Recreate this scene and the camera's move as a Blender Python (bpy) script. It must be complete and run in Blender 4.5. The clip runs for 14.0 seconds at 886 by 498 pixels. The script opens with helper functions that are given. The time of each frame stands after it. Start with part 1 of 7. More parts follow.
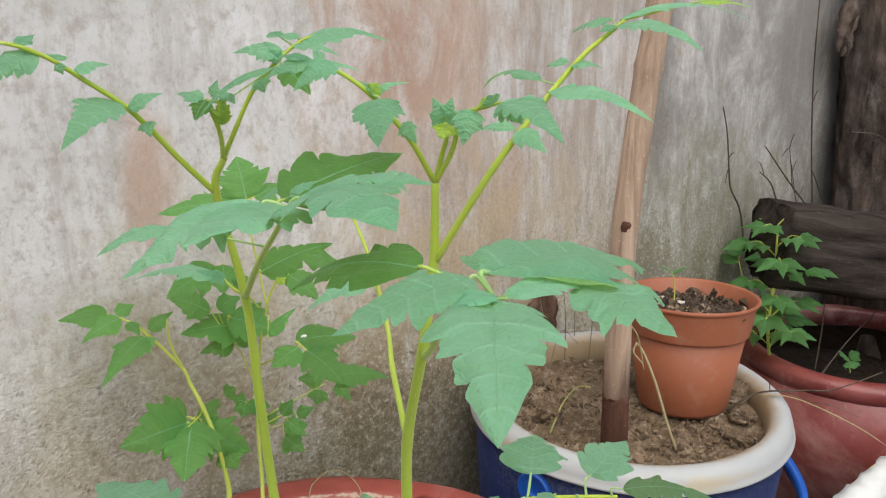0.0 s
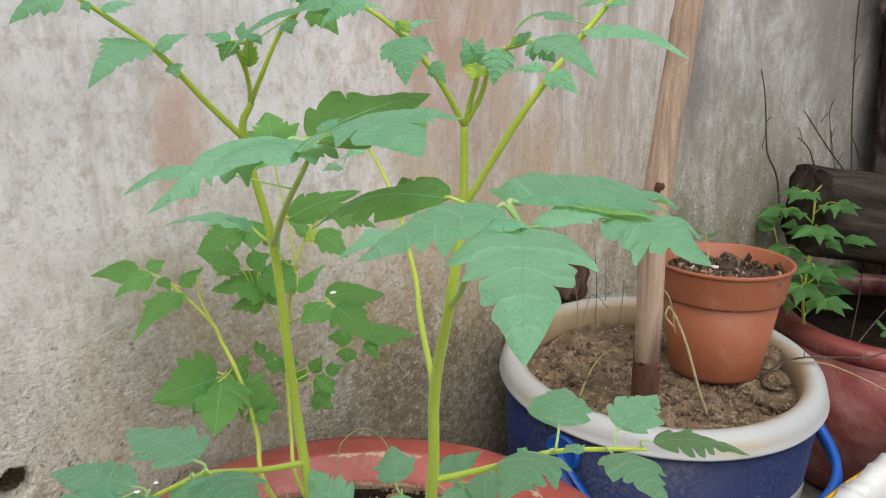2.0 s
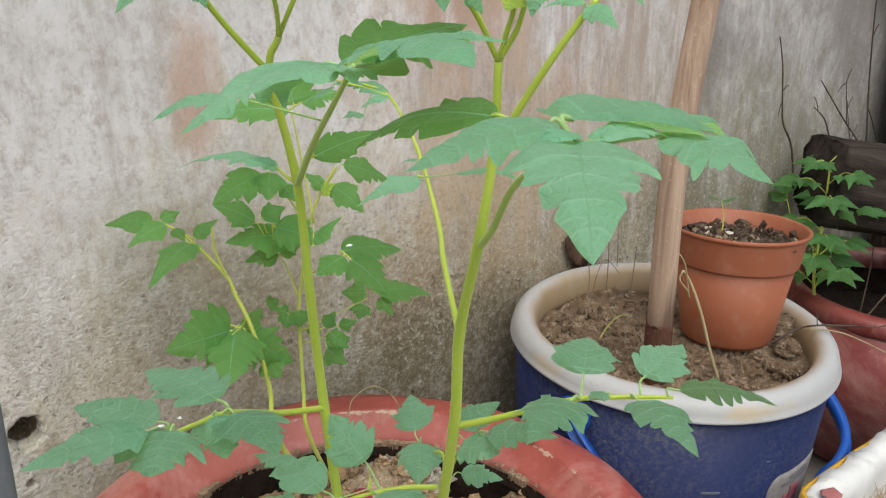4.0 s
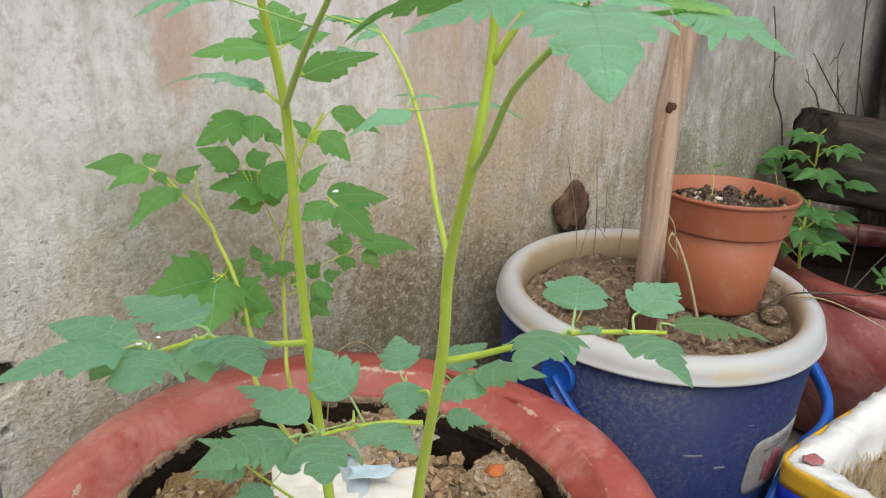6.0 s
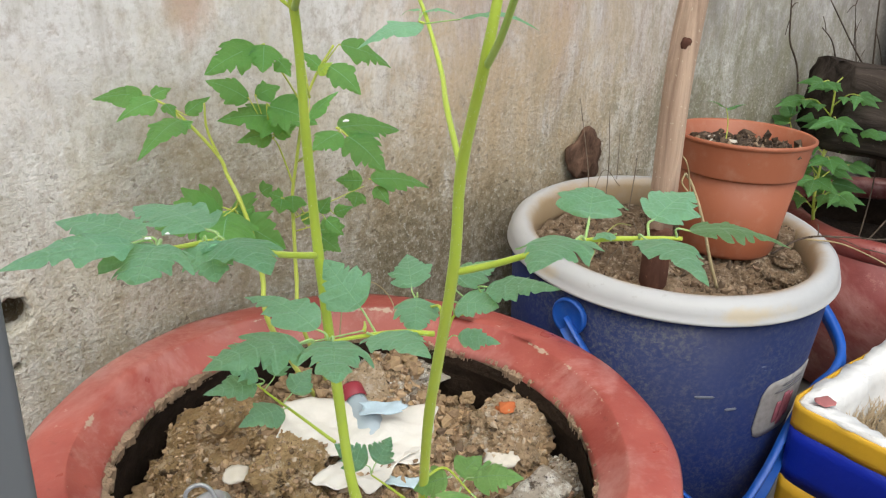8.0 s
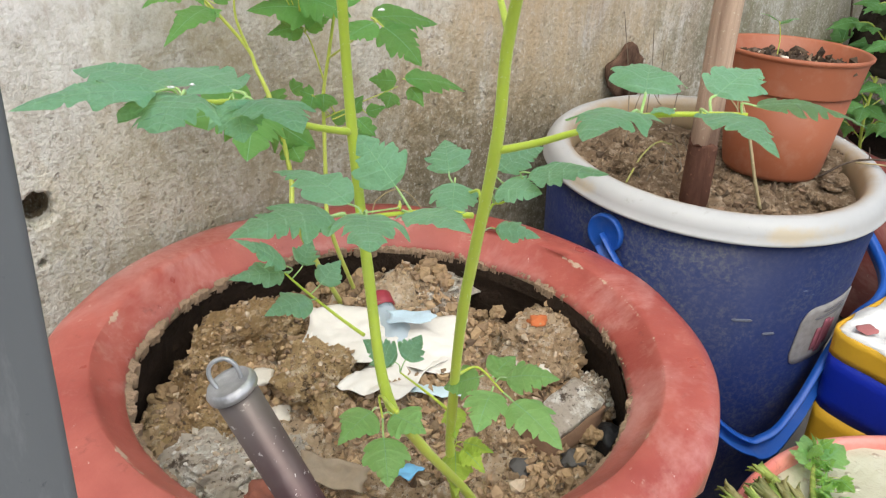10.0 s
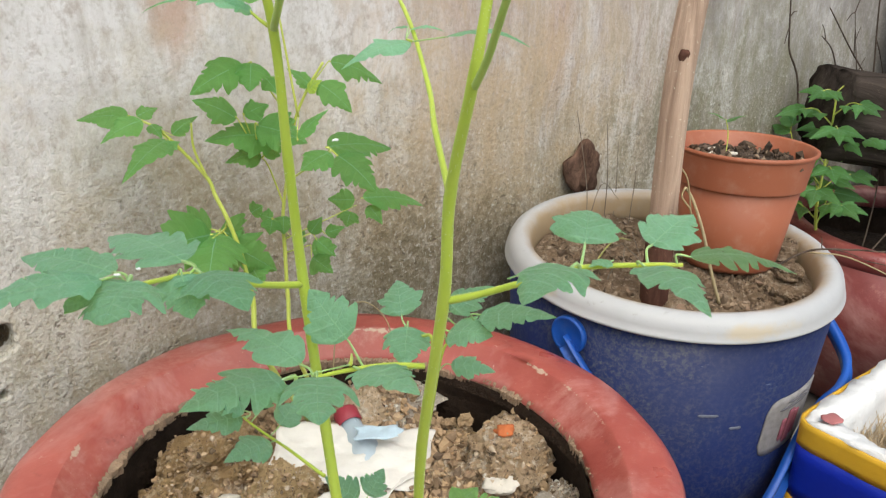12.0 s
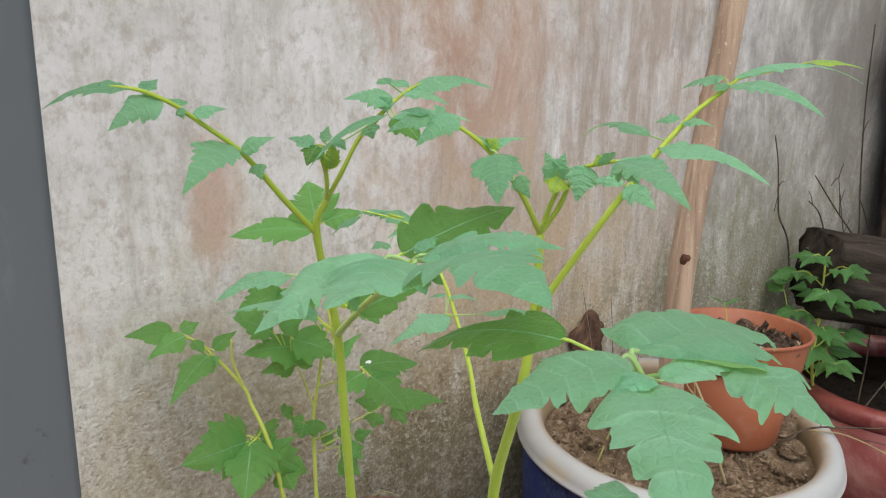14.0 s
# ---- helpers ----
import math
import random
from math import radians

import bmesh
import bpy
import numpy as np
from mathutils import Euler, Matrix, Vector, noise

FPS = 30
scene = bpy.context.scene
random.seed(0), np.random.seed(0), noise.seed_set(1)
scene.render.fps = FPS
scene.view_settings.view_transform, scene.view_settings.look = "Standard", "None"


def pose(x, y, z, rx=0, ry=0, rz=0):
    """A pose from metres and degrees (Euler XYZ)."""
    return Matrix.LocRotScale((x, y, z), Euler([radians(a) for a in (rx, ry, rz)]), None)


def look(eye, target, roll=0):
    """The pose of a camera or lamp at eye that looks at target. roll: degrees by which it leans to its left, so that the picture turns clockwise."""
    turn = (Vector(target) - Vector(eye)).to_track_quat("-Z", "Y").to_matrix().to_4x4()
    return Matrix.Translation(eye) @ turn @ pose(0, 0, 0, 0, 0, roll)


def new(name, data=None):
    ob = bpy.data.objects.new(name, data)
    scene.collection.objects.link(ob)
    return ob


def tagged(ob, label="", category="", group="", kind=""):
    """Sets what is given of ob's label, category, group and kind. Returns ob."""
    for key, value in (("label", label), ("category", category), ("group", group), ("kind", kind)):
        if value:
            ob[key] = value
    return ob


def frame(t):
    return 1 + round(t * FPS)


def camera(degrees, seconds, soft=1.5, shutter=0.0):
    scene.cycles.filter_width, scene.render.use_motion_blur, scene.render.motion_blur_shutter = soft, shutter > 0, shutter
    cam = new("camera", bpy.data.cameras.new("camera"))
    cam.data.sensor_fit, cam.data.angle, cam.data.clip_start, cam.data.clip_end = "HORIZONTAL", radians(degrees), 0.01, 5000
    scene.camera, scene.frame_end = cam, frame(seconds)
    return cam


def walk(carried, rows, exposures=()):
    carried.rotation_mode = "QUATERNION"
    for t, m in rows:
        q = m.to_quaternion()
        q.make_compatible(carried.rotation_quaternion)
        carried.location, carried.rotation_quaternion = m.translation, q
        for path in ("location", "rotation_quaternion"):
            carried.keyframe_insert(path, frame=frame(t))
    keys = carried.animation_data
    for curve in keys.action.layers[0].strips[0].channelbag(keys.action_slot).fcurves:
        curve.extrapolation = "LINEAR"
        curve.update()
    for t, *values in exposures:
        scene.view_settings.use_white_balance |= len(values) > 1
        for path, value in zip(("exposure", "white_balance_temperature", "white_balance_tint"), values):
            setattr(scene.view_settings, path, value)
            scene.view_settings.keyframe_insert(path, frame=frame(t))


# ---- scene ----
cam = camera(53.4, 14.0, soft=1.2, shutter=0.15)
PATH = [
    (0, (-0.680, -0.482, 0.770), (0.595, 0.951, 0.205), -0.3),
    (0.5, (-0.681, -0.481, 0.767), (0.580, 0.961, 0.193), -0.5),
    (1, (-0.682, -0.481, 0.764), (0.564, 0.968, 0.173), -0.7),
    (1.5, (-0.678, -0.481, 0.761), (0.544, 0.980, 0.151), -0.6),
    (2, (-0.678, -0.481, 0.759), (0.531, 0.984, 0.133), -0.5),
    (2.5, (-0.679, -0.481, 0.757), (0.518, 0.983, 0.108), -0.3),
    (3, (-0.679, -0.481, 0.754), (0.507, 0.982, 0.079), -0.1),
    (3.2, (-0.680, -0.479, 0.751), (0.505, 0.983, 0.076), -0.2),
    (5.5, (-0.689, -0.471, 0.733), (0.519, 0.956, 0.021), 2.5),
    (6, (-0.685, -0.470, 0.721), (0.526, 0.948, -0.003), 2.2),
    (6.5, (-0.684, -0.472, 0.715), (0.517, 0.935, -0.044), 2.2),
    (7, (-0.683, -0.474, 0.709), (0.508, 0.925, -0.082), 2.0),
    (7.2, (-0.684, -0.474, 0.706), (0.507, 0.923, -0.088), 1.8),
    (9.3, (-0.690, -0.473, 0.685), (0.455, 0.964, -0.104), 2.5),
    (9.5, (-0.690, -0.472, 0.683), (0.443, 0.956, -0.139), 2.5),
    (10, (-0.685, -0.463, 0.663), (0.415, 0.934, -0.253), 3.0),
    (10.5, (-0.681, -0.459, 0.656), (0.415, 0.917, -0.295), 3.0),
    (11, (-0.679, -0.460, 0.664), (0.437, 0.915, -0.265), 2.7),
    (11.5, (-0.677, -0.461, 0.674), (0.476, 0.940, -0.166), 2.1),
    (12, (-0.673, -0.463, 0.696), (0.508, 0.956, -0.073), 1.3),
    (12.5, (-0.680, -0.458, 0.730), (0.523, 0.987, 0.047), 0.6),
    (12.7, (-0.688, -0.458, 0.745), (0.534, 0.994, 0.111), 0.8),
    (13, (-0.691, -0.457, 0.772), (0.525, 1.009, 0.162), 1.5),
    (13.5, (-0.703, -0.458, 0.780), (0.533, 1.012, 0.223), 1.4),
    (14, (-0.702, -0.460, 0.786), (0.537, 1.010, 0.235), 1.2),
]
walk(cam, [(t, look(eye, target, roll)) for t, eye, target, roll in PATH],
     [(t, stops, 6350.0, 5.0) for t, stops in ((0.0, 0.10), (3.0, 0.06), (5.5, 0.14), (7.0, 0.26), (9.3, 0.36), (10.0, 0.44), (10.7, 0.54), (11.4, 0.54), (12.0, 0.36), (13.0, 0.13), (14.0, 0.01))])

# ---- light: overcast daylight over an open yard ----
world = bpy.data.worlds.new("sky")
scene.world = world
world.use_nodes = True
wn = world.node_tree
sky = wn.nodes.new("ShaderNodeTexSky")
sky.sky_type = "NISHITA"
sky.sun_disc = False
sky.sun_elevation, sky.sun_rotation = radians(58), radians(205)
sky.air_density, sky.dust_density, sky.ozone_density = 1.0, 4.0, 1.0
wn.links.new(sky.outputs[0], wn.nodes["Background"].inputs[0])
wn.nodes["Background"].inputs[1].default_value = 0.13
sun = new("sun", bpy.data.lights.new("sun", "SUN"))
sun.data.energy, sun.data.angle, sun.data.color = 2.3, radians(84), (1.0, 0.96, 0.9)
sun.matrix_world = look((-0.7, -1.3, 3.2), (0, 0, 0))


# ---- building helpers ----
def mesh_of(bm, name, smooth=True):
    me = bpy.data.meshes.new(name)
    bm.normal_update()
    bm.to_mesh(me)
    bm.free()
    if smooth:
        for p in me.polygons:
            p.use_smooth = True
    return me


def part(name, bm, material, parent=None, label="", smooth=True):
    ob = new(name, mesh_of(bm, name, smooth))
    ob.data.materials.append(material)
    if parent is not None:
        ob.parent = parent
    if label:
        ob["label"] = label
    return ob


def holder(name, x, y, z):
    ob = new(name)
    ob.empty_display_size = 0.02
    ob.matrix_world = Matrix.Translation((x, y, z))
    return ob


def lathe(profile, steps=72, rough=0.0, seed=0.0, closed=False):
    """A turned body from (radius, height) pairs; rough: unevenness in metres."""
    bm = bmesh.new()
    rings = []
    for i in range(steps):
        a = 2 * math.pi * i / steps
        ring = []
        for j, (r, z) in enumerate(profile):
            d = 0.0
            if rough and r > 0.001:
                d = rough * noise.noise(Vector((3 * math.cos(a) + seed, 3 * math.sin(a), 9 * z + 0.7 * j)))
            ring.append(bm.verts.new(((r + d) * math.cos(a), (r + d) * math.sin(a), z + 0.5 * d)))
        rings.append(ring)
    n = len(profile)
    for i in range(steps):
        a, b = rings[i], rings[(i + 1) % steps]
        for j in range(n if closed else n - 1):
            k = (j + 1) % n
            bm.faces.new((a[j], b[j], b[k], a[k]))
    bmesh.ops.remove_doubles(bm, verts=bm.verts, dist=1e-5)
    return bm


def tube_into(bm, points, radii, sides=10, cap=True):
    """A round tube through points, swept with a steady frame."""
    pts = [Vector(p) for p in points]
    up = Vector((0.31, 0.2, 0.93))
    rings = []
    for i, p in enumerate(pts):
        d = (pts[min(i + 1, len(pts) - 1)] - pts[max(i - 1, 0)]).normalized()
        if abs(d.dot(up)) > 0.97:
            up = Vector((0.9, 0.3, 0.1))
        u = (up - d * up.dot(d)).normalized()
        v = d.cross(u)
        up = u
        rings.append([bm.verts.new(p + radii[i] * (math.cos(2 * math.pi * k / sides) * u + math.sin(2 * math.pi * k / sides) * v)) for k in range(sides)])
    for a, b in zip(rings, rings[1:]):
        for k in range(sides):
            bm.faces.new((a[k], a[(k + 1) % sides], b[(k + 1) % sides], b[k]))
    if cap:
        bm.faces.new(rings[0][::-1])
        bm.faces.new(rings[-1])
    return bm


def spline(points, steps=6):
    """Catmull-Rom through the points."""
    p = [Vector(q) for q in points]
    p = [2 * p[0] - p[1]] + p + [2 * p[-1] - p[-2]]
    out = []
    for i in range(1, len(p) - 2):
        for s in range(steps):
            t = s / steps
            a, b, c, d = p[i - 1:i + 3]
            out.append(0.5 * (2 * b + (c - a) * t + (2 * a - 5 * b + 4 * c - d) * t * t + (3 * b - a - 3 * c + d) * t ** 3))
    out.append(p[-2])
    return out


def tube(points, r0, r1, steps=6, sides=10):
    pts = spline(points, steps)
    n = len(pts) - 1
    return tube_into(bmesh.new(), pts, [r0 + (r1 - r0) * i / n for i in range(n + 1)], sides)


def block(sx, sy, sz, bevel=0.0, segments=2):
    """A box standing on z = 0."""
    bm = bmesh.new()
    bmesh.ops.create_cube(bm, size=1, matrix=Matrix.Translation((0, 0, sz / 2)) @ Matrix.Diagonal((sx, sy, sz, 1)))
    if bevel:
        bmesh.ops.bevel(bm, geom=bm.edges[:], offset=bevel, segments=segments, affect="EDGES", profile=0.6)
    return bm


# ---- materials ----
class Nodes:
    """A thin wrapper to write a material's nodes in short lines."""

    def __init__(self, name, rough=0.7, metal=0.0, spec=0.5):
        self.mat = bpy.data.materials.new(name)
        self.mat.use_nodes = True
        self.tree = self.mat.node_tree
        self.bsdf = self.tree.nodes["Principled BSDF"]
        self.bsdf.inputs["Roughness"].default_value = rough
        self.bsdf.inputs["Metallic"].default_value = metal
        self.bsdf.inputs["Specular IOR Level"].default_value = spec
        self.coord = self.tree.nodes.new("ShaderNodeTexCoord").outputs["Object"]

    def link(self, a, b):
        self.tree.links.new(a, b)

    def put(self, value, socket):
        if hasattr(value, "is_linked"):
            self.link(value, socket)
        elif isinstance(value, tuple) and len(value) == 3 and len(socket.default_value) == 4:
            socket.default_value = (*value, 1)
        else:
            socket.default_value = value

    def scaled(self, sx, sy, sz, ox=0, oy=0, oz=0):
        n = self.tree.nodes.new("ShaderNodeMapping")
        self.link(self.coord, n.inputs[0])
        n.inputs["Scale"].default_value = (sx, sy, sz)
        n.inputs["Location"].default_value = (ox, oy, oz)
        return n.outputs[0]

    def noise(self, scale, detail=5, rough=0.6, vec=None, warp=0.0):
        n = self.tree.nodes.new("ShaderNodeTexNoise")
        self.link(vec or self.coord, n.inputs["Vector"])
        n.inputs["Scale"].default_value, n.inputs["Detail"].default_value, n.inputs["Roughness"].default_value = scale, detail, rough
        n.inputs["Distortion"].default_value = warp
        return n.outputs["Fac"]

    def voronoi(self, scale, vec=None, feature="F1"):
        n = self.tree.nodes.new("ShaderNodeTexVoronoi")
        n.feature = feature
        self.link(vec or self.coord, n.inputs["Vector"])
        n.inputs["Scale"].default_value = scale
        return n.outputs["Distance"]

    def ramp(self, fac, *stops):
        n = self.tree.nodes.new("ShaderNodeValToRGB")
        self.link(fac, n.inputs[0])
        e = n.color_ramp.elements
        while len(e) < len(stops):
            e.new(0.5)
        for k, (at, c) in zip(e, stops):
            k.position = at
            k.color = (c, c, c, 1) if isinstance(c, (int, float)) else (*c, 1)
        return n.outputs[0]

    def mix(self, fac, a, b, mode="MIX"):
        n = self.tree.nodes.new("ShaderNodeMix")
        n.data_type, n.blend_type = "RGBA", mode
        self.put(fac, n.inputs[0])
        self.put(a, n.inputs[6])
        self.put(b, n.inputs[7])
        return n.outputs[2]

    def math(self, op, a, b=0.0):
        n = self.tree.nodes.new("ShaderNodeMath")
        n.operation = op
        self.put(a, n.inputs[0])
        self.put(b, n.inputs[1])
        return n.outputs[0]

    def near(self, x, y, z, sx, sy, sz):
        """1 at a place of the object, falling to 0 at the given half sizes."""
        v = self.tree.nodes.new("ShaderNodeVectorMath")
        v.operation = "SUBTRACT"
        self.link(self.coord, v.inputs[0])
        v.inputs[1].default_value = (x, y, z)
        w = self.tree.nodes.new("ShaderNodeVectorMath")
        w.operation = "DIVIDE"
        self.link(v.outputs[0], w.inputs[0])
        w.inputs[1].default_value = (sx, sy, sz)
        d = self.tree.nodes.new("ShaderNodeVectorMath")
        d.operation = "LENGTH"
        self.link(w.outputs[0], d.inputs[0])
        return self.math("SUBTRACT", 1.0, d.outputs["Value"])

    def random(self):
        return self.tree.nodes.new("ShaderNodeObjectInfo").outputs["Random"]

    def island(self):
        return self.tree.nodes.new("ShaderNodeNewGeometry").outputs["Random Per Island"]

    def bump(self, height, strength=0.4, distance=0.002, normal=None):
        n = self.tree.nodes.new("ShaderNodeBump")
        self.put(height, n.inputs["Height"])
        n.inputs["Strength"].default_value, n.inputs["Distance"].default_value = strength, distance
        if normal is not None:
            self.link(normal, n.inputs["Normal"])
        self.link(n.outputs[0], self.bsdf.inputs["Normal"])
        return n.outputs[0]

    def done(self, color, rough=None):
        self.put(color, self.bsdf.inputs["Base Color"])
        if rough is not None:
            self.put(rough, self.bsdf.inputs["Roughness"])
        return self.mat


def wall_plaster():
    m = Nodes("weathered_plaster", 0.94, spec=0.15)
    streak = m.noise(14, 7, 0.70, m.scaled(1.0, 1.0, 0.17), 0.5)
    thin = m.noise(34, 7, 0.74, m.scaled(1.0, 1.0, 0.17, 2, 0, 1), 0.4)
    fine = m.noise(95, 7, 0.74)
    speck = m.noise(240, 5, 0.75, m.scaled(1, 1, 1, 7, 1, 3))
    blotch = m.noise(6.5, 6, 0.66, warp=0.8)
    patchy = m.noise(17, 8, 0.74, m.scaled(1, 1, 0.55, 1, 4, 2), 0.6)
    grime = m.noise(30, 7, 0.74, m.scaled(1, 1, 0.5, 3, 1, 2))
    split = m.tree.nodes.new("ShaderNodeSeparateXYZ")
    m.link(m.coord, split.inputs[0])
    low = m.ramp(m.math("ADD", split.outputs["Z"], m.math("MULTIPLY", m.math("SUBTRACT", patchy, 0.5), 0.25)), (0.38, 1.0), (0.52, 0.40), (0.70, 0.10))
    c = m.mix(m.ramp(blotch, (0.30, 0.0), (0.66, 1.0)), (0.58, 0.555, 0.54), (0.81, 0.79, 0.795))
    c = m.mix(m.ramp(thin, (0.50, 0.0), (0.70, 0.6)), c, (0.41, 0.365, 0.325))
    c = m.mix(m.ramp(grime, (0.50, 0.0), (0.70, 0.65)), c, (0.42, 0.39, 0.325))
    c = m.mix(m.ramp(m.noise(62, 7, 0.76, m.scaled(1, 1, 0.7, 6, 2, 9)), (0.51, 0.0), (0.64, 0.6)), c, (0.41, 0.345, 0.30))

    def stain(c, zones, pattern, low_at, high_at, most, color, gain=0.5, contrast=1.6, level=0.52):
        """Colour laid over places of the wall, broken up by a pattern."""
        zone = None
        for z in zones:
            n = m.near(*z)
            zone = n if zone is None else m.math("MAXIMUM", zone, n)
        f = m.math("ADD", m.math("MULTIPLY", m.math("MINIMUM", zone, 0.6), gain), m.math("MULTIPLY", m.math("SUBTRACT", pattern, level), contrast))
        return m.mix(m.ramp(f, (low_at, 0.0), (high_at, most)), c, color)

    both = m.math("ADD", m.math("MULTIPLY", streak, 0.45), m.math("MULTIPLY", patchy, 0.55))
    # faded brown wash running down in streaks
    c = stain(c, ((-0.125, 0, 0.84, 0.20, 1, 0.46), (-0.40, 0, 0.62, 0.030, 1, 0.075), (0.022, 0, 0.55, 0.035, 1, 0.13)), both, 0.05, 0.38, 0.8, (0.51, 0.34, 0.255), 0.55)
    c = stain(c, ((-0.15, 0, 0.82, 0.13, 1, 0.30),), patchy, 0.12, 0.36, 0.55, (0.43, 0.27, 0.195))
    c = stain(c, ((0.15, 0, 0.66, 0.22, 1, 0.45), (-0.05, 0, 0.50, 0.14, 1, 0.22)), thin, 0.04, 0.36, 0.7, (0.41, 0.315, 0.255))
    # ochre damp low down
    c = stain(c, ((-0.10, 0, 0.38, 0.55, 1, 0.26), (-0.30, 0, 0.42, 0.22, 1, 0.20)), patchy, 0.0, 0.40, 0.65, (0.60, 0.53, 0.40))
    c = stain(c, ((0.00, 0, 0.43, 0.20, 1, 0.20), (-0.12, 0, 0.42, 0.17, 1, 0.16)), patchy, 0.02, 0.42, 0.7, (0.54, 0.40, 0.255))
    c = stain(c, ((-0.30, 0, 0.27, 0.50, 1, 0.16), (0.05, 0, 0.30, 0.40, 1, 0.26)), grime, 0.08, 0.42, 0.45, (0.33, 0.285, 0.20))
    # darker brown inside the drilled hole
    c = m.mix(m.ramp(m.near(-0.558, 0.035, 0.3725, 0.016, 0.030, 0.017), (0.0, 0.0), (0.05, 1.0)), c, (0.17, 0.13, 0.09))
    mixed = m.math("ADD", m.math("MULTIPLY", patchy, 0.55), m.math("MULTIPLY", m.math("ADD", m.math("MULTIPLY", m.math("SUBTRACT", fine, 0.5), 2.2), 0.5), 0.45))
    # dark mould behind the seedlings and at the far end
    c = stain(c, ((-0.395, 0, 0.43, 0.13, 1, 0.15), (-0.26, 0, 0.37, 0.22, 1, 0.13), (-0.36, 0, 0.28, 0.20, 1, 0.10)), mixed, 0.0, 0.62, 0.8, (0.27, 0.215, 0.13), 0.62, 1.5)
    # along the foot, mould darkened further to paint the shade between the pots
    c = stain(c, ((-0.06, 0, 0.25, 0.28, 1, 0.15), (-0.12, 0, 0.31, 0.20, 1, 0.11), (0.26, 0, 0.40, 0.10, 1, 0.12)), mixed, 0.05, 0.44, 0.80, (0.155, 0.125, 0.080), 0.65, 1.3)
    c = stain(c, ((0.67, 0, 0.66, 0.13, 1, 0.24), (0.98, 0, 0.55, 0.34, 1, 0.70), (0.30, 0, 0.68, 0.05, 1, 0.25)), both, 0.04, 0.44, 0.82, (0.15, 0.13, 0.115), 0.7, 1.2)
    c = stain(c, ((0.58, 0, 0.55, 0.42, 1, 0.60),), patchy, -0.14, 0.40, 0.9, (0.275, 0.255, 0.24), 0.5, 1.3)
    c = stain(c, ((0.47, 0, 0.38, 0.28, 1, 0.20), (0.40, 0, 0.43, 0.27, 1, 0.19)), grime, -0.06, 0.40, 0.8, (0.25, 0.24, 0.165))
    pits = m.ramp(m.noise(75, 4, 0.65, m.scaled(1, 1, 1, 5, 2, 8)), (0.61, 0.0), (0.68, 1.0))
    grains = m.noise(235, 3, 0.62, m.scaled(1, 1, 1, 2, 6, 5))
    # the lower wall is yellower and darker
    c = m.mix(low, c, (0.82, 0.815, 0.74), "MULTIPLY")
    # it is rougher, sandy and more pitted
    pits = m.math("MULTIPLY", pits, low)
    # dirty pores darkened and grain tops paled, painting the relief's light and shade
    c = m.mix(m.math("MULTIPLY", m.ramp(grains, (0.31, 0.75), (0.46, 0.0)), low), c, (0.24, 0.205, 0.15))
    c = m.mix(m.math("MULTIPLY", m.ramp(grains, (0.56, 0.0), (0.70, 0.40)), low), c, (0.84, 0.81, 0.74))
    c = m.mix(m.math("MULTIPLY", pits, 0.6), c, (0.17, 0.14, 0.105))
    c = m.mix(m.ramp(speck, (0.68, 0.0), (0.76, 0.5)), c, (0.18, 0.155, 0.135))
    c = m.mix(m.ramp(fine, (0.34, 0.45), (0.46, 0.0)), c, (0.38, 0.345, 0.29))
    h = m.math("ADD", m.math("MULTIPLY", grains, 1.2), m.math("ADD", m.math("MULTIPLY", speck, 0.4), m.math("MULTIPLY", pits, -0.9)))
    m.bump(m.math("MULTIPLY", h, low), 0.6, 0.0038)
    return m.done(c)


def earth(name="dry_earth", a=(0.42, 0.285, 0.165), b=(0.70, 0.53, 0.355), pale=(0.78, 0.67, 0.53)):
    m = Nodes(name, 0.95, spec=0.15)
    c = m.mix(m.ramp(m.noise(16, 5, 0.65, warp=0.5), (0.36, 0.0), (0.64, 1.0)), a, b)
    c = m.mix(m.ramp(m.noise(95, 6, 0.75), (0.52, 0.0), (0.62, 0.95)), c, pale)
    c = m.mix(m.ramp(m.noise(60, 6, 0.75, m.scaled(1, 1, 1, 3, 3, 3)), (0.36, 0.92), (0.43, 0.0)), c, (0.075, 0.048, 0.03))
    c = m.mix(m.ramp(m.noise(330, 4, 0.7, m.scaled(1, 1, 1, 6, 3, 1)), (0.62, 0.0), (0.70, 0.8)), c, (0.62, 0.54, 0.44))
    c = m.mix(m.ramp(m.noise(290, 4, 0.7, m.scaled(1, 1, 1, 1, 7, 4)), (0.33, 0.85), (0.40, 0.0)), c, (0.06, 0.04, 0.028))
    m.bump(m.math("ADD", m.noise(120, 8, 0.8), m.math("MULTIPLY", m.voronoi(210), 0.5)), 1.0, 0.008)
    return m.done(c)


def dark_soil(name="potting_soil", fleck=0.7):
    m = Nodes(name, 0.95, spec=0.15)
    c = m.mix(m.ramp(m.noise(170, 5, 0.7), (0.35, 0.0), (0.65, 1.0)), tuple(v * (0.5 + fleck) for v in (0.025, 0.017, 0.012)), tuple(v * (0.2 + fleck) for v in (0.16, 0.12, 0.092)))
    c = m.mix(m.ramp(m.voronoi(160), (0.05, fleck), (0.16, 0.0)), c, (0.42, 0.33, 0.24))
    m.bump(m.noise(220, 6, 0.7), 0.9, 0.004)
    return m.done(c)


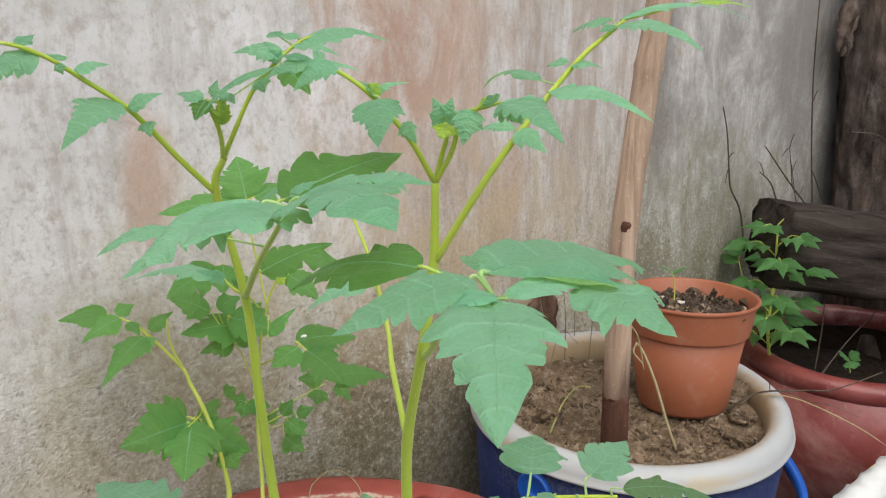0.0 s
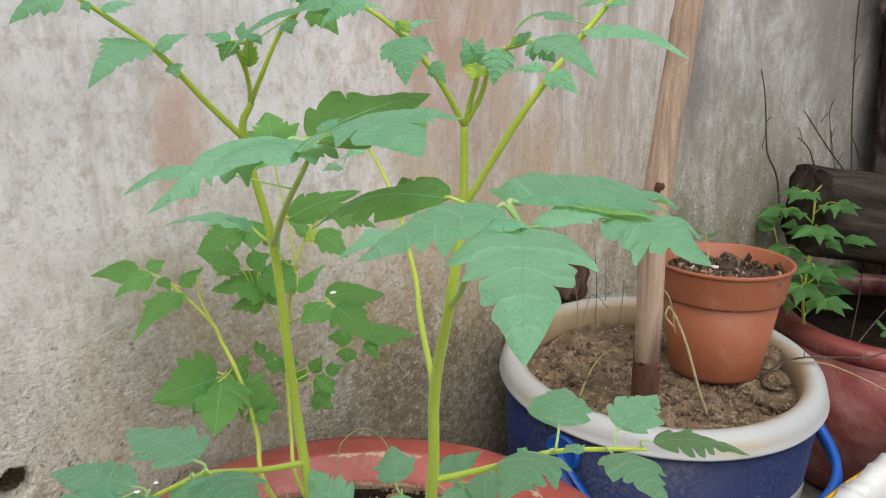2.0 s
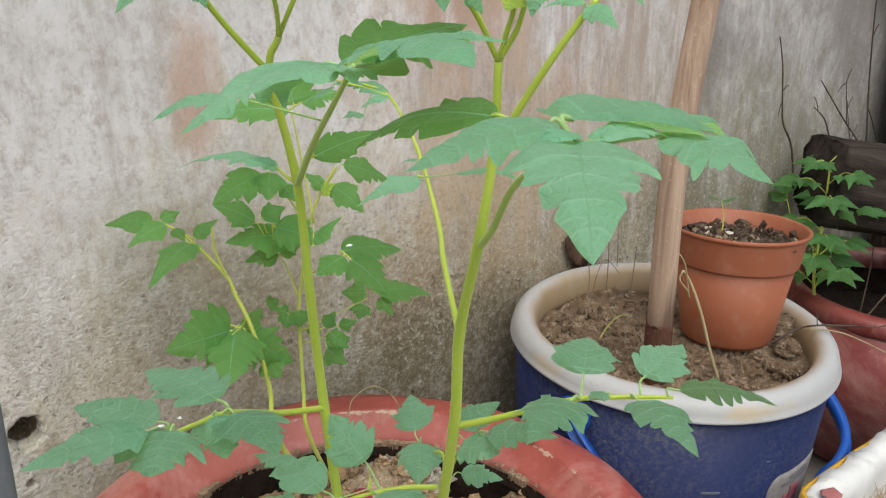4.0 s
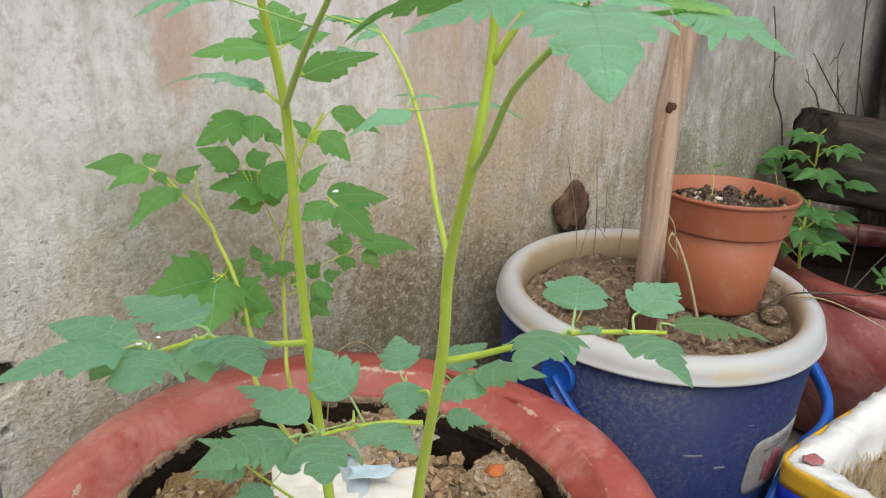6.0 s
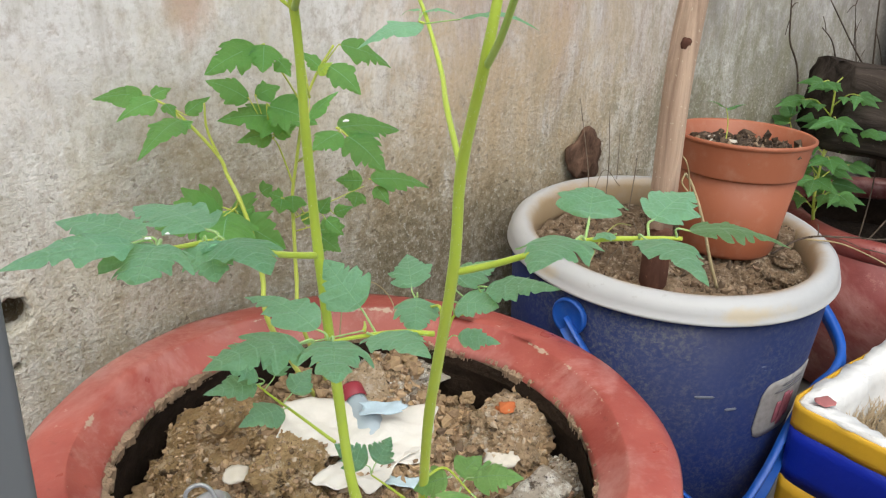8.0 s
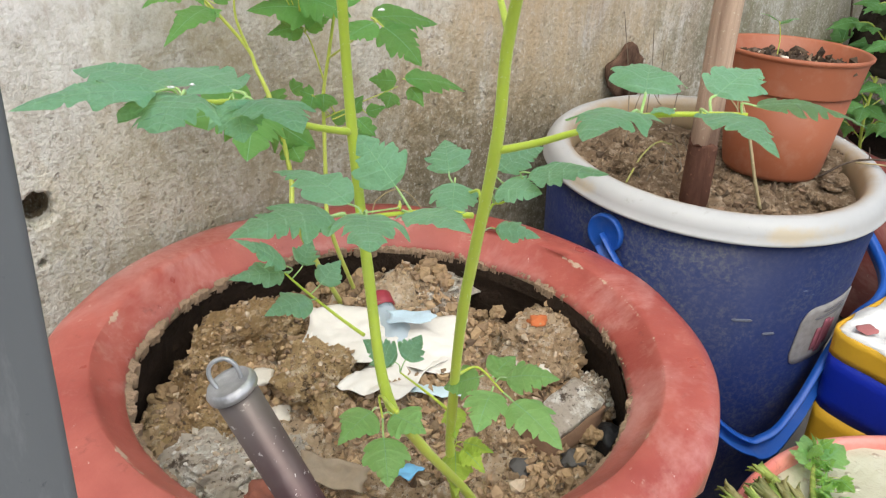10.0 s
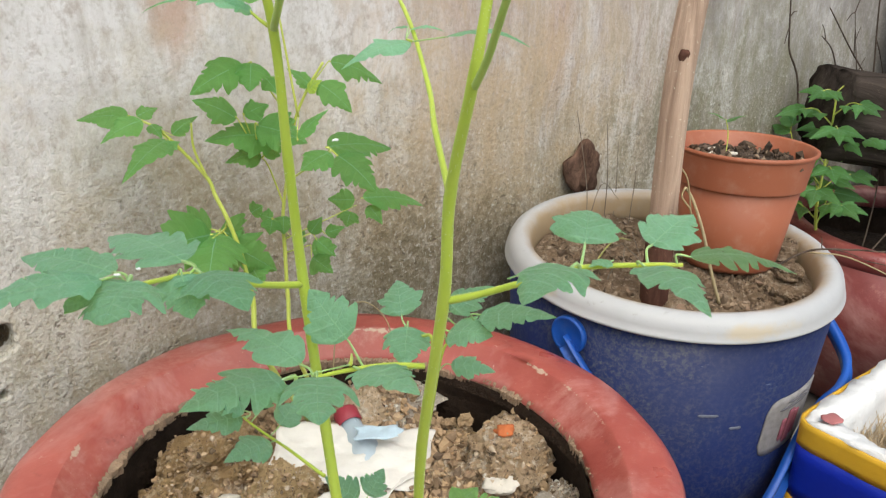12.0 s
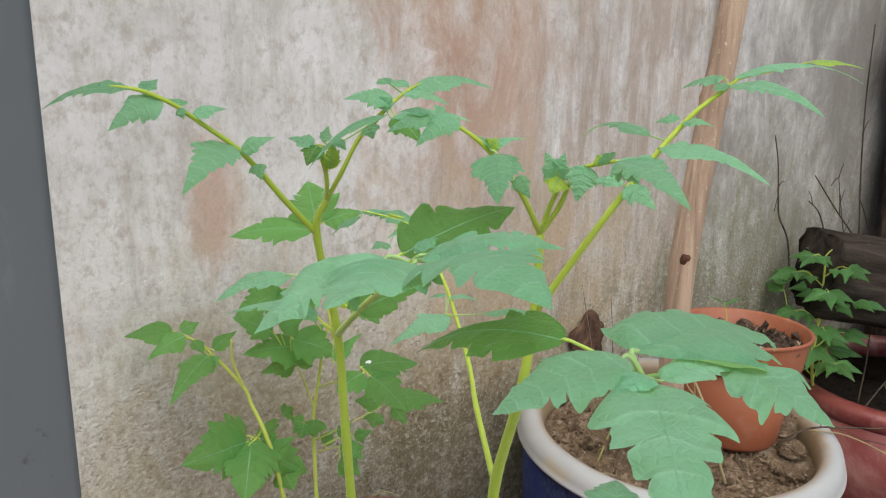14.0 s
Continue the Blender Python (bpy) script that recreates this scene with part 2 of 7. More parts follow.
def red_clay(name="painted_red_clay", a=(0.29, 0.054, 0.042), b=(0.44, 0.118, 0.09), worn_at=0.0):
    m = Nodes(name, 0.55, spec=0.55)
    c = m.mix(m.ramp(m.noise(9, 5), (0.35, 0.0), (0.68, 1.0)), a, b)
    c = m.mix(m.ramp(m.noise(30, 7, 0.75), (0.58, 0.0), (0.74, 0.6)), c, (0.50, 0.25, 0.20))
    c = m.mix(m.ramp(m.noise(55, 6, 0.75, m.scaled(1, 1, 1, 2, 8, 1)), (0.60, 0.0), (0.75, 0.7)), c, tuple(0.45 * v for v in a))
    c = m.mix(m.ramp(m.noise(85, 5, 0.75, m.scaled(1, 1, 1, 4, 4, 4)), (0.66, 0.0), (0.76, 0.8)), c, (0.60, 0.48, 0.40))
    c = m.mix(m.ramp(m.noise(7, 6, 0.7, m.scaled(1, 1, 1, 5, 1, 3), 0.6), (0.50, 0.0), (0.74, 0.65)), c, (0.68, 0.42, 0.38))
    c = m.mix(m.ramp(m.noise(150, 5, 0.8, m.scaled(1, 1, 1, 1, 2, 9)), (0.67, 0.0), (0.71, 0.9)), c, (0.66, 0.56, 0.48))
    if worn_at:
        # the paint has chipped off along the ridge
        v = m.tree.nodes.new("ShaderNodeVectorMath")
        v.operation = "LENGTH"
        m.link(m.scaled(1, 1, 0), v.inputs[0])
        off = m.math("ABSOLUTE", m.math("SUBTRACT", v.outputs["Value"], worn_at))
        f = m.math("SUBTRACT", m.noise(26, 7, 0.75, m.scaled(1, 1, 1, 8, 8, 8)), m.math("MULTIPLY", off, 48.0))
        c = m.mix(m.ramp(f, (0.545, 0.0), (0.58, 0.85)), c, (0.50, 0.38, 0.28))
    m.bump(m.noise(60, 6, 0.65), 0.25, 0.003)
    return m.done(c, m.ramp(m.noise(20, 4), (0.3, 0.27), (0.7, 0.52)))


def plastic(name, color, dust=(0.4, 0.38, 0.35), amount=0.5, rough=0.45, scratch=True, scale=30):
    m = Nodes(name, rough, spec=0.45)
    c = m.mix(m.noise(8, 4), tuple(0.8 * v for v in color), tuple(min(1, 1.15 * v) for v in color))
    c = m.mix(m.ramp(m.noise(scale, 7, 0.72), (0.5, 0.0), (0.8, amount)), c, dust)
    if scratch:
        c = m.mix(m.ramp(m.noise(60, 4, 0.8, m.scaled(0.4, 0.4, 2.4)), (0.66, 0.0), (0.74, amount)), c, dust)
    m.bump(m.noise(90, 4), 0.08, 0.002)
    return m.done(c, m.ramp(m.noise(25, 4), (0.3, rough - 0.1), (0.7, rough + 0.2)))


def simple(name, color, rough=0.6, vary=0.25, scale=40, metal=0.0, bump=0.15, dist=0.002, spec=0.4):
    m = Nodes(name, rough, metal, spec)
    c = m.mix(m.noise(scale, 6, 0.65), tuple(v * (1 - vary) for v in color), tuple(min(1, v * (1 + vary)) for v in color))
    m.bump(m.noise(scale * 3, 5, 0.65), bump, dist)
    return m.done(c)


def leaf_green(name, dark, light, spots=0.0, rough=0.5, thinness=0.42, veins=0.30):
    """A leaf blade: pale midrib and side veins, puckered between them, and letting light through."""
    m = Nodes(name, rough, spec=0.35)
    uv = m.tree.nodes.new("ShaderNodeTexCoord").outputs["UV"]
    split = m.tree.nodes.new("ShaderNodeSeparateXYZ")
    m.link(uv, split.inputs[0])
    along, out = split.outputs["X"], split.outputs["Y"]
    # side veins run obliquely from the midrib; d is 0 on a vein, 0.5 midway
    wob = m.math("MULTIPLY", m.math("SUBTRACT", m.noise(60, 3), 0.5), 0.6)
    d = m.math("ABSOLUTE", m.math("SUBTRACT", m.math("FRACT", m.math("ADD", m.math("MULTIPLY", along, 5.5), wob)), 0.5))
    fade = m.math("SUBTRACT", 1.0, m.math("MULTIPLY", out, 0.75))
    vein = m.math("MULTIPLY", m.ramp(d, (0.0, 1.0), (0.075, 0.0)), fade)
    net = m.ramp(m.voronoi(420, None, "DISTANCE_TO_EDGE"), (0.02, 1.0), (0.16, 0.0))
    pillow = m.ramp(d, (0.0, 0.0), (0.16, 0.75), (0.42, 1.0))
    c = m.mix(m.noise(38, 4), dark, light)
    c = m.mix(m.math("MULTIPLY", m.random(), 0.8), c, tuple(0.56 * v for v in dark))
    c = m.mix(m.ramp(m.noise(85, 5, 0.65), (0.44, 0.0), (0.70, 0.6)), c, (0.60 * dark[0], 0.70 * dark[1], 0.58 * dark[2]))
    c = m.mix(m.math("MULTIPLY", net, 0.22 * veins), c, tuple(min(1.0, 1.35 * v) for v in light))
    c = m.mix(m.math("MULTIPLY", vein, veins), c, (min(1.0, 1.45 * light[0]), min(1.0, 1.22 * light[1]), min(1.0, 1.30 * light[2])))
    if spots:
        c = m.mix(m.ramp(m.noise(420, 3, 0.6), (0.66, 0.0), (0.70, spots)), c, (0.03, 0.03, 0.03))
    m.bump(m.math("ADD", m.math("MULTIPLY", pillow, 0.35), m.math("ADD", m.math("MULTIPLY", net, -0.12), m.math("MULTIPLY", m.noise(120, 4), 0.7))), 0.7, 0.0020)
    m.bsdf.inputs["Sheen Weight"].default_value = 0.18
    m.bsdf.inputs["Sheen Roughness"].default_value = 0.4
    m.bsdf.inputs["Sheen Tint"].default_value = (0.8, 0.95, 0.92, 1)
    m.put(c, m.bsdf.inputs["Base Color"])
    thin = m.tree.nodes.new("ShaderNodeBsdfTranslucent")
    m.put(m.mix(0.7, c, (0.60, 0.95, 0.24)), thin.inputs["Color"])
    both = m.tree.nodes.new("ShaderNodeMixShader")
    both.inputs[0].default_value = thinness
    m.link(m.bsdf.outputs[0], both.inputs[1])
    m.link(thin.outputs[0], both.inputs[2])
    m.link(both.outputs[0], m.tree.nodes["Material Output"].inputs["Surface"])
    return m.mat


def stem_green(name, a=(0.22, 0.33, 0.035), b=(0.34, 0.43, 0.08)):
    m = Nodes(name, 0.5, spec=0.4)
    c = m.mix(m.noise(60, 4, 0.6, m.scaled(1, 1, 0.2)), a, b)
    m.bump(m.noise(300, 3), 0.15, 0.001)
    m.put(c, m.bsdf.inputs["Base Color"])
    m.bsdf.inputs["Sheen Weight"].default_value = 0.3
    m.bsdf.inputs["Sheen Tint"].default_value = (0.9, 1.0, 0.6, 1)
    m.bsdf.inputs["Subsurface Weight"].default_value = 0.45
    m.bsdf.inputs["Subsurface Radius"].default_value = (1.0, 1.0, 0.3)
    m.bsdf.inputs["Subsurface Scale"].default_value = 0.003
    return m.mat


def bark(name, a, b, scale=30, along=(1, 1, 0.22), damp=None):
    m = Nodes(name, 0.95, spec=0.06)
    g = m.noise(scale, 7, 0.7, m.scaled(*along), 0.4)
    c = m.mix(m.ramp(g, (0.32, 0.0), (0.66, 1.0)), a, b)
    c = m.mix(m.ramp(m.noise(scale * 4, 5, 0.7), (0.62, 0.0), (0.72, 0.6)), c, tuple(min(1, 2.2 * v) for v in b))
    if damp:
        f = m.math("ADD", m.near(*damp), m.math("MULTIPLY", m.math("SUBTRACT", g, 0.5), 1.2))
        c = m.mix(m.ramp(f, (0.0, 0.0), (0.30, 0.85)), c, (0.10, 0.055, 0.04))
    m.bump(g, 0.8, 0.006)
    return m.done(c)


def stained_rim():
    """Greyed white plastic, yellow-brown where soil touches it and in odd patches."""
    m = Nodes("yellowed_white_plastic", 0.45, spec=0.4)
    c = m.mix(m.noise(14, 5, 0.65), (0.36, 0.36, 0.365), (0.47, 0.47, 0.465))
    v = m.tree.nodes.new("ShaderNodeVectorMath")
    v.operation = "LENGTH"
    m.link(m.scaled(1, 1, 0), v.inputs[0])
    inner = m.math("MULTIPLY", m.math("SUBTRACT", 0.146, v.outputs["Value"]), 45.0)
    blot = m.noise(22, 6, 0.7, m.scaled(1, 1, 1, 2, 5, 1))
    c = m.mix(m.ramp(m.math("ADD", inner, blot), (0.42, 0.0), (0.95, 0.85)), c, (0.36, 0.25, 0.12))
    for x, y, sx in ((-0.075, -0.142, 0.060), (-0.155, 0.02, 0.034)):
        spot = m.math("ADD", m.near(x, y, 0.360, sx, 0.040, 0.011), m.math("MULTIPLY", m.math("SUBTRACT", blot, 0.5), 2.4))
        c = m.mix(m.ramp(spot, (0.25, 0.0), (0.75, 0.55)), c, (0.48, 0.37, 0.20))
    c = m.mix(m.ramp(m.noise(75, 6, 0.75), (0.62, 0.0), (0.72, 0.5)), c, (0.22, 0.19, 0.16))
    m.bump(m.noise(70, 5), 0.12, 0.002)
    return m.done(c)


def painted_steel():
    """Grey-blue paint, dulled and scratched, with a rust spot."""
    m = Nodes("painted_grey_steel", 0.5, 0.2, 0.4)
    c = m.mix(m.noise(16, 6, 0.65, m.scaled(1, 1, 0.3)), (0.115, 0.125, 0.137), (0.175, 0.186, 0.198))
    c = m.mix(m.ramp(m.noise(60, 6, 0.75, m.scaled(1, 1, 0.25, 3, 1, 2)), (0.56, 0.0), (0.70, 0.5)), c, (0.25, 0.26, 0.27))
    c = m.mix(m.ramp(m.noise(210, 4, 0.7), (0.66, 0.0), (0.74, 0.6)), c, (0.06, 0.065, 0.07))
    rust = m.math("ADD", m.near(0.000, -0.02, 0.500, 0.009, 0.05, 0.013), m.math("MULTIPLY", m.math("SUBTRACT", m.noise(120, 5, 0.7), 0.5), 1.6))
    c = m.mix(m.ramp(rust, (0.25, 0.0), (0.45, 0.9)), c, (0.20, 0.075, 0.03))
    m.bump(m.noise(50, 5), 0.15, 0.002)
    return m.done(c)


def foam_white():
    """Chalky painted foam, dented, with dirt in its pores and grazes of old paint."""
    m = Nodes("white_foam", 0.85, spec=0.3)
    c = m.mix(m.noise(25, 6, 0.7), (0.55, 0.545, 0.53), (0.76, 0.755, 0.74))
    c = m.mix(m.ramp(m.noise(48, 6, 0.75, m.scaled(1, 1, 1, 3, 2, 1)), (0.60, 0.0), (0.70, 0.6)), c, (0.40, 0.35, 0.28))
    c = m.mix(m.ramp(m.noise(20, 6, 0.75, m.scaled(1, 1, 1, 8, 2, 4)), (0.66, 0.0), (0.70, 0.6)), c, (0.42, 0.20, 0.18))
    m.bump(m.math("ADD", m.noise(60, 6, 0.7), m.math("MULTIPLY", m.voronoi(260), 0.3)), 0.4, 0.004)
    return m.done(c)


PLASTER = wall_plaster()
# the far pot's soil is near black, shade under the beam coloured in
EARTH, SOIL, SHADED_SOIL = earth(), dark_soil(), dark_soil("shade_dark_soil", 0.1)
EARTH_DARK = earth("brown_earth", (0.19, 0.13, 0.08), (0.37, 0.265, 0.17), (0.52, 0.41, 0.30))
EARTH_OCHRE = earth("ochre_earth", (0.42, 0.28, 0.13), (0.64, 0.46, 0.25), (0.76, 0.62, 0.44))
EARTH_GREY = earth("gritty_grey_earth", (0.44, 0.34, 0.25), (0.66, 0.55, 0.44), (0.84, 0.77, 0.68))
RED = red_clay(worn_at=0.1865)
RED_DARK = red_clay("glazed_dark_red_clay", (0.17, 0.028, 0.026), (0.30, 0.085, 0.075))


def drum_plastic():
    """Deep blue plastic, speckled with splashed mud and scuffed across."""
    m = Nodes("scuffed_navy_plastic", 0.42, spec=0.3)
    c = m.mix(m.noise(9, 4), (0.0030, 0.008, 0.050), (0.005, 0.017, 0.098))
    patches = m.ramp(m.noise(11, 3, 0.6), (0.36, 0.15), (0.64, 0.9))
    specks = m.ramp(m.noise(230, 8, 0.8), (0.46, 0.0), (0.68, 1.0))
    c = m.mix(m.math("MULTIPLY", patches, specks), c, (0.095, 0.095, 0.092))
    scuffs = m.ramp(m.noise(26, 5, 0.75, m.scaled(0.6, 0.6, 4.5)), (0.66, 0.0), (0.71, 0.5))
    c = m.mix(scuffs, c, (0.22, 0.24, 0.30))
    m.bump(m.noise(90, 4), 0.08, 0.002)
    return m.done(c, m.ramp(m.noise(25, 4), (0.3, 0.34), (0.7, 0.62)))


BLUE_DRUM = drum_plastic()
BLUE = plastic("bright_blue_plastic", (0.010, 0.080, 0.38), (0.25, 0.3, 0.45), 0.25, 0.4)
WHITE_RIM = stained_rim()
TERRACOTTA = plastic("terracotta_plastic", (0.335, 0.105, 0.05), (0.46, 0.29, 0.21), 0.36, 0.5, False, 50)
BAMBOO = bark("weathered_bamboo", (0.29, 0.195, 0.14), (0.62, 0.46, 0.345), 70, (1, 1, 0.06), (-0.042, -0.022, 0.30, 0.12, 0.12, 0.155))
CHARRED = bark("charred_timber", (0.010, 0.008, 0.007), (0.075, 0.060, 0.050), 34, (0.15, 1, 1))


def lichen_bark():
    """Cracked brown bark with dark furrows and pale grey lichen."""
    m = Nodes("rough_bark", 0.95, spec=0.08)
    g = m.noise(30, 7, 0.7, m.scaled(1, 1, 0.22), 0.4)
    c = m.mix(m.ramp(g, (0.34, 0.0), (0.64, 1.0)), (0.030, 0.023, 0.019), (0.20, 0.15, 0.125))
    c = m.mix(m.ramp(m.noise(22, 7, 0.75, m.scaled(1, 1, 0.5, 3, 1, 7)), (0.53, 0.0), (0.66, 0.6)), c, (0.26, 0.235, 0.22))
    c = m.mix(m.ramp(m.noise(9, 6, 0.7, m.scaled(1, 1, 0.5, 1, 6, 2)), (0.50, 0.0), (0.62, 0.85)), c, (0.022, 0.018, 0.016))
    m.bump(m.math("ADD", g, m.math("MULTIPLY", m.noise(140, 5, 0.7), 0.4)), 0.9, 0.007)
    return m.done(c)


TRUNK = lichen_bark()
STEEL = painted_steel()
FOAM = foam_white()
YELLOW = simple("yellow_paint", (0.62, 0.36, 0.025), 0.45, 0.22, 25, 0, 0.3, 0.003)
COBALT = simple("cobalt_paint", (0.006, 0.022, 0.33), 0.4, 0.2, 25, 0, 0.25, 0.003)
# the ground is unseen; its pale grey bounces light up under the leaves
GROUND = simple("bounce_grey_ground", (0.23, 0.215, 0.195), 0.9, 0.4, 12, 0, 0.5, 0.004)

# ---- setting ----
ground = tagged(part("ground", block(120, 120, 0.3), GROUND), "grey yard ground out of view, kept pale for bounce", "ground", kind="structure")
ground.location = (0, 0, -0.3)


def yard_wall():
    """The wall's uneven face, 12 cm thick, with two drilled holes and small pits."""
    def stops(lo, hi, coarse, fine):
        out, v = [], lo
        while v < hi - 1e-6:
            out.append(v)
            v += next((s for a, b, s in fine if a <= v < b), coarse)
        return out + [hi]
    xs = stops(-3.0, 3.2, 0.05, ((-0.62, -0.50, 0.0018), (-0.50, 0.60, 0.014)))
    zs = stops(0.0, 2.0, 0.05, ((0.15, 0.318, 0.014), (0.318, 0.395, 0.0018), (0.395, 0.80, 0.014)))
    holes = ((-0.558, 0.3725, 0.0125, 0.0140, 0.034), (-0.5605, 0.328, 0.0030, 0.0034, 0.010))
    bm = bmesh.new()
    front = []
    for x in xs:
        row = []
        for z in zs:
            y = 0.004 * noise.noise(Vector((2.2 * x, 0, 2.2 * z))) + 0.0015 * noise.noise(Vector((14 * x, 3, 14 * z)))
            for hx, hz, rx, rz, deep in holes:
                d = math.hypot((x - hx) / rx, (z - hz) / rz) + 0.22 * noise.noise(Vector((150 * x, 0, 150 * z)))
                y += deep * min(1.0, max(0.0, (1.05 - d) / 0.16))
            row.append(bm.verts.new((x, y, z)))
        front.append(row)
    for p, q in zip(front, front[1:]):
        for j in range(len(zs) - 1):
            bm.faces.new((p[j], q[j], q[j + 1], p[j + 1]))
    border = [e for e in bm.edges if e.is_boundary]
    out = bmesh.ops.extrude_edge_only(bm, edges=border)
    for v in out["geom"]:
        if isinstance(v, bmesh.types.BMVert):
            v.co.y = 0.12
    bmesh.ops.holes_fill(bm, edges=[e for e in bm.edges if e.is_boundary], sides=0)
    return bm


wall = tagged(part("wall_north", yard_wall(), PLASTER), "stained weathered plaster wall with brown and black streaks", "wall", kind="structure")
wall.location = (0, 0.19, 0)


# ---- the large red pot and what lies in it ----
def rough_disc(radius, rings, steps, height, seed, drop=0.0, jag=0.0):
    """A round patch of ground; height(x, y) gives its level."""
    bm = bmesh.new()
    mid = bm.verts.new((0, 0, height(0, 0)))
    last = None
    for i in range(1, rings + 1):
        ring = []
        for k in range(steps):
            a = 2 * math.pi * k / steps
            r = radius * i / rings * (1 + (jag * noise.noise(Vector((4 * math.cos(a), 4 * math.sin(a), seed))) if i == rings else 0))
            x, y = r * math.cos(a), r * math.sin(a)
            ring.append(bm.verts.new((x, y, height(x, y) - (drop if i == rings else 0))))
        for k in range(steps):
            q = (k + 1) % steps
            if last is None:
                bm.faces.new((mid, ring[k], ring[q]))
            else:
                bm.faces.new((last[k], ring[k], ring[q], last[q]))
        last = ring
    return bm


def lump(size, seed, rough=0.35, flat=0.7, level=2, crag=0.0):
    """An uneven clod or stone, resting at z = 0."""
    bm = bmesh.new()
    bmesh.ops.create_icosphere(bm, subdivisions=level, radius=1.0)
    for v in bm.verts:
        p = v.co.copy()
        d = 1 + rough * noise.noise(1.3 * p + Vector((seed, 0, 0))) + 0.5 * rough * noise.noise(3.1 * p + Vector((0, seed, 0)))
        if crag:
            d += crag * abs(noise.noise(6.0 * p + Vector((seed, seed, 0))))
        if crag:
            # crumbling, pitted faces
            q = p + Vector((seed, 2 * seed, 0))
            d += 0.20 * (0.42 - noise.voronoi(2.6 * q)[0][0]) + 0.13 * (0.4 - noise.voronoi(6.5 * q)[0][0]) + 0.07 * noise.noise(15 * q) + 0.035 * noise.noise(31 * q)
        v.co = Vector((p.x * d, p.y * d * 0.85, p.z * d * flat)) * size
    low = min(v.co.z for v in bm.verts)
    for v in bm.verts:
        v.co.z -= low + 0.15 * size * flat
    return bm


def ragged_lip():
    """The broken edge of the pot's mouth, uneven all round."""
    bm = bmesh.new()
    rings = []
    for i in range(900):
        a = 2 * math.pi * i / 900
        q = Vector((math.cos(a), math.sin(a), 0))
        n1, n2, n3 = noise.noise(5 * q), noise.noise(19 * q + Vector((3, 0, 0))), noise.noise(27 * q) + 0.5 * noise.noise(131 * q)
        left = 0.0030 * max(0.0, -q.x) + 0.001 * max(0.0, q.y)
        w = 0.0004 + left * (0.6 + n2) + 0.0055 * max(0.0, n1) + 0.0045 * max(0, n2) * max(0.0, 0.3 + 1.5 * noise.noise(9 * q)) + 0.0012 * n3
        ring = []
        for dr, dz in ((0.0035, 0.0005), (0.0010 + 0.3 * w, 0.0006 + 0.0008 * n3), (-w, -0.0015 + 0.0010 * n2), (-w * 0.9, -0.0075 - 0.002 * n3), (0.003, -0.012)):
            r = 0.1678 + dr
            j = 0.0011 if dr < 0.002 else 0.0
            r += 1.8 * j * noise.noise(60 * q + Vector((9 * dr * 1000, 0, 0)))
            ring.append(bm.verts.new((r * q.x, r * q.y, 0.3158 + dz + 0.0008 * n2 + 1.4 * j * noise.noise(75 * q + Vector((0, 9 * dr * 1000, 3))))))
        rings.append(ring)
    for i in range(900):
        p, q = rings[i], rings[(i + 1) % 900]
        for k in range(4):
            bm.faces.new((p[k], q[k], q[k + 1], p[k + 1]))
    return bm


POT_X, POT_Y = -0.402, -0.044
MORTAR = simple("raw_crumbling_clay", (0.29, 0.20, 0.13), 0.95, 0.7, 80, 0, 0.9, 0.004)
# inner clay is near black: the gap's shade is put into its colour
INNER_SHADE = simple("shade_dark_inner_clay", (0.036, 0.024, 0.017), 0.95, 0.85, 60, 0, 0.9, 0.006, 0.1)
pot = holder("flower_pot", POT_X, POT_Y, 0)
part("body", lathe([(0.0, 0.0), (0.135, 0.0), (0.15, 0.01), (0.178, 0.12), (0.192, 0.23), (0.196, 0.275)], 120, 0.002), RED, pot)
part("rim", lathe([(0.196, 0.275), (0.206, 0.287), (0.219, 0.292), (0.2245, 0.302), (0.2250, 0.3215), (0.2242, 0.3265), (0.2205, 0.3310), (0.212, 0.3340), (0.197, 0.3356), (0.1885, 0.3358), (0.1870, 0.3350),
                   (0.1845, 0.3320), (0.176, 0.3240), (0.170, 0.3185), (0.167, 0.314), (0.178, 0.30), (0.19, 0.285)], 160, 0.0026, closed=True), RED, pot, "broad chipped red rim")
part("lip", ragged_lip(), MORTAR, pot, "ragged bare clay edge", smooth=False)
part("inner_wall", lathe([(0.1655, 0.311), (0.167, 0.302), (0.169, 0.290), (0.170, 0.280), (0.170, 0.27), (0.172, 0.25), (0.171, 0.225), (0.168, 0.2), (0.0, 0.195)], 300, 0.004), INNER_SHADE, pot, smooth=False)
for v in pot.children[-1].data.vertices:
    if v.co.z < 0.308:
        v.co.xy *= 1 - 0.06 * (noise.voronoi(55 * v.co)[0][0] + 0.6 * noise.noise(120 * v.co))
tagged(pot, "large round red clay pot with a chipped broad rim", "flower pot")


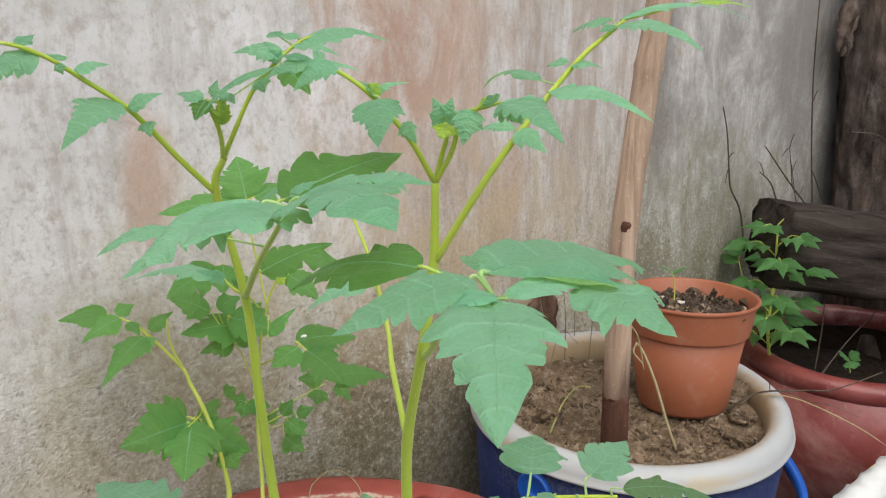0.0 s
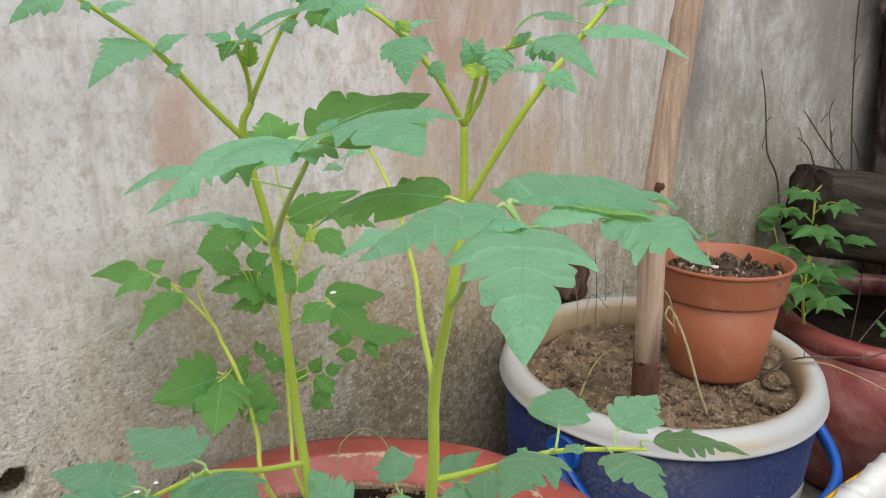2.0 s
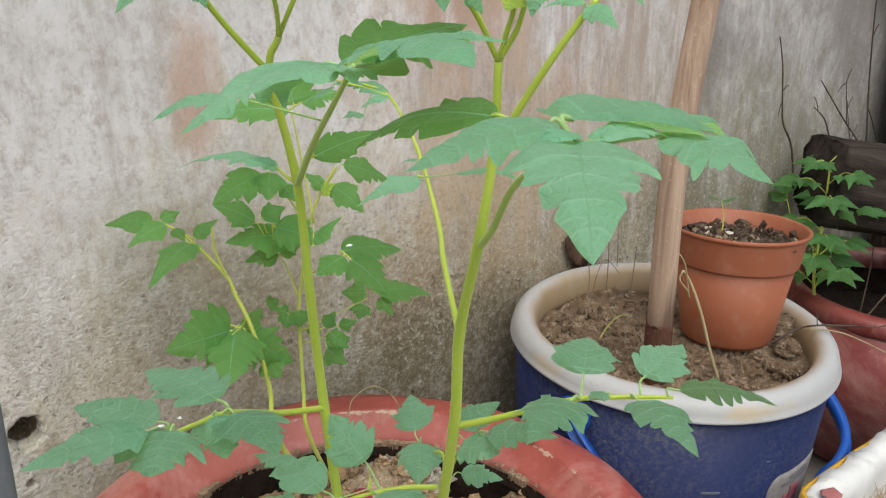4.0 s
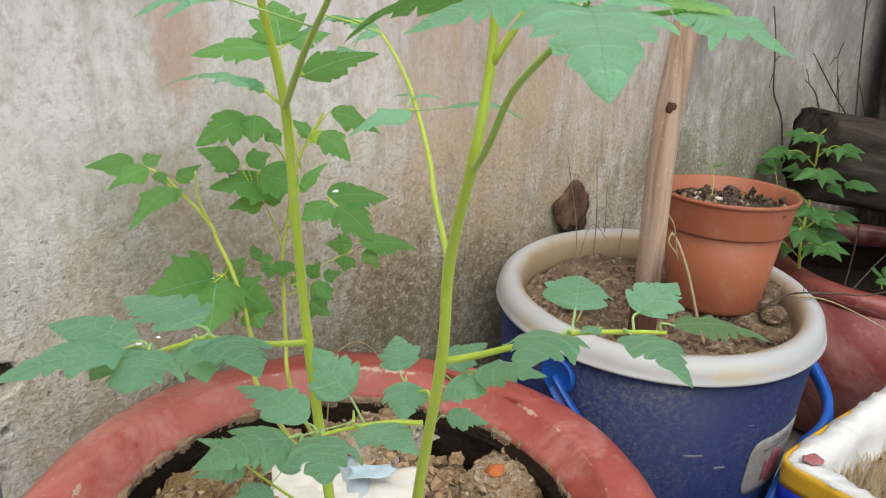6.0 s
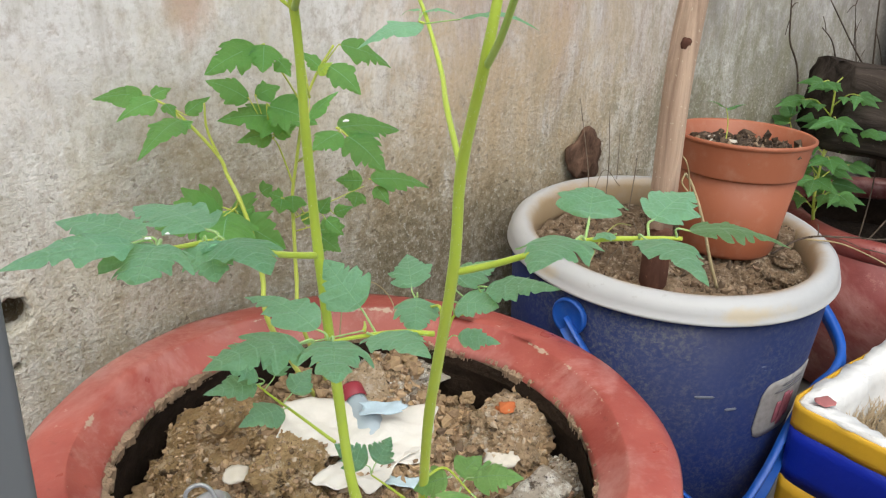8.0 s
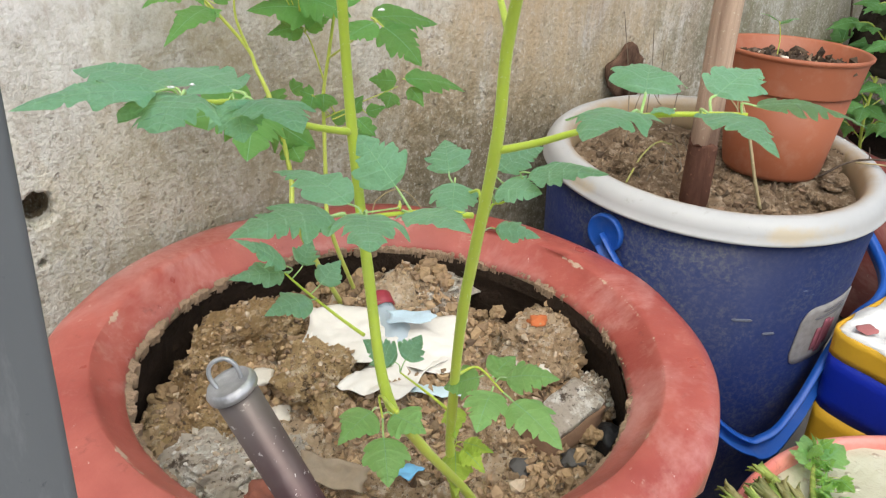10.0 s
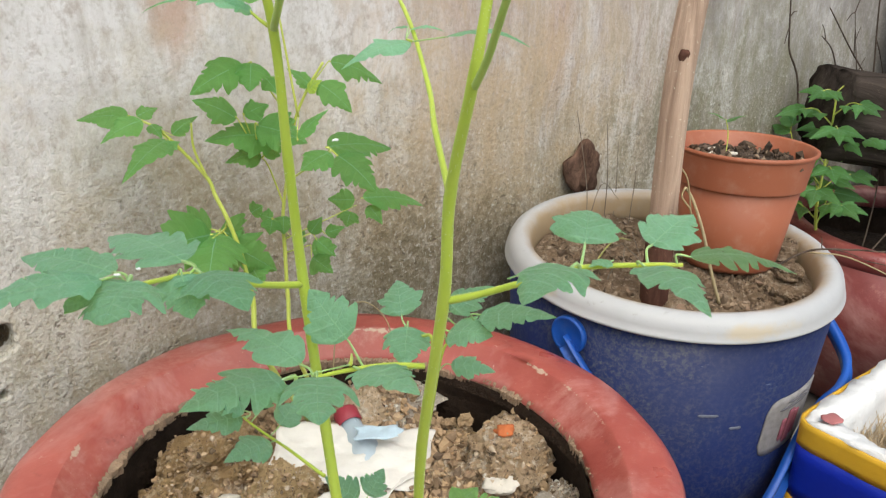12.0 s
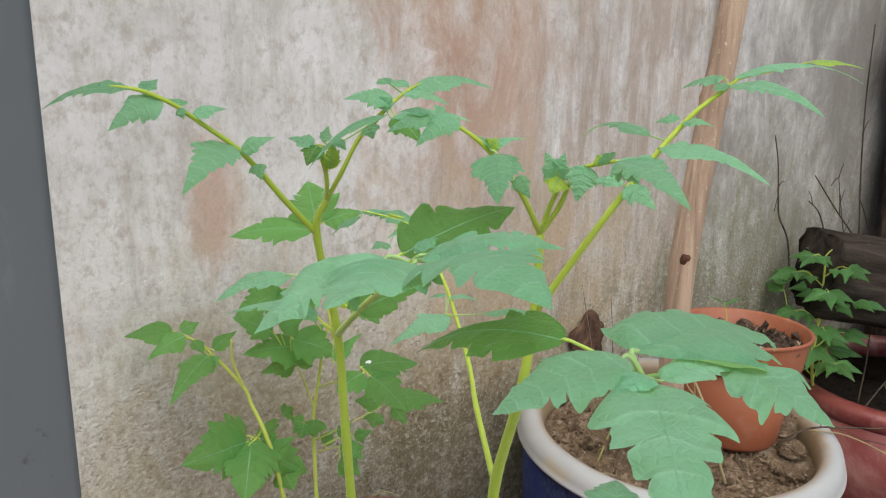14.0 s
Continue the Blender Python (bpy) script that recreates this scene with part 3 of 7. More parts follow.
def pot_level(x, y):
    p = Vector((x, y, 0))
    r = math.hypot(x, y)
    h = 0.277 + 0.012 * noise.noise(9 * p) + 0.008 * noise.noise(26 * p) + 0.0045 * noise.noise(70 * p) + 0.003 * noise.noise(170 * p)
    q = p + 0.012 * Vector((noise.noise(40 * p), noise.noise(40 * p + Vector((5, 0, 0))), 0))
    crumb = 0.5 + noise.noise(13 * p + Vector((4, 4, 0)))
    h += 0.012 * max(0.0, crumb) * (0.40 - noise.voronoi(48 * q)[0][0]) + 0.006 * (0.40 - noise.voronoi(120 * q)[0][0])
    h += 0.020 * math.exp(-((x - 0.104) ** 2 + (y - 0.104) ** 2) / 0.0016)
    h += 0.016 * math.exp(-((x - 0.08) ** 2 + (y - 0.09) ** 2) / 0.0022)
    h += 0.012 * math.exp(-((x + 0.035) ** 2 + (y + 0.02) ** 2) / 0.0018)
    h += 0.014 * math.exp(-((x + 0.055) ** 2 + (y - 0.085) ** 2) / 0.0012)
    h += 0.010 * math.exp(-((x - 0.125) ** 2 + (y + 0.01) ** 2) / 0.0014)
    h -= 0.013 * math.exp(-((x + 0.110) ** 2 + (y - 0.060) ** 2) / 0.0042)
    ang = math.atan2(y, x)
    gap = 0.30 + 0.70 * max(0.0, min(1.0, 0.35 + noise.noise(Vector((1.7 * math.cos(ang), 1.7 * math.sin(ang), 8.0))) + 0.6 * math.sin(ang + 0.3)))
    start = 0.145 + 0.012 * noise.noise(Vector((2.5 * math.cos(ang), 2.5 * math.sin(ang), 3.0)))
    return h - 0.034 * gap * min(1.2, max(0.0, (r - start) / 0.022)) ** 1.2


pot_soil = tagged(part("soil_in_pot", rough_disc(0.1715, 120, 330, pot_level, 3), EARTH, smooth=False), "crumbly sandy brown soil filling the red pot", "soil", kind="stuff")
pot_soil.location = (POT_X, POT_Y, 0)

CLOD, CLOD_OCHRE, CLOD_GREY = EARTH, EARTH_OCHRE, EARTH_GREY
CLOD_BROWN = earth("ochre_brown_earth", (0.31, 0.195, 0.09), (0.50, 0.345, 0.175), (0.62, 0.47, 0.30))
CLOD_PALE = earth("pale_gravelly_earth", (0.50, 0.42, 0.33), (0.74, 0.66, 0.56), (0.92, 0.88, 0.80))
STONE_PALE = simple("pale_stone", (0.60, 0.55, 0.47), 0.85, 0.25, 50, 0, 0.5, 0.003)
STONE_GREY = simple("grey_stone", (0.085, 0.08, 0.075), 0.8, 0.4, 60, 0, 0.4, 0.002)
COAL = simple("black_charcoal", (0.012, 0.012, 0.013), 0.5, 0.5, 50, 0, 0.6, 0.003)
BRICK = simple("broken_brick", (0.27, 0.165, 0.105), 0.9, 0.4, 50, 0, 0.6, 0.003)


def on_soil(name, x, y, size, material, label, category, seed, rough=0.35, flat=0.7, turn=0.0, group="", crag=0.0, level=3, sink=0.0):
    ob = part(name, lump(size, seed, rough, flat, 5 if crag else level, crag), material, smooth=not crag)
    ob.location = (x, y, pot_level(x - POT_X, y - POT_Y) - sink - (0.22 * size if crag else 0))
    if crag:
        ob.scale = (1.28, 1.05, 0.85)
    ob.rotation_euler = (0, 0, turn)
    if crag:
        CLODS.append(ob)
    return tagged(ob, label, category, group)


CLODS = []
EARTHY = "clods of dry earth"
on_soil("clod", -0.450, 0.070, 0.032, CLOD_BROWN, "large sandy clod of earth lying in pot", "clod", 1.0, 0.4, 0.75, 0.3, EARTHY, 0.12, 4, 0.006)
on_soil("clod", -0.430, 0.000, 0.030, CLOD_OCHRE, "pitted ochre clod of earth beside white paper", "clod", 2.3, 0.45, 0.72, 1.2, EARTHY, 0.18, 4, 0.006)
on_soil("clod", -0.264, -0.058, 0.034, CLOD, "broad brown clod of earth under orange chip", "clod", 3.7, 0.4, 0.6, 0.7, EARTHY, 0.14, 4, 0.008)
on_soil("clod", -0.505, 0.000, 0.024, CLOD_BROWN, "crumbly ochre clod near the pot's rim", "clod", 4.1, 0.5, 0.6, 2.0, EARTHY, 0.22, 4, 0.006)
on_soil("clod", -0.258, -0.110, 0.020, CLOD_GREY, "rough brown clod beside a fallen brick piece", "clod", 5.5, 0.5, 0.7, 0.4, EARTHY, 0.16, 3, 0.005)
on_soil("clod", -0.352, -0.110, 0.017, CLOD, "rough brown clod under the tomato leaves", "clod", 6.2, 0.5, 0.6, 0.9, EARTHY, 0.16, 3, 0.005)
on_soil("clod", -0.455, -0.100, 0.020, CLOD, "flat tan clod beside the tomato stem", "clod", 7.9, 0.5, 0.5, 0.2, EARTHY, 0.16, 3, 0.005)
on_soil("clod", -0.530, -0.048, 0.036, CLOD_PALE, "grey gritty clod of old mortar", "clod", 8.8, 0.5, 0.5, 0.2, EARTHY, 0.2, 3, 0.006)
on_soil("clod", -0.492, 0.052, 0.026, CLOD_BROWN, "dark crumbling clod sunk by the pot wall", "clod", 14.3, 0.5, 0.7, 1.1, EARTHY, 0.22, 4, 0.004)
on_soil("clod", -0.534, 0.020, 0.020, CLOD_OCHRE, "dry golden clod leaning on the pot wall", "clod", 15.7, 0.5, 0.7, 0.4, EARTHY, 0.22, 4, 0.004)
on_soil("clod", -0.296, 0.058, 0.040, CLOD_PALE, "gritty mound of pale pebbly earth", "clod", 12.8, 0.3, 0.42, 0.2, EARTHY, 0.25, 4, 0.020)
brick = holder("brick_piece", -0.318, -0.136, 0.276)


def broken_block(sx, sy, sz, seed):
    bm = block(sx, sy, sz, 0.004, 2)
    bmesh.ops.subdivide_edges(bm, edges=bm.edges[:], cuts=3, use_grid_fill=True)
    for v in bm.verts:
        v.co += 0.0022 * noise.noise_vector(70 * v.co + Vector((seed, 0, 0))) + 0.0035 * noise.noise_vector(24 * v.co + Vector((0, seed, 0)))
    return bm


part("body", broken_block(0.056, 0.030, 0.022, 3), BRICK, brick)
top = part("mortar", broken_block(0.053, 0.027, 0.004, 8), CLOD_PALE, brick, "pale mortar crust")
top.location = (0.001, 0.002, 0.0205)
brick.rotation_euler = (radians(14), radians(-6), radians(6))
tagged(brick, "broken brick piece with a pale mortar top", "brick")
on_soil("brick_chip", -0.266, -0.054, 0.0075, simple("orange_clay_chip", (0.46, 0.13, 0.04), 0.85, 0.35), "small bright orange clay chip on clod", "brick", 11.0, 0.6, 0.45).location.z = 0.3035
on_soil("stone", -0.298, -0.085, 0.014, STONE_PALE, "flat pale stone half sunk in soil", "stone", 20.1, 0.6, 0.25, 0.2, "stones in the pot")
on_soil("stone", -0.464, 0.020, 0.011, STONE_PALE, "flat whitish stone on brown soil", "stone", 21.4, 0.3, 0.3, 0.9, "stones in the pot")
on_soil("stone", -0.463, -0.006, 0.0095, STONE_PALE, "flat whitish stone on brown soil", "stone", 22.4, 0.4, 0.3, 0.1, "stones in the pot")
on_soil("stone", -0.362, -0.148, 0.0085, STONE_GREY, "flat dark grey stone on brown soil", "stone", 23.4, 0.7, 0.35, 0.1, "stones in the pot")
on_soil("stone", -0.333, -0.166, 0.0085, STONE_GREY, "flat dark grey stone on brown soil", "stone", 24.4, 0.7, 0.3, 0.8, "stones in the pot")
for k, (x, y, size) in enumerate(((-0.540, -0.034, 0.0060), (-0.527, -0.066, 0.0075), (-0.516, -0.060, 0.0050), (-0.543, -0.052, 0.0055), (-0.522, -0.078, 0.0060), (-0.534, -0.022, 0.0045), (-0.512, -0.046, 0.0042))):
    pebble = on_soil("stone", x, y, size, STONE_PALE if k % 3 else CLOD_GREY, "small pale pebble on grey mortar rubble", "stone", 26.1 + k, 0.5, 0.6, 0.7 * k, "pebbles in the mortar")
    pebble.location.z += 0.006
on_soil("brick_chip", -0.519, -0.090, 0.0125, simple("dull_red_brick", (0.24, 0.085, 0.055), 0.9, 0.5, 70, 0, 0.6, 0.003), "dull red brick chip under the metal tube", "brick", 35.2, 0.6, 0.8, 0.4)
on_soil("charcoal", -0.292, -0.160, 0.0135, COAL, "shiny black lump of charcoal by the rim", "charcoal", 25.4, 0.35, 0.8, 0.8)


def grit(radius, count, level, size0, size1, seed, spread=1.0):
    """Loose crumbs strewn over a patch of soil, in one mesh."""
    rng = random.Random(seed)
    bm = bmesh.new()
    protos = []
    for k in range(9):
        pb = lump(1.0, 30 + 3 * k + seed, 0.75, 0.95, 1)
        protos.append(([v.co * rng.uniform(0.55, 1.35) for v in pb.verts], [[v.index for v in f.verts] for f in pb.faces]))
        pb.free()
    for _ in range(count):
        r, a = radius * math.sqrt(rng.random()), rng.random() * 2 * math.pi
        x, y = r * math.cos(a), r * math.sin(a)
        if rng.random() > 0.55 + 1.6 * noise.noise(Vector((22 * x, 22 * y, seed))):
            continue
        s = size0 + (size1 - size0) * rng.random() ** 5.0
        vs, fs = protos[rng.randrange(9)]
        m = Matrix.Translation((x, y, level(x, y) - 0.1 * s)) @ Matrix.Rotation(rng.random() * 6.3, 4, "Z") @ Matrix.Diagonal((s * rng.uniform(0.7, 1.4), s * rng.uniform(0.6, 1.0), s * rng.uniform(0.5, 1.0), 1))
        made = [bm.verts.new(m @ v) for v in vs]
        for f in fs:
            bm.faces.new([made[i] for i in f])
    return bm


def grit_material(name, *colors):
    m = Nodes(name, 0.95, spec=0.15)
    n = len(colors)
    c = m.ramp(m.island(), *[(i / n, col) for i, col in enumerate(colors)])
    m.tree.nodes[-1].color_ramp.interpolation = "CONSTANT"
    m.bump(m.noise(260, 4), 0.5, 0.002)
    return m.done(m.mix(m.ramp(m.noise(120, 4), (0.4, 0.0), (0.7, 0.5)), c, (0.2, 0.14, 0.09)))


GRIT = grit_material("mixed_crumbs", (0.42, 0.29, 0.175), (0.34, 0.235, 0.14), (0.47, 0.335, 0.205), (0.25, 0.17, 0.105), (0.39, 0.27, 0.16), (0.44, 0.30, 0.17), (0.30, 0.205, 0.125), (0.56, 0.45, 0.33), (0.13, 0.09, 0.06), (0.37, 0.24, 0.13), (0.50, 0.35, 0.20), (0.20, 0.14, 0.085), (0.40, 0.275, 0.155), (0.28, 0.19, 0.115))


def clod_crumbs(seed, pale):
    """Fine crumbs clinging to the upper faces of the clods, of the brown or the pale ones."""
    rng = random.Random(seed)
    verts, faces = [], []
    protos = []
    for k in range(6):
        pb = lump(1.0, 50 + 3 * k, 0.75, 0.95, 1)
        protos.append(([v.co.copy() for v in pb.verts], [[v.index for v in f.verts] for f in pb.faces]))
        pb.free()
    for ob in CLODS:
        if (ob.data.materials[0] in (CLOD_GREY, CLOD_PALE)) != pale:
            continue
        m = Matrix.Translation(ob.location) @ ob.rotation_euler.to_matrix().to_4x4() @ Matrix.Diagonal((*ob.scale, 1))
        for v in ob.data.vertices:
            if v.normal.z < 0.05 or rng.random() > 0.42:
                continue
            size = 0.0004 + 0.0024 * rng.random() ** 5
            place = Matrix.Translation(m @ v.co) @ Matrix.Rotation(rng.random() * 6.3, 4, "Z") @ Matrix.Diagonal((size, size * rng.uniform(0.6, 1.0), size * rng.uniform(0.6, 1.1), 1))
            vs, fs = protos[rng.randrange(6)]
            base = len(verts)
            verts += [place @ p for p in vs]
            faces += [[base + i for i in f] for f in fs]
    me = bpy.data.meshes.new("clod_crumbs")
    me.from_pydata(verts, [], faces)
    return me


clinging = tagged(new("clod_crumbs", clod_crumbs(9, False)), "fine crumbs of earth clinging to the clods", "soil", kind="stuff")
clinging.data.materials.append(GRIT)
gravel = tagged(new("pale_grit", clod_crumbs(10, True)), "pale gritty gravel clinging to the grey clods", "gravel", kind="stuff")
gravel.data.materials.append(grit_material("pale_mixed_grit", (0.62, 0.56, 0.47), (0.44, 0.36, 0.27), (0.74, 0.70, 0.62), (0.30, 0.24, 0.18), (0.55, 0.48, 0.38), (0.80, 0.77, 0.71), (0.38, 0.29, 0.20)))
crumbs = tagged(part("crumbs", grit(0.166, 34000, pot_level, 0.0005, 0.0050, 5), GRIT, smooth=False), "loose crumbs and grit strewn over pot soil", "soil", kind="stuff")
crumbs.location = (POT_X, POT_Y, 0)


def rubble(seed):
    """Crumbled lumps that have slid into the gap along the pot's wall."""
    rng = random.Random(seed)
    verts, faces = [], []
    for k in range(1300):
        fine = k >= 200
        size = 0.0014 + 0.0046 * rng.random() ** 2 if fine else rng.uniform(0.003, 0.0095)
        pb = lump(size, seed + 1.7 * k, 0.6, 0.8, 2 if fine else 3, 0.15)
        a, r = rng.random() * 2 * math.pi, 0.166 - 0.034 * rng.random() ** 1.3
        if fine and rng.random() < 0.6:
            a = radians(rng.gauss(165, 45))
        x, y = r * math.cos(a), r * math.sin(a)
        if y < -0.04 and x > -0.06 and rng.random() < 0.75:
            pb.free()
            continue
        m = Matrix.Translation((x, y, pot_level(x, y) + rng.uniform(-0.004, 0.005))) @ Matrix.Rotation(rng.random() * 6.3, 4, "Z")
        base = len(verts)
        verts += [m @ v.co for v in pb.verts]
        faces += [[base + v.index for v in f.verts] for f in pb.faces]
        pb.free()
    me = bpy.data.meshes.new("rubble")
    me.from_pydata(verts, [], faces)
    return me


gap_rubble = tagged(new("soil_rubble", rubble(61)), "crumbled brown lumps of earth along pot wall", "soil", kind="stuff")
gap_rubble.data.materials.append(grit_material("mixed_lumps", (0.33, 0.23, 0.13), (0.28, 0.19, 0.11), (0.38, 0.265, 0.15), (0.24, 0.165, 0.10), (0.35, 0.24, 0.13), (0.30, 0.205, 0.12)))
gap_rubble.location = (POT_X, POT_Y, 0)


def crumpled(w, h, seed, rise=0.010, n=26):
    """A thin crumpled sheet lying flat, with real thickness."""
    bm = bmesh.new()
    grid = []
    for i in range(n + 1):
        row = []
        for j in range(n + 1):
            u, v = i / n - 0.5, j / n - 0.5
            edge = 1 + 0.28 * noise.noise(Vector((3 * u + seed, 3 * v, 1)))
            p = Vector((u * w * edge, v * h * edge, 0))
            q = 27 * p + Vector((seed, seed, 0))
            z = rise * (0.55 + abs(noise.noise(q)) + 0.45 * abs(noise.noise(2.3 * q)) + 0.2 * noise.noise(5 * q))
            row.append(bm.verts.new((p.x, p.y, z)))
        grid.append(row)
    for i in range(n):
        for j in range(n):
            bm.faces.new((grid[i][j], grid[i + 1][j], grid[i + 1][j + 1], grid[i][j + 1]))
    got = bmesh.ops.extrude_face_region(bm, geom=bm.faces[:])
    for v in got["geom"]:
        if isinstance(v, bmesh.types.BMVert):
            v.co.z -= 0.0006
    return bm


PAPER = simple("soiled_white_plastic_sheet", (0.67, 0.635, 0.575), 0.55, 0.24, 32, 0, 0.3, 0.003)
sheet = tagged(part("plastic_sheet", crumpled(0.118, 0.062, 1.7, 0.0075), PAPER), "crumpled white plastic sheet half buried in soil", "litter")
sheet.location, sheet.rotation_euler = (-0.370, 0.008, 0.288), (0.10, 0.06, -0.66)
sheet = tagged(part("plastic_sheet", crumpled(0.075, 0.045, 5.2, 0.008), PAPER), "torn strip of crumpled white plastic on soil", "litter")
sheet.location, sheet.rotation_euler = (-0.382, -0.030, 0.282), (-0.1, 0.1, 0.45)
BLUE_BIT = simple("blue_plastic_scrap", (0.18, 0.46, 0.72), 0.5, 0.3, 40, 0, 0.2)
scrap = tagged(part("wrapper_scrap", crumpled(0.020, 0.012, 7.7, 0.006, 12), BLUE_BIT), "small torn blue and white wrapper scrap", "litter")
scrap.location, scrap.rotation_euler = (-0.432, -0.118, 0.279), (0, 0.1, 0.4)
scrap = tagged(part("wrapper_scrap", crumpled(0.045, 0.012, 8.9, 0.006, 12), simple("pale_blue_film", (0.50, 0.62, 0.66), 0.4, 0.3, 60, 0, 0.2)), "torn pale blue wrapper strip beside stem", "litter")
scrap.location, scrap.rotation_euler = (-0.372, -0.060, 0.283), (0, 0.1, -0.6)
bottle = holder("bottle", -0.3478, 0.037, 0.2950)
part("body", lathe([(0.0, -0.060), (0.0125, -0.060), (0.0145, -0.056), (0.0145, -0.026), (0.0130, -0.014), (0.009, -0.004), (0.0085, 0.003), (0.0, 0.003)], 32), plastic("bluish_bottle_plastic", (0.36, 0.43, 0.48), (0.5, 0.48, 0.45), 0.4, 0.3, False), bottle)
part("cap", lathe([(0.0095, 0.001), (0.0102, 0.002), (0.0102, 0.013), (0.0092, 0.0145), (0.0, 0.0145)], 28), simple("dark_red_cap", (0.27, 0.03, 0.045), 0.45, 0.2), bottle, "dark red screw cap")
brown_film = tagged(part("wrapper_scrap", crumpled(0.044, 0.018, 6.3, 0.007, 18), simple("dirty_brown_film", (0.24, 0.185, 0.125), 0.5, 0.5, 70, 0, 0.3)), "dirty brown plastic scrap lying on soil", "litter")
brown_film.location, brown_film.rotation_euler = (-0.474, -0.096, 0.285), (0.25, 0.05, -0.9)
film_scrap = tagged(part("wrapper_scrap", crumpled(0.034, 0.014, 3.9, 0.004, 14), simple("blue_white_film", (0.44, 0.55, 0.62), 0.35, 0.35, 90, 0, 0.2)), "torn pale blue film lying over the bottle", "litter")
film_scrap.location, film_scrap.rotation_euler = (-0.345, 0.004, 0.303), (0.12, 0.05, -0.5)
bottle.rotation_mode = "QUATERNION"
bottle.rotation_quaternion = Vector((0.20, 0.90, 0.36)).to_track_quat("Z", "Y")
tagged(bottle, "pale blue plastic bottle with dark red cap half buried", "bottle")

# ---- metal tube with a capped end, leaning on the pot ----
TIN = simple("scuffed_bright_tin", (0.46, 0.46, 0.48), 0.45, 0.55, 140, 0.85, 0.3)
TUBE = Nodes("weathered_brown_tube", 0.36, 0.3)
# grey near the cap, dark maroon further down
tube_z = TUBE.tree.nodes.new("ShaderNodeSeparateXYZ")
TUBE.link(TUBE.coord, tube_z.inputs[0])
tube_c = TUBE.mix(TUBE.ramp(TUBE.math("ADD", tube_z.outputs["Z"], TUBE.math("MULTIPLY", TUBE.noise(45, 4), 0.05)), (0.475, 1.0), (0.545, 0.0)), (0.155, 0.135, 0.125), (0.060, 0.022, 0.027))
tube_c = TUBE.mix(TUBE.ramp(TUBE.noise(330, 3), (0.65, 0.0), (0.70, 0.8)), tube_c, (0.50, 0.46, 0.45))
TUBE.bump(TUBE.noise(140, 4), 0.15, 0.001)
TUBE.done(tube_c)
tube_foot, tube_top = Vector((-0.410, -0.318, 0.0)), Vector((-0.584, -0.214, 0.472))
rod = holder("metal_tube", *tube_foot)
tube_len = (tube_top - tube_foot).length
part("barrel", lathe([(0.0, 0.0), (0.0078, 0.0), (0.0082, 0.002), (0.0082, tube_len - 0.004), (0.0, tube_len - 0.004)], 40), TUBE.mat, rod)
cap = part("end_cap", lathe([(0.0084, tube_len - 0.0045), (0.0096, tube_len - 0.0042), (0.0098, tube_len - 0.0022), (0.0090, tube_len - 0.0010), (0.0084, tube_len), (0.0076, tube_len - 0.0006), (0.0, tube_len - 0.0008)], 40), TIN, rod, "bright tin end cap")
loop = part("loop", tube([(-0.0045, 0, tube_len - 0.002), (-0.0052, 0.0006, tube_len + 0.0040), (-0.0035, 0.0012, tube_len + 0.0078), (0.0, 0.0015, tube_len + 0.0090), (0.0035, 0.0012, tube_len + 0.0078), (0.0052, 0.0006, tube_len + 0.0040), (0.0045, 0, tube_len - 0.002)], 0.00085, 0.00085, 6, 8), TIN, cap, "bent wire loop")
loop.rotation_euler = (0, 0, radians(95))
rod.rotation_mode = "QUATERNION"
rod.rotation_quaternion = (tube_top - tube_foot).to_track_quat("Z", "Y")
tagged(rod, "brown weathered metal tube with tin cap and wire loop", "tube")

# ---- white-rimmed bucket ----
BX, BY = 0.011, 0.009
bucket = holder("bucket", BX, BY + 0.0126, 0.0047)
bucket.rotation_euler = (radians(2.0), 0, 0)
part("body", lathe([(0.0, 0.0), (0.128, 0.0), (0.134, 0.006), (0.1568, 0.3535), (0.150, 0.3535), (0.148, 0.30), (0.0, 0.30)], 96), BLUE_DRUM, bucket)
part("rim", lathe([(0.1560, 0.3515), (0.1618, 0.3503), (0.1625, 0.3512), (0.1622, 0.3530), (0.1612, 0.3540), (0.1606, 0.3590), (0.1580, 0.3655), (0.1520, 0.3705), (0.1465, 0.3712), (0.1405, 0.3692), (0.1365, 0.3630), (0.1352, 0.345), (0.137, 0.325), (0.150, 0.34)], 120, 0.0008, closed=True), WHITE_RIM, bucket, "yellowed white plastic rim")
tagged(bucket, "navy plastic bucket with a yellowed white rim, filled with soil", "bucket")


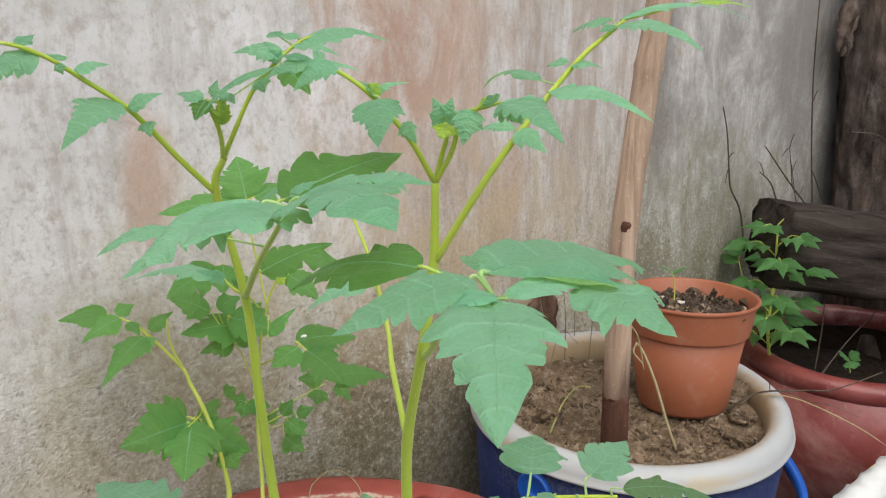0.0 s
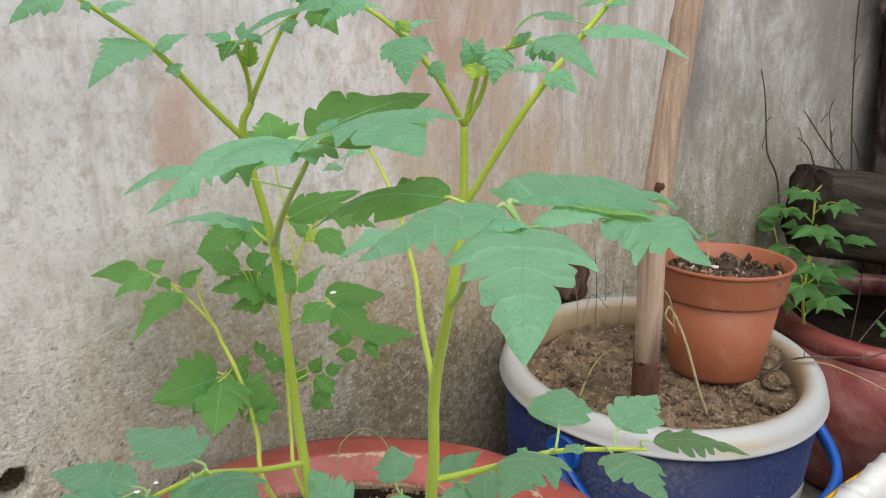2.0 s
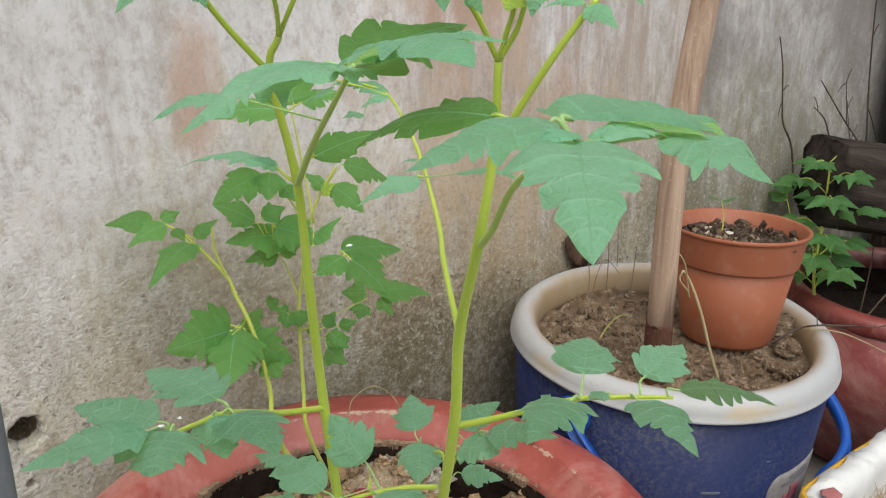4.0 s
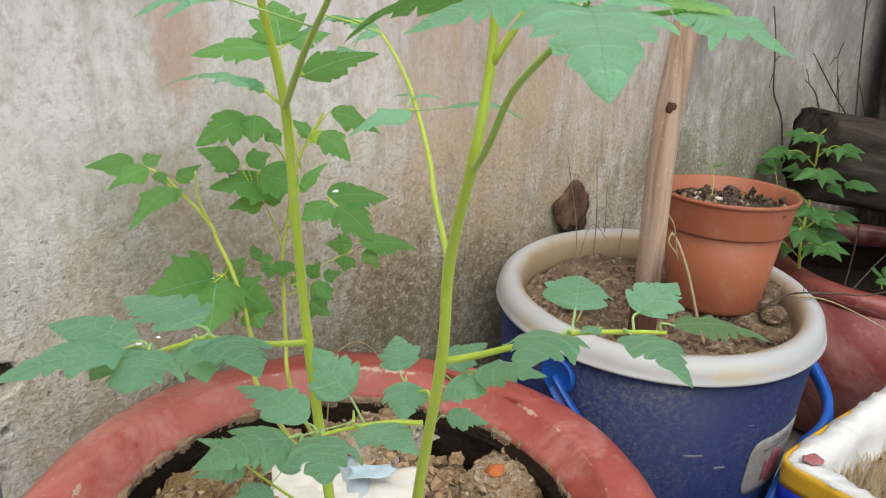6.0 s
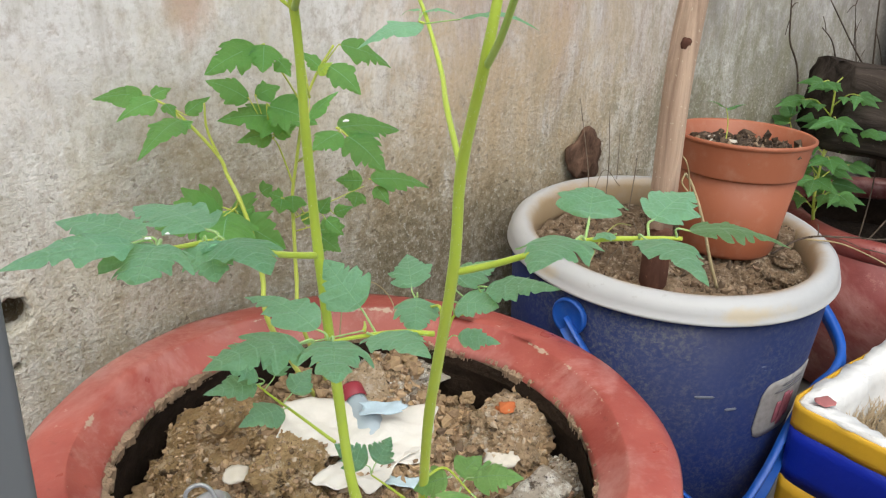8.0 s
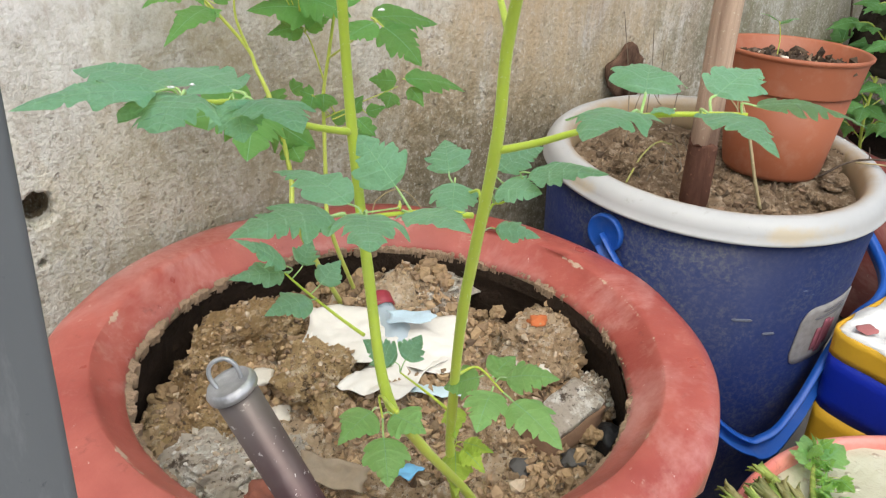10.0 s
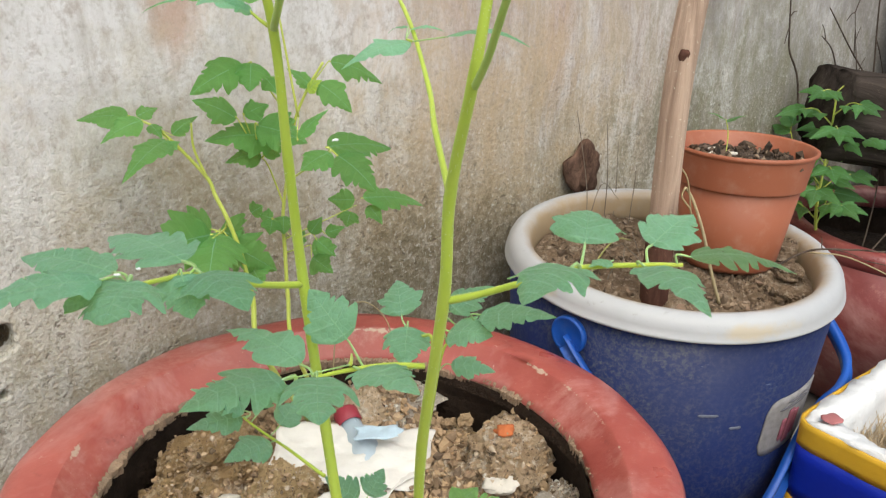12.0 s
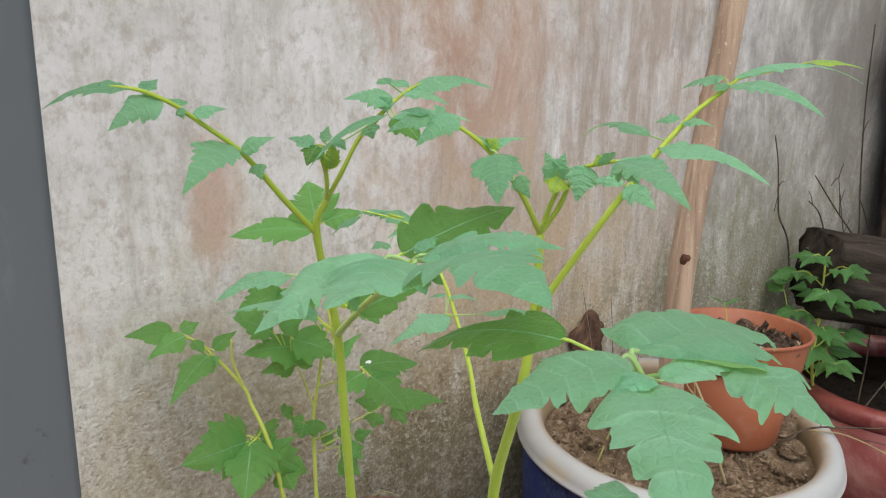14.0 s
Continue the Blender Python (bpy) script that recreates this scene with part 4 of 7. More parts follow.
def bail_strip():
    """The bucket's carrying handle, hanging down round its front."""
    bm = bmesh.new()
    way = spline([Vector(p) for p in ((186, 0.160, 0.322), (205, 0.166, 0.270), (225, 0.175, 0.200), (238, 0.180, 0.166), (248, 0.178, 0.158), (260, 0.165, 0.174), (275, 0.156, 0.210),
                                      (290, 0.160, 0.238), (303, 0.177, 0.246), (315, 0.188, 0.256), (328, 0.183, 0.276), (345, 0.170, 0.305), (366, 0.160, 0.322))], 8)
    last = None
    for a, r, z in way:
        wide = 0.0065 + 0.0095 * max(0.0, 1 - abs(a - 264) / 20) ** 0.3
        a = radians(a)
        ring = []
        for dz, dr in ((wide, -0.001), (wide, 0.007), (wide * 0.72, 0.007), (wide * 0.62, 0.0015), (-wide * 0.62, 0.0015), (-wide * 0.72, 0.010), (-wide, 0.010), (-wide, -0.001)):
            ring.append(bm.verts.new(((r + dr) * math.cos(a), (r + dr) * math.sin(a), z + dz)))
        if last:
            for k in range(8):
                bm.faces.new((last[k], last[(k + 1) % 8], ring[(k + 1) % 8], ring[k]))
        else:
            bm.faces.new(ring)
        last = ring
    bm.faces.new(last[::-1])
    return bm


handle = part("handle", bail_strip(), BLUE, bucket, "bright blue plastic carrying handle")
for ang in (radians(186), radians(6)):
    lug = lathe([(0.0, 0.0), (0.0165, 0.0), (0.0178, 0.002), (0.0178, 0.0062), (0.0165, 0.0078), (0.0150, 0.0070), (0.0135, 0.0058), (0.0, 0.0062)], 36)
    bmesh.ops.transform(lug, matrix=Matrix.Translation((0.1545 * math.cos(ang), 0.1545 * math.sin(ang), 0.327)) @ Matrix.Rotation(ang, 4, "Z") @ Matrix.Rotation(math.pi / 2, 4, "Y"), verts=lug.verts)
    part("handle_boss", lug, BLUE, handle)


def curved_patch(a0, a1, z0, z1, r0, slope, corner, lift, n=22):
    """A rounded patch wrapped on a cone of radius r0 + slope * z."""
    bm = bmesh.new()
    rows = []
    for i in range(n + 1):
        u = i / n
        a = a0 + (a1 - a0) * u
        e = min(u, 1 - u)
        inset = corner * (1 - math.sqrt(max(0.0, 1 - max(0.0, 1 - e / 0.16) ** 2)))
        row = []
        for j in range(9):
            z = z0 + inset + (z1 - z0 - 2 * inset) * j / 8
            r = r0 + slope * z + lift
            row.append(bm.verts.new((r * math.cos(a), r * math.sin(a), z)))
        rows.append(row)
    for p, q in zip(rows, rows[1:]):
        for j in range(8):
            bm.faces.new((p[j], q[j], q[j + 1], p[j + 1]))
    got = bmesh.ops.extrude_face_region(bm, geom=bm.faces[:])
    for v in got["geom"]:
        if isinstance(v, bmesh.types.BMVert):
            v.co.xy *= 1 - 0.0008 / v.co.xy.length
    return bm


# torn white label low on the metal tube
label_side = rod.rotation_quaternion.inverted() @ Vector((0.45, -0.70, 0.40))
tube_label_at = math.atan2(label_side.y, label_side.x)
part("label", curved_patch(tube_label_at - 0.75, tube_label_at + 0.75, 0.385, 0.441, 0.0082, 0.0, 0.004, 0.0011, 14), simple("white_paper", (0.68, 0.67, 0.63), 0.7, 0.25), rod, "torn white paper label")

SLOPE = (0.1555 - 0.134) / 0.329
LABEL = simple("greyed_paper_label", (0.235, 0.225, 0.22), 0.7, 0.55, 120, 0, 0.1)
LABEL_RED = simple("faded_red_print", (0.24, 0.075, 0.10), 0.7, 0.6, 90, 0, 0.1)
LABEL_DARK = simple("faded_dark_print", (0.13, 0.125, 0.14), 0.7, 0.3, 90, 0, 0.1)
label_at = radians(-86)
sticker = part("label", curved_patch(label_at - 0.29, label_at + 0.29, 0.215, 0.279, 0.1336, SLOPE, 0.014, 0.0012), LABEL, bucket, "worn grey paper label")
for k, (da, w, z0, z1, mt) in enumerate(((-0.10, 0.022, 0.228, 0.252, LABEL_RED), (-0.035, 0.030, 0.223, 0.260, LABEL_RED), (0.03, 0.024, 0.229, 0.256, LABEL_RED), (-0.02, 0.16, 0.264, 0.2665, LABEL_DARK), (0.0, 0.12, 0.270, 0.272, LABEL_DARK))):
    part("print_bar", curved_patch(label_at + da - w, label_at + da + w, z0, z1, 0.1336, SLOPE, 0.001, 0.0024, 8), mt, sticker)


SCUFF = simple("pale_scuffed_plastic", (0.15, 0.165, 0.21), 0.6, 0.6, 200, 0, 0.1)
for a0, a1, z in ((231, 238, 0.272), (243, 247.5, 0.257)):
    part("scuff", curved_patch(radians(a0), radians(a1), z, z + 0.0022, 0.1336, SLOPE, 0.0010, 0.0009, 10), SCUFF, bucket, "pale scratch in the blue plastic")


def bucket_level(x, y):
    p = Vector((x, y, 2))
    h = 0.3435 + 0.008 * noise.noise(14 * p) + 0.006 * noise.noise(38 * p) + 0.006 * (0.4 - noise.voronoi(70 * p)[0][0]) + 0.003 * noise.noise(130 * p)
    h += 0.010 * math.exp(-((x - 0.09) ** 2 + (y + 0.055) ** 2) / 0.0016)
    return h + 0.0045 + 0.035 * y


bucket_soil = tagged(part("soil_in_bucket", rough_disc(0.1355, 90, 230, bucket_level, 6), EARTH_DARK, smooth=False), "dry sandy brown soil filling the bucket", "soil", kind="stuff")
bucket_soil.location = (BX, BY, 0)
BUCKET_GRIT = grit_material("brown_crumbs", (0.16, 0.11, 0.07), (0.22, 0.15, 0.10), (0.12, 0.085, 0.055), (0.26, 0.19, 0.125), (0.09, 0.065, 0.045))
dust = tagged(part("crumbs", grit(0.128, 2600, bucket_level, 0.0008, 0.0052, 8), BUCKET_GRIT, smooth=False), "fine dry crumbs strewn over bucket soil", "soil", kind="stuff")
dust.location = (BX, BY, 0)
for k, (x, y, s) in enumerate(((0.112, -0.045, 0.020), (0.088, -0.075, 0.016), (0.05, -0.098, 0.012), (-0.06, 0.05, 0.014))):
    cl = part("clod", lump(s, 40 + k, 0.45, 0.55, 5, 0.15), EARTH_DARK, smooth=False)
    cl.location = (x, y, bucket_level(x - BX, y - BY) - 0.004)
    tagged(cl, "lump of dry sandy earth on bucket soil", "clod", "clods of dry earth")

# ---- small terracotta pot standing on the bucket's soil ----
small = holder("nursery_pot", 0.070, -0.017, 0.351)
part("body", lathe([(0.0, 0.0), (0.045, 0.0), (0.048, 0.004), (0.0612, 0.0795), (0.058, 0.08), (0.0, 0.075)], 72), TERRACOTTA, small)
part("rim", lathe([(0.0605, 0.0785), (0.0638, 0.0786), (0.0642, 0.0790), (0.0644, 0.0800), (0.0690, 0.1070), (0.0692, 0.1082), (0.0712, 0.1088), (0.0722, 0.1100), (0.0724, 0.1118), (0.0705, 0.1128), (0.0682, 0.111), (0.0625, 0.082)], 80, closed=True), TERRACOTTA, small)
small.scale = mulch_scale = (0.96, 0.96, 1.05)
small.rotation_euler = (radians(-2.0), radians(3.0), 0)
tagged(small, "terracotta-coloured plastic nursery pot standing on bucket soil", "flower pot")


def nursery_level(x, y):
    p = Vector((x, y, 4))
    return 0.0985 + 0.003 * noise.noise(30 * p) + 0.003 * noise.noise(90 * p) + 0.005 * (0.4 - noise.voronoi(110 * p)[0][0]) + 0.002 * noise.noise(240 * p)


mulch = tagged(part("potting_soil", rough_disc(0.0665, 50, 130, nursery_level, 8), SOIL, smooth=False), "dark potting soil filling the nursery pot", "soil", kind="stuff")
mulch.location, mulch.rotation_euler = (0.070, -0.017, 0.351), (radians(-2.0), radians(3.0), 0)
SOIL_GRIT = grit_material("dark_bark_crumbs", (0.035, 0.024, 0.018), (0.07, 0.05, 0.035), (0.02, 0.015, 0.012), (0.14, 0.10, 0.075), (0.05, 0.035, 0.028), (0.30, 0.22, 0.15))
mulch.scale = mulch_scale
mulch_bits = tagged(part("bark_crumbs", grit(0.064, 2600, nursery_level, 0.0010, 0.0056, 12), SOIL_GRIT, smooth=False), "dark bark crumbs and perlite in nursery pot", "soil", kind="stuff")
mulch_bits.location, mulch_bits.rotation_euler = (0.070, -0.017, 0.351), (radians(-2.0), radians(3.0), 0)
mulch_bits.scale = mulch_scale
for k, (x, y, s) in enumerate(((0.070, 0.005, 0.0058), (0.090, -0.005, 0.0045), (0.060, -0.02, 0.0042), (0.084, 0.015, 0.0050), (0.078, -0.045, 0.0036), (0.05, 0.01, 0.0035))):
    b = part("dry_chip", lump(s, 60 + k, 0.8, 0.3, 2), STONE_PALE)
    b.location = (x - 0.008, y + 0.005, 0.351 + 0.1035)
    tagged(b, "dry tan chip lying on dark potting soil", "chip", "chips in the nursery pot")

# ---- bamboo stake ----
stake = holder("bamboo_stake", -0.041, -0.022, 0.30)
STAKE = [(-0.059, -0.028, 0.30), (-0.0625, -0.029, 0.43), (-0.0645, -0.030, 0.560), (-0.0455, -0.031, 0.700), (-0.030, -0.031, 0.785), (0.03, -0.03, 1.2)]


def stake_culm():
    pts = spline(STAKE, 14)
    radii = []
    for p in pts:
        k = 0.0120 - 0.0010 * (p.z - 0.3)
        for node_z in (0.575, 0.706, 0.86, 1.02):
            k += 0.0012 * math.exp(-((p.z - node_z) / 0.004) ** 2)
        radii.append(k)
    return tube_into(bmesh.new(), pts, radii, 18)


culm = part("culm", stake_culm(), BAMBOO)
culm.parent, culm.matrix_parent_inverse = stake, Matrix.Translation(-stake.location)
WET = bark("damp_dark_bamboo", (0.060, 0.028, 0.021), (0.15, 0.075, 0.052), 40)


def damp_sheath():
    """Dark rotting skin round the stake's foot, with an uneven upper edge."""
    pts = [p for p in spline(STAKE, 40) if p.z < 0.412]
    bm = tube_into(bmesh.new(), pts, [0.0126 + 0.0006 * noise.noise(40 * p) for p in pts], 24)
    top = pts[-1].z
    for v in bm.verts:
        if v.co.z > top - 0.004:
            v.co.z += 0.010 * noise.noise(95 * v.co) - 0.004
    return bm


foot = part("sheath", damp_sheath(), WET, None, "damp dark rotting skin")
foot.parent, foot.matrix_parent_inverse = stake, Matrix.Translation(-stake.location)
knot = part("branch_scar", lump(0.0055, 71, 0.4, 0.35, 2), WET)
knot.parent = stake
knot.matrix_parent_inverse = Matrix.Translation(-stake.location)
knot.matrix_basis = Matrix.Translation((-0.0735, -0.0385, 0.572)) @ Matrix.Rotation(0.9, 4, "Z") @ Matrix.Rotation(1.57, 4, "Y")
tagged(stake, "weathered brown bamboo stake stuck in bucket soil", "stake")

# ---- steel post ----
post = holder("steel_post", -0.672, -0.262, 0)
part("shaft", block(0.04, 0.04, 1.7, 0.0025), STEEL, post)
part("base_plate", block(0.09, 0.09, 0.006, 0.001), STEEL, post)
tagged(post, "square grey painted steel post standing beside the pot", "post")


# ---- plants ----
STEM = stem_green("tomato_stem", (0.35, 0.45, 0.035), (0.47, 0.56, 0.085))
STEM_PALE = stem_green("pale_stem", (0.40, 0.46, 0.06), (0.52, 0.56, 0.13))
STEM_TENDER = stem_green("tender_leaf_stalk", (0.32, 0.47, 0.07), (0.42, 0.56, 0.12))
PETIOLE = stem_green("leaflet_stalk", (0.26, 0.43, 0.15), (0.34, 0.51, 0.22))
LEAF = leaf_green("tomato_leaf", (0.190, 0.475, 0.295), (0.31, 0.62, 0.43), veins=0.42)
# lower leaves: same foliage, darker and bluer, their shade put into the colour
LEAF_SHADED = leaf_green("shaded_tomato_leaf", (0.155, 0.385, 0.260), (0.245, 0.50, 0.355), 0.08, veins=0.65)
LEAF_SPOT = leaf_green("speckled_tomato_leaf", (0.10, 0.22, 0.12), (0.16, 0.30, 0.17), 0.95)
LEAF_FRESH = leaf_green("fresh_low_leaf", (0.20, 0.45, 0.14), (0.30, 0.56, 0.21))
# leaflets seen against the light: their dark look is painted as leaf colour
LEAF_BACKLIT = leaf_green("backlit_dark_leaf", (0.055, 0.20, 0.035), (0.10, 0.28, 0.065))
LEAF_YOUNG = leaf_green("young_leaf", (0.46, 0.62, 0.06), (0.58, 0.72, 0.12))
LEAF_WALL = leaf_green("wall_side_leaf", (0.095, 0.295, 0.065), (0.165, 0.40, 0.12))
LEAF_FAR = leaf_green("seedling_leaf", (0.055, 0.18, 0.045), (0.11, 0.27, 0.085))
VEIN = leaf_green("leaf_vein", (0.25, 0.49, 0.30), (0.31, 0.56, 0.36))
VEIN_PALE = leaf_green("pale_leaf_vein", (0.28, 0.52, 0.34), (0.34, 0.58, 0.40))
HAIR = simple("stem_hair", (0.55, 0.62, 0.36), 0.6, 0.1, 80, 0, 0.0)
chance = random.Random(11)


def keep(ob, parent):
    """Hang a part built in world places under its thing."""
    ob.parent = parent
    base = parent if parent.type == "EMPTY" else parent.parent
    ob.matrix_parent_inverse = Matrix.Translation(-base.location) if parent.type == "EMPTY" else Matrix()
    return ob


def stalk(plant, points, r0, r1, hairs, material, bulge=0.0):
    """A round stem with small swellings at its nodes and fine hairs."""
    pts = spline(points, 7)
    n = len(pts) - 1
    radii = []
    for i in range(n + 1):
        swell = 1.0 + 0.09 * math.exp(-(((i % 7) if i % 7 < 4 else 7 - i % 7) / 1.1) ** 2)
        radii.append((r0 + (r1 - r0) * i / n + bulge * 4 * (i / n) * (1 - i / n)) * swell * 0.88)
    bm = tube_into(bmesh.new(), pts, radii, 12)
    ob = keep(part("stem", bm, material), plant)
    if hairs:
        hb = bmesh.new()
        for _ in range(hairs * 5):
            f = chance.random() * (n - 1)
            i = int(f)
            p = pts[i].lerp(pts[i + 1], f - i)
            d = (pts[i + 1] - pts[i]).normalized()
            out = Vector((chance.gauss(0, 1), chance.gauss(0, 1), chance.gauss(0, 1)))
            out = (out - d * out.dot(d)).normalized()
            side = d.cross(out)
            r, h, t = radii[i] * 0.97, chance.uniform(0.0009, 0.0022), 0.00009
            a = p + out * r
            tip = a + out * h + d * chance.uniform(-0.0006, 0.0006)
            vs = [hb.verts.new(a + side * t), hb.verts.new(a - side * t * 0.5 + d * t), hb.verts.new(a - side * t * 0.5 - d * t), hb.verts.new(tip)]
            for k in ((0, 1, 3), (1, 2, 3), (2, 0, 3)):
                hb.faces.new([vs[j] for j in k])
        hob = part("hairs", hb, HAIR)
        hob.parent = ob
        tagged(hob, kind="stuff")
    return ob


FROND_LINES = {}


def frond(plant, points, r, material, sag=0.0):
    """The stalk of a compound leaf; its leaflets hang under it."""
    pts = spline(points, 6)
    n = len(pts) - 1
    pts = [p - Vector((0, 0, sag * (i / n) ** 0.7)) for i, p in enumerate(pts)]
    bm = tube_into(bmesh.new(), pts, [r * (1.0 - 0.55 * i / n) for i in range(n + 1)], 8)
    ob = keep(part("leaf", bm, material), plant)
    FROND_LINES[ob.name] = (pts, material)
    return ob


def ribbon(bm, line, n, widths):
    """A thin raised vein along a line on a leaf."""
    last = None
    for i, (q, w) in enumerate(zip(line, widths)):
        d = (line[min(i + 1, len(line) - 1)] - line[max(i - 1, 0)]).normalized()
        s = n.cross(d).normalized() * w
        row = (bm.verts.new(q - s), bm.verts.new(q + n * (0.35 * w + 0.00012)), bm.verts.new(q + s))
        if last:
            bm.faces.new((last[0], row[0], row[1], last[1]))
            bm.faces.new((last[1], row[1], row[2], last[2]))
        last = row


def leaflet(leaf, base, tip, width, up, lobes, material, peak=0.31):
    """A lobed, veined and arched leaflet from its base to its tip, on a short stalk of its own."""
    a, b, up = Vector(base), Vector(tip), Vector(up)
    axis = b - a
    foot = a.copy()
    width *= 1.30 if material is LEAF_WALL else 1.00 if material is LEAF and width < 0.021 else 1.20
    if width > 0.010:
        # the blade begins past a short bare stalk
        a = a + axis * (0.11 if material in (LEAF_SHADED, LEAF_SPOT, LEAF_FRESH) else 0.03)
        axis = b - a
    length = axis.length
    axis.normalize()
    n = (up - axis * up.dot(axis)).normalized()
    side = n.cross(axis)
    s1, s2 = chance.random() * 50, chance.random() * 50
    arch = chance.uniform(0.05, 0.11)
    fold = chance.uniform(0.05, 0.30)
    twist = chance.uniform(-0.25, 0.25)
    rounded = material is LEAF_SPOT
    plain = lobes <= 2
    count = 4 if plain else max(3, lobes)
    most = 0.18 if plain else 0.45 if rounded else 0.36 if width > 0.024 else 0.30
    env_peak = peak - 0.03
    point = 0.92 if width < 0.022 else 1.05
    droop = chance.uniform(0.04, 0.16) if material is LEAF and width < 0.022 else 0.0

    def lobing():
        w = [0.9 ** j * chance.uniform(0.6, 1.4) for j in range(count)]
        w.append(sum(w) * (chance.uniform(0.55, 0.85) if not plain else 0.3))
        total, cuts = sum(w), [0.0]
        for v in w:
            cuts.append(cuts[-1] + v / total)
        depth = [most * chance.uniform(0.65, 1.30) * (0.45 if j == 0 else 1.0) for j in range(count + 1)]
        return cuts, depth

    halves = {-1: lobing(), 1: lobing()}

    def envelope(u):
        if u < env_peak:
            return math.sin(0.5 * math.pi * u / env_peak) ** 0.75
        f = (u - env_peak) / (1 - env_peak)
        return (1.0 - f ** point) * (1.0 - 0.14 * math.sin(math.pi * f))

    def half_width(u, sgn):
        cuts, depth = halves[sgn]
        j = max(k for k in range(count + 1) if cuts[k] <= u + 1e-9)
        s = min(1.0, max(0.0, (u - cuts[j]) / (cuts[j + 1] - cuts[j])))
        if j == count:
            tooth = min(1.0, s / 0.18) ** 0.6
        elif rounded:
            tooth = max(0.0, math.sin(math.pi * s ** 1.3)) ** 0.6
        else:
            tooth = (s / 0.84) ** 0.6 if s < 0.84 else ((1 - s) / 0.16) ** 0.8
        fine = 0.03 * math.sin(2 * math.pi * (1.5 * s + 0.1)) if not plain else 0.0
        jig = 0.09 * noise.noise(Vector((4 * u + s1, sgn * 3.0, s2)))
        grow = 1.0 - depth[j] * (1.0 - tooth) * min(1.0, u / 0.10) + fine + jig
        return 0.5 * width * 1.04 * envelope(u) * grow

    across = (0.0, 0.22, 0.45, 0.66, 0.84, 1.0)
    rows_n = 44 if width > 0.012 else 26
    ticks = sorted(set([round(i / rows_n, 4) for i in range(rows_n + 1)] + [round(c, 4) for k in (-1, 1) for c in halves[k][0] if 0.01 < c < 0.99]))

    def lean(u):
        f = min(1.0, u / 0.30)
        return -0.08 + 0.50 * f * f * (3 - 2 * f)

    def lift(u, v, h):
        wave = noise.noise(Vector((s1 + 3.2 * u, 2.6 * v, s2)))
        ripple = noise.noise(Vector((s2 + 9.0 * u, 3.0 * v, s1)))
        pucker = abs(math.sin(math.pi * 6.5 * u))
        return (length * (4 * arch * (u - u * u) - droop * u ** 2.5) + fold * abs(v) * h * (1.0 - 0.7 * abs(v)) - 0.24 * h * v * v * (0.4 + u)
                + 0.26 * h * wave * abs(v) + 0.13 * h * ripple * v * v + 0.03 * h * pucker * math.sin(math.pi * abs(v)) + twist * v * h * u)

    bm = bmesh.new()
    uv = bm.loops.layers.uv.new("blade")
    rows, where = [], {}
    for u in ticks:
        row = {}
        for sgn in (-1, 1):
            h = half_width(u, sgn) if 0 < u < 1 else 0.0
            whole = max(0.0001, 0.5 * width * envelope(u))
            for v in across:
                uu = u + min(lean(u) * v * h / length, 0.8 * (1 - u))
                p = a + axis * (uu * length) + side * (sgn * v * h) + n * lift(u, sgn * v * h / whole, whole)
                if v == 0.0:
                    if sgn == -1:
                        row[0] = bm.verts.new(p)
                        where[row[0]] = (u, 0.0)
                else:
                    row[sgn * v] = bm.verts.new(p)
                    where[row[sgn * v]] = (u, v)
        rows.append([row[-v] for v in across[:0:-1]] + [row[0]] + [row[v] for v in across[1:]])
    for r, q in zip(rows, rows[1:]):
        for k in range(len(r) - 1):
            f = bm.faces.new((r[k], r[k + 1], q[k + 1], q[k]))
            for loop_ in f.loops:
                loop_[uv].uv = where[loop_.vert]
    bmesh.ops.remove_doubles(bm, verts=bm.verts, dist=1e-5)
    blade = len(bm.faces)
    # midrib, slightly proud of the blade
    wide = max(0.0003, 0.0150 * width)
    mid = [a + axis * (u * length) + n * (lift(u, 0.0, 0.001) + 0.04 * wide) for u in [i / 12 for i in range(13)]]
    ribbon(bm, mid, n, [wide * (0.95 - 0.7 * i / 12) for i in range(13)])
    bm.faces.ensure_lookup_table()
    for f in bm.faces[blade:]:
        f.material_index = 1
    ribs = len(bm.faces)
    # the leaflet's own stalk, from the nearest point of the leaf's stalk
    line, stalk_material = FROND_LINES.get(leaf.name, ((), None))
    if line:
        root = min(line, key=lambda p: (p - foot).length)
        gap = (root - foot).length
        way = [root, foot, a + axis * 0.03 * length] if 0.003 < gap < 0.035 else [foot, (foot + a) / 2, a + axis * 0.03 * length]
        r = max(0.0003, min(0.0007, 0.018 * width))
        tube_into(bm, spline(way, 4), [r * (1.2 - 0.03 * i) for i in range(9)], 6)
        bm.faces.ensure_lookup_table()
        for f in bm.faces[ribs:]:
            f.material_index = 2
    ob = part("leaflet", bm, material)
    ob.data.materials.append(VEIN_PALE if material in (LEAF, LEAF_SHADED, LEAF_SPOT) else VEIN)
    ob.data.materials.append(PETIOLE if material in (LEAF, LEAF_SHADED, LEAF_SPOT, LEAF_FRESH) else stalk_material or STEM)
    ob.parent = leaf
    return ob


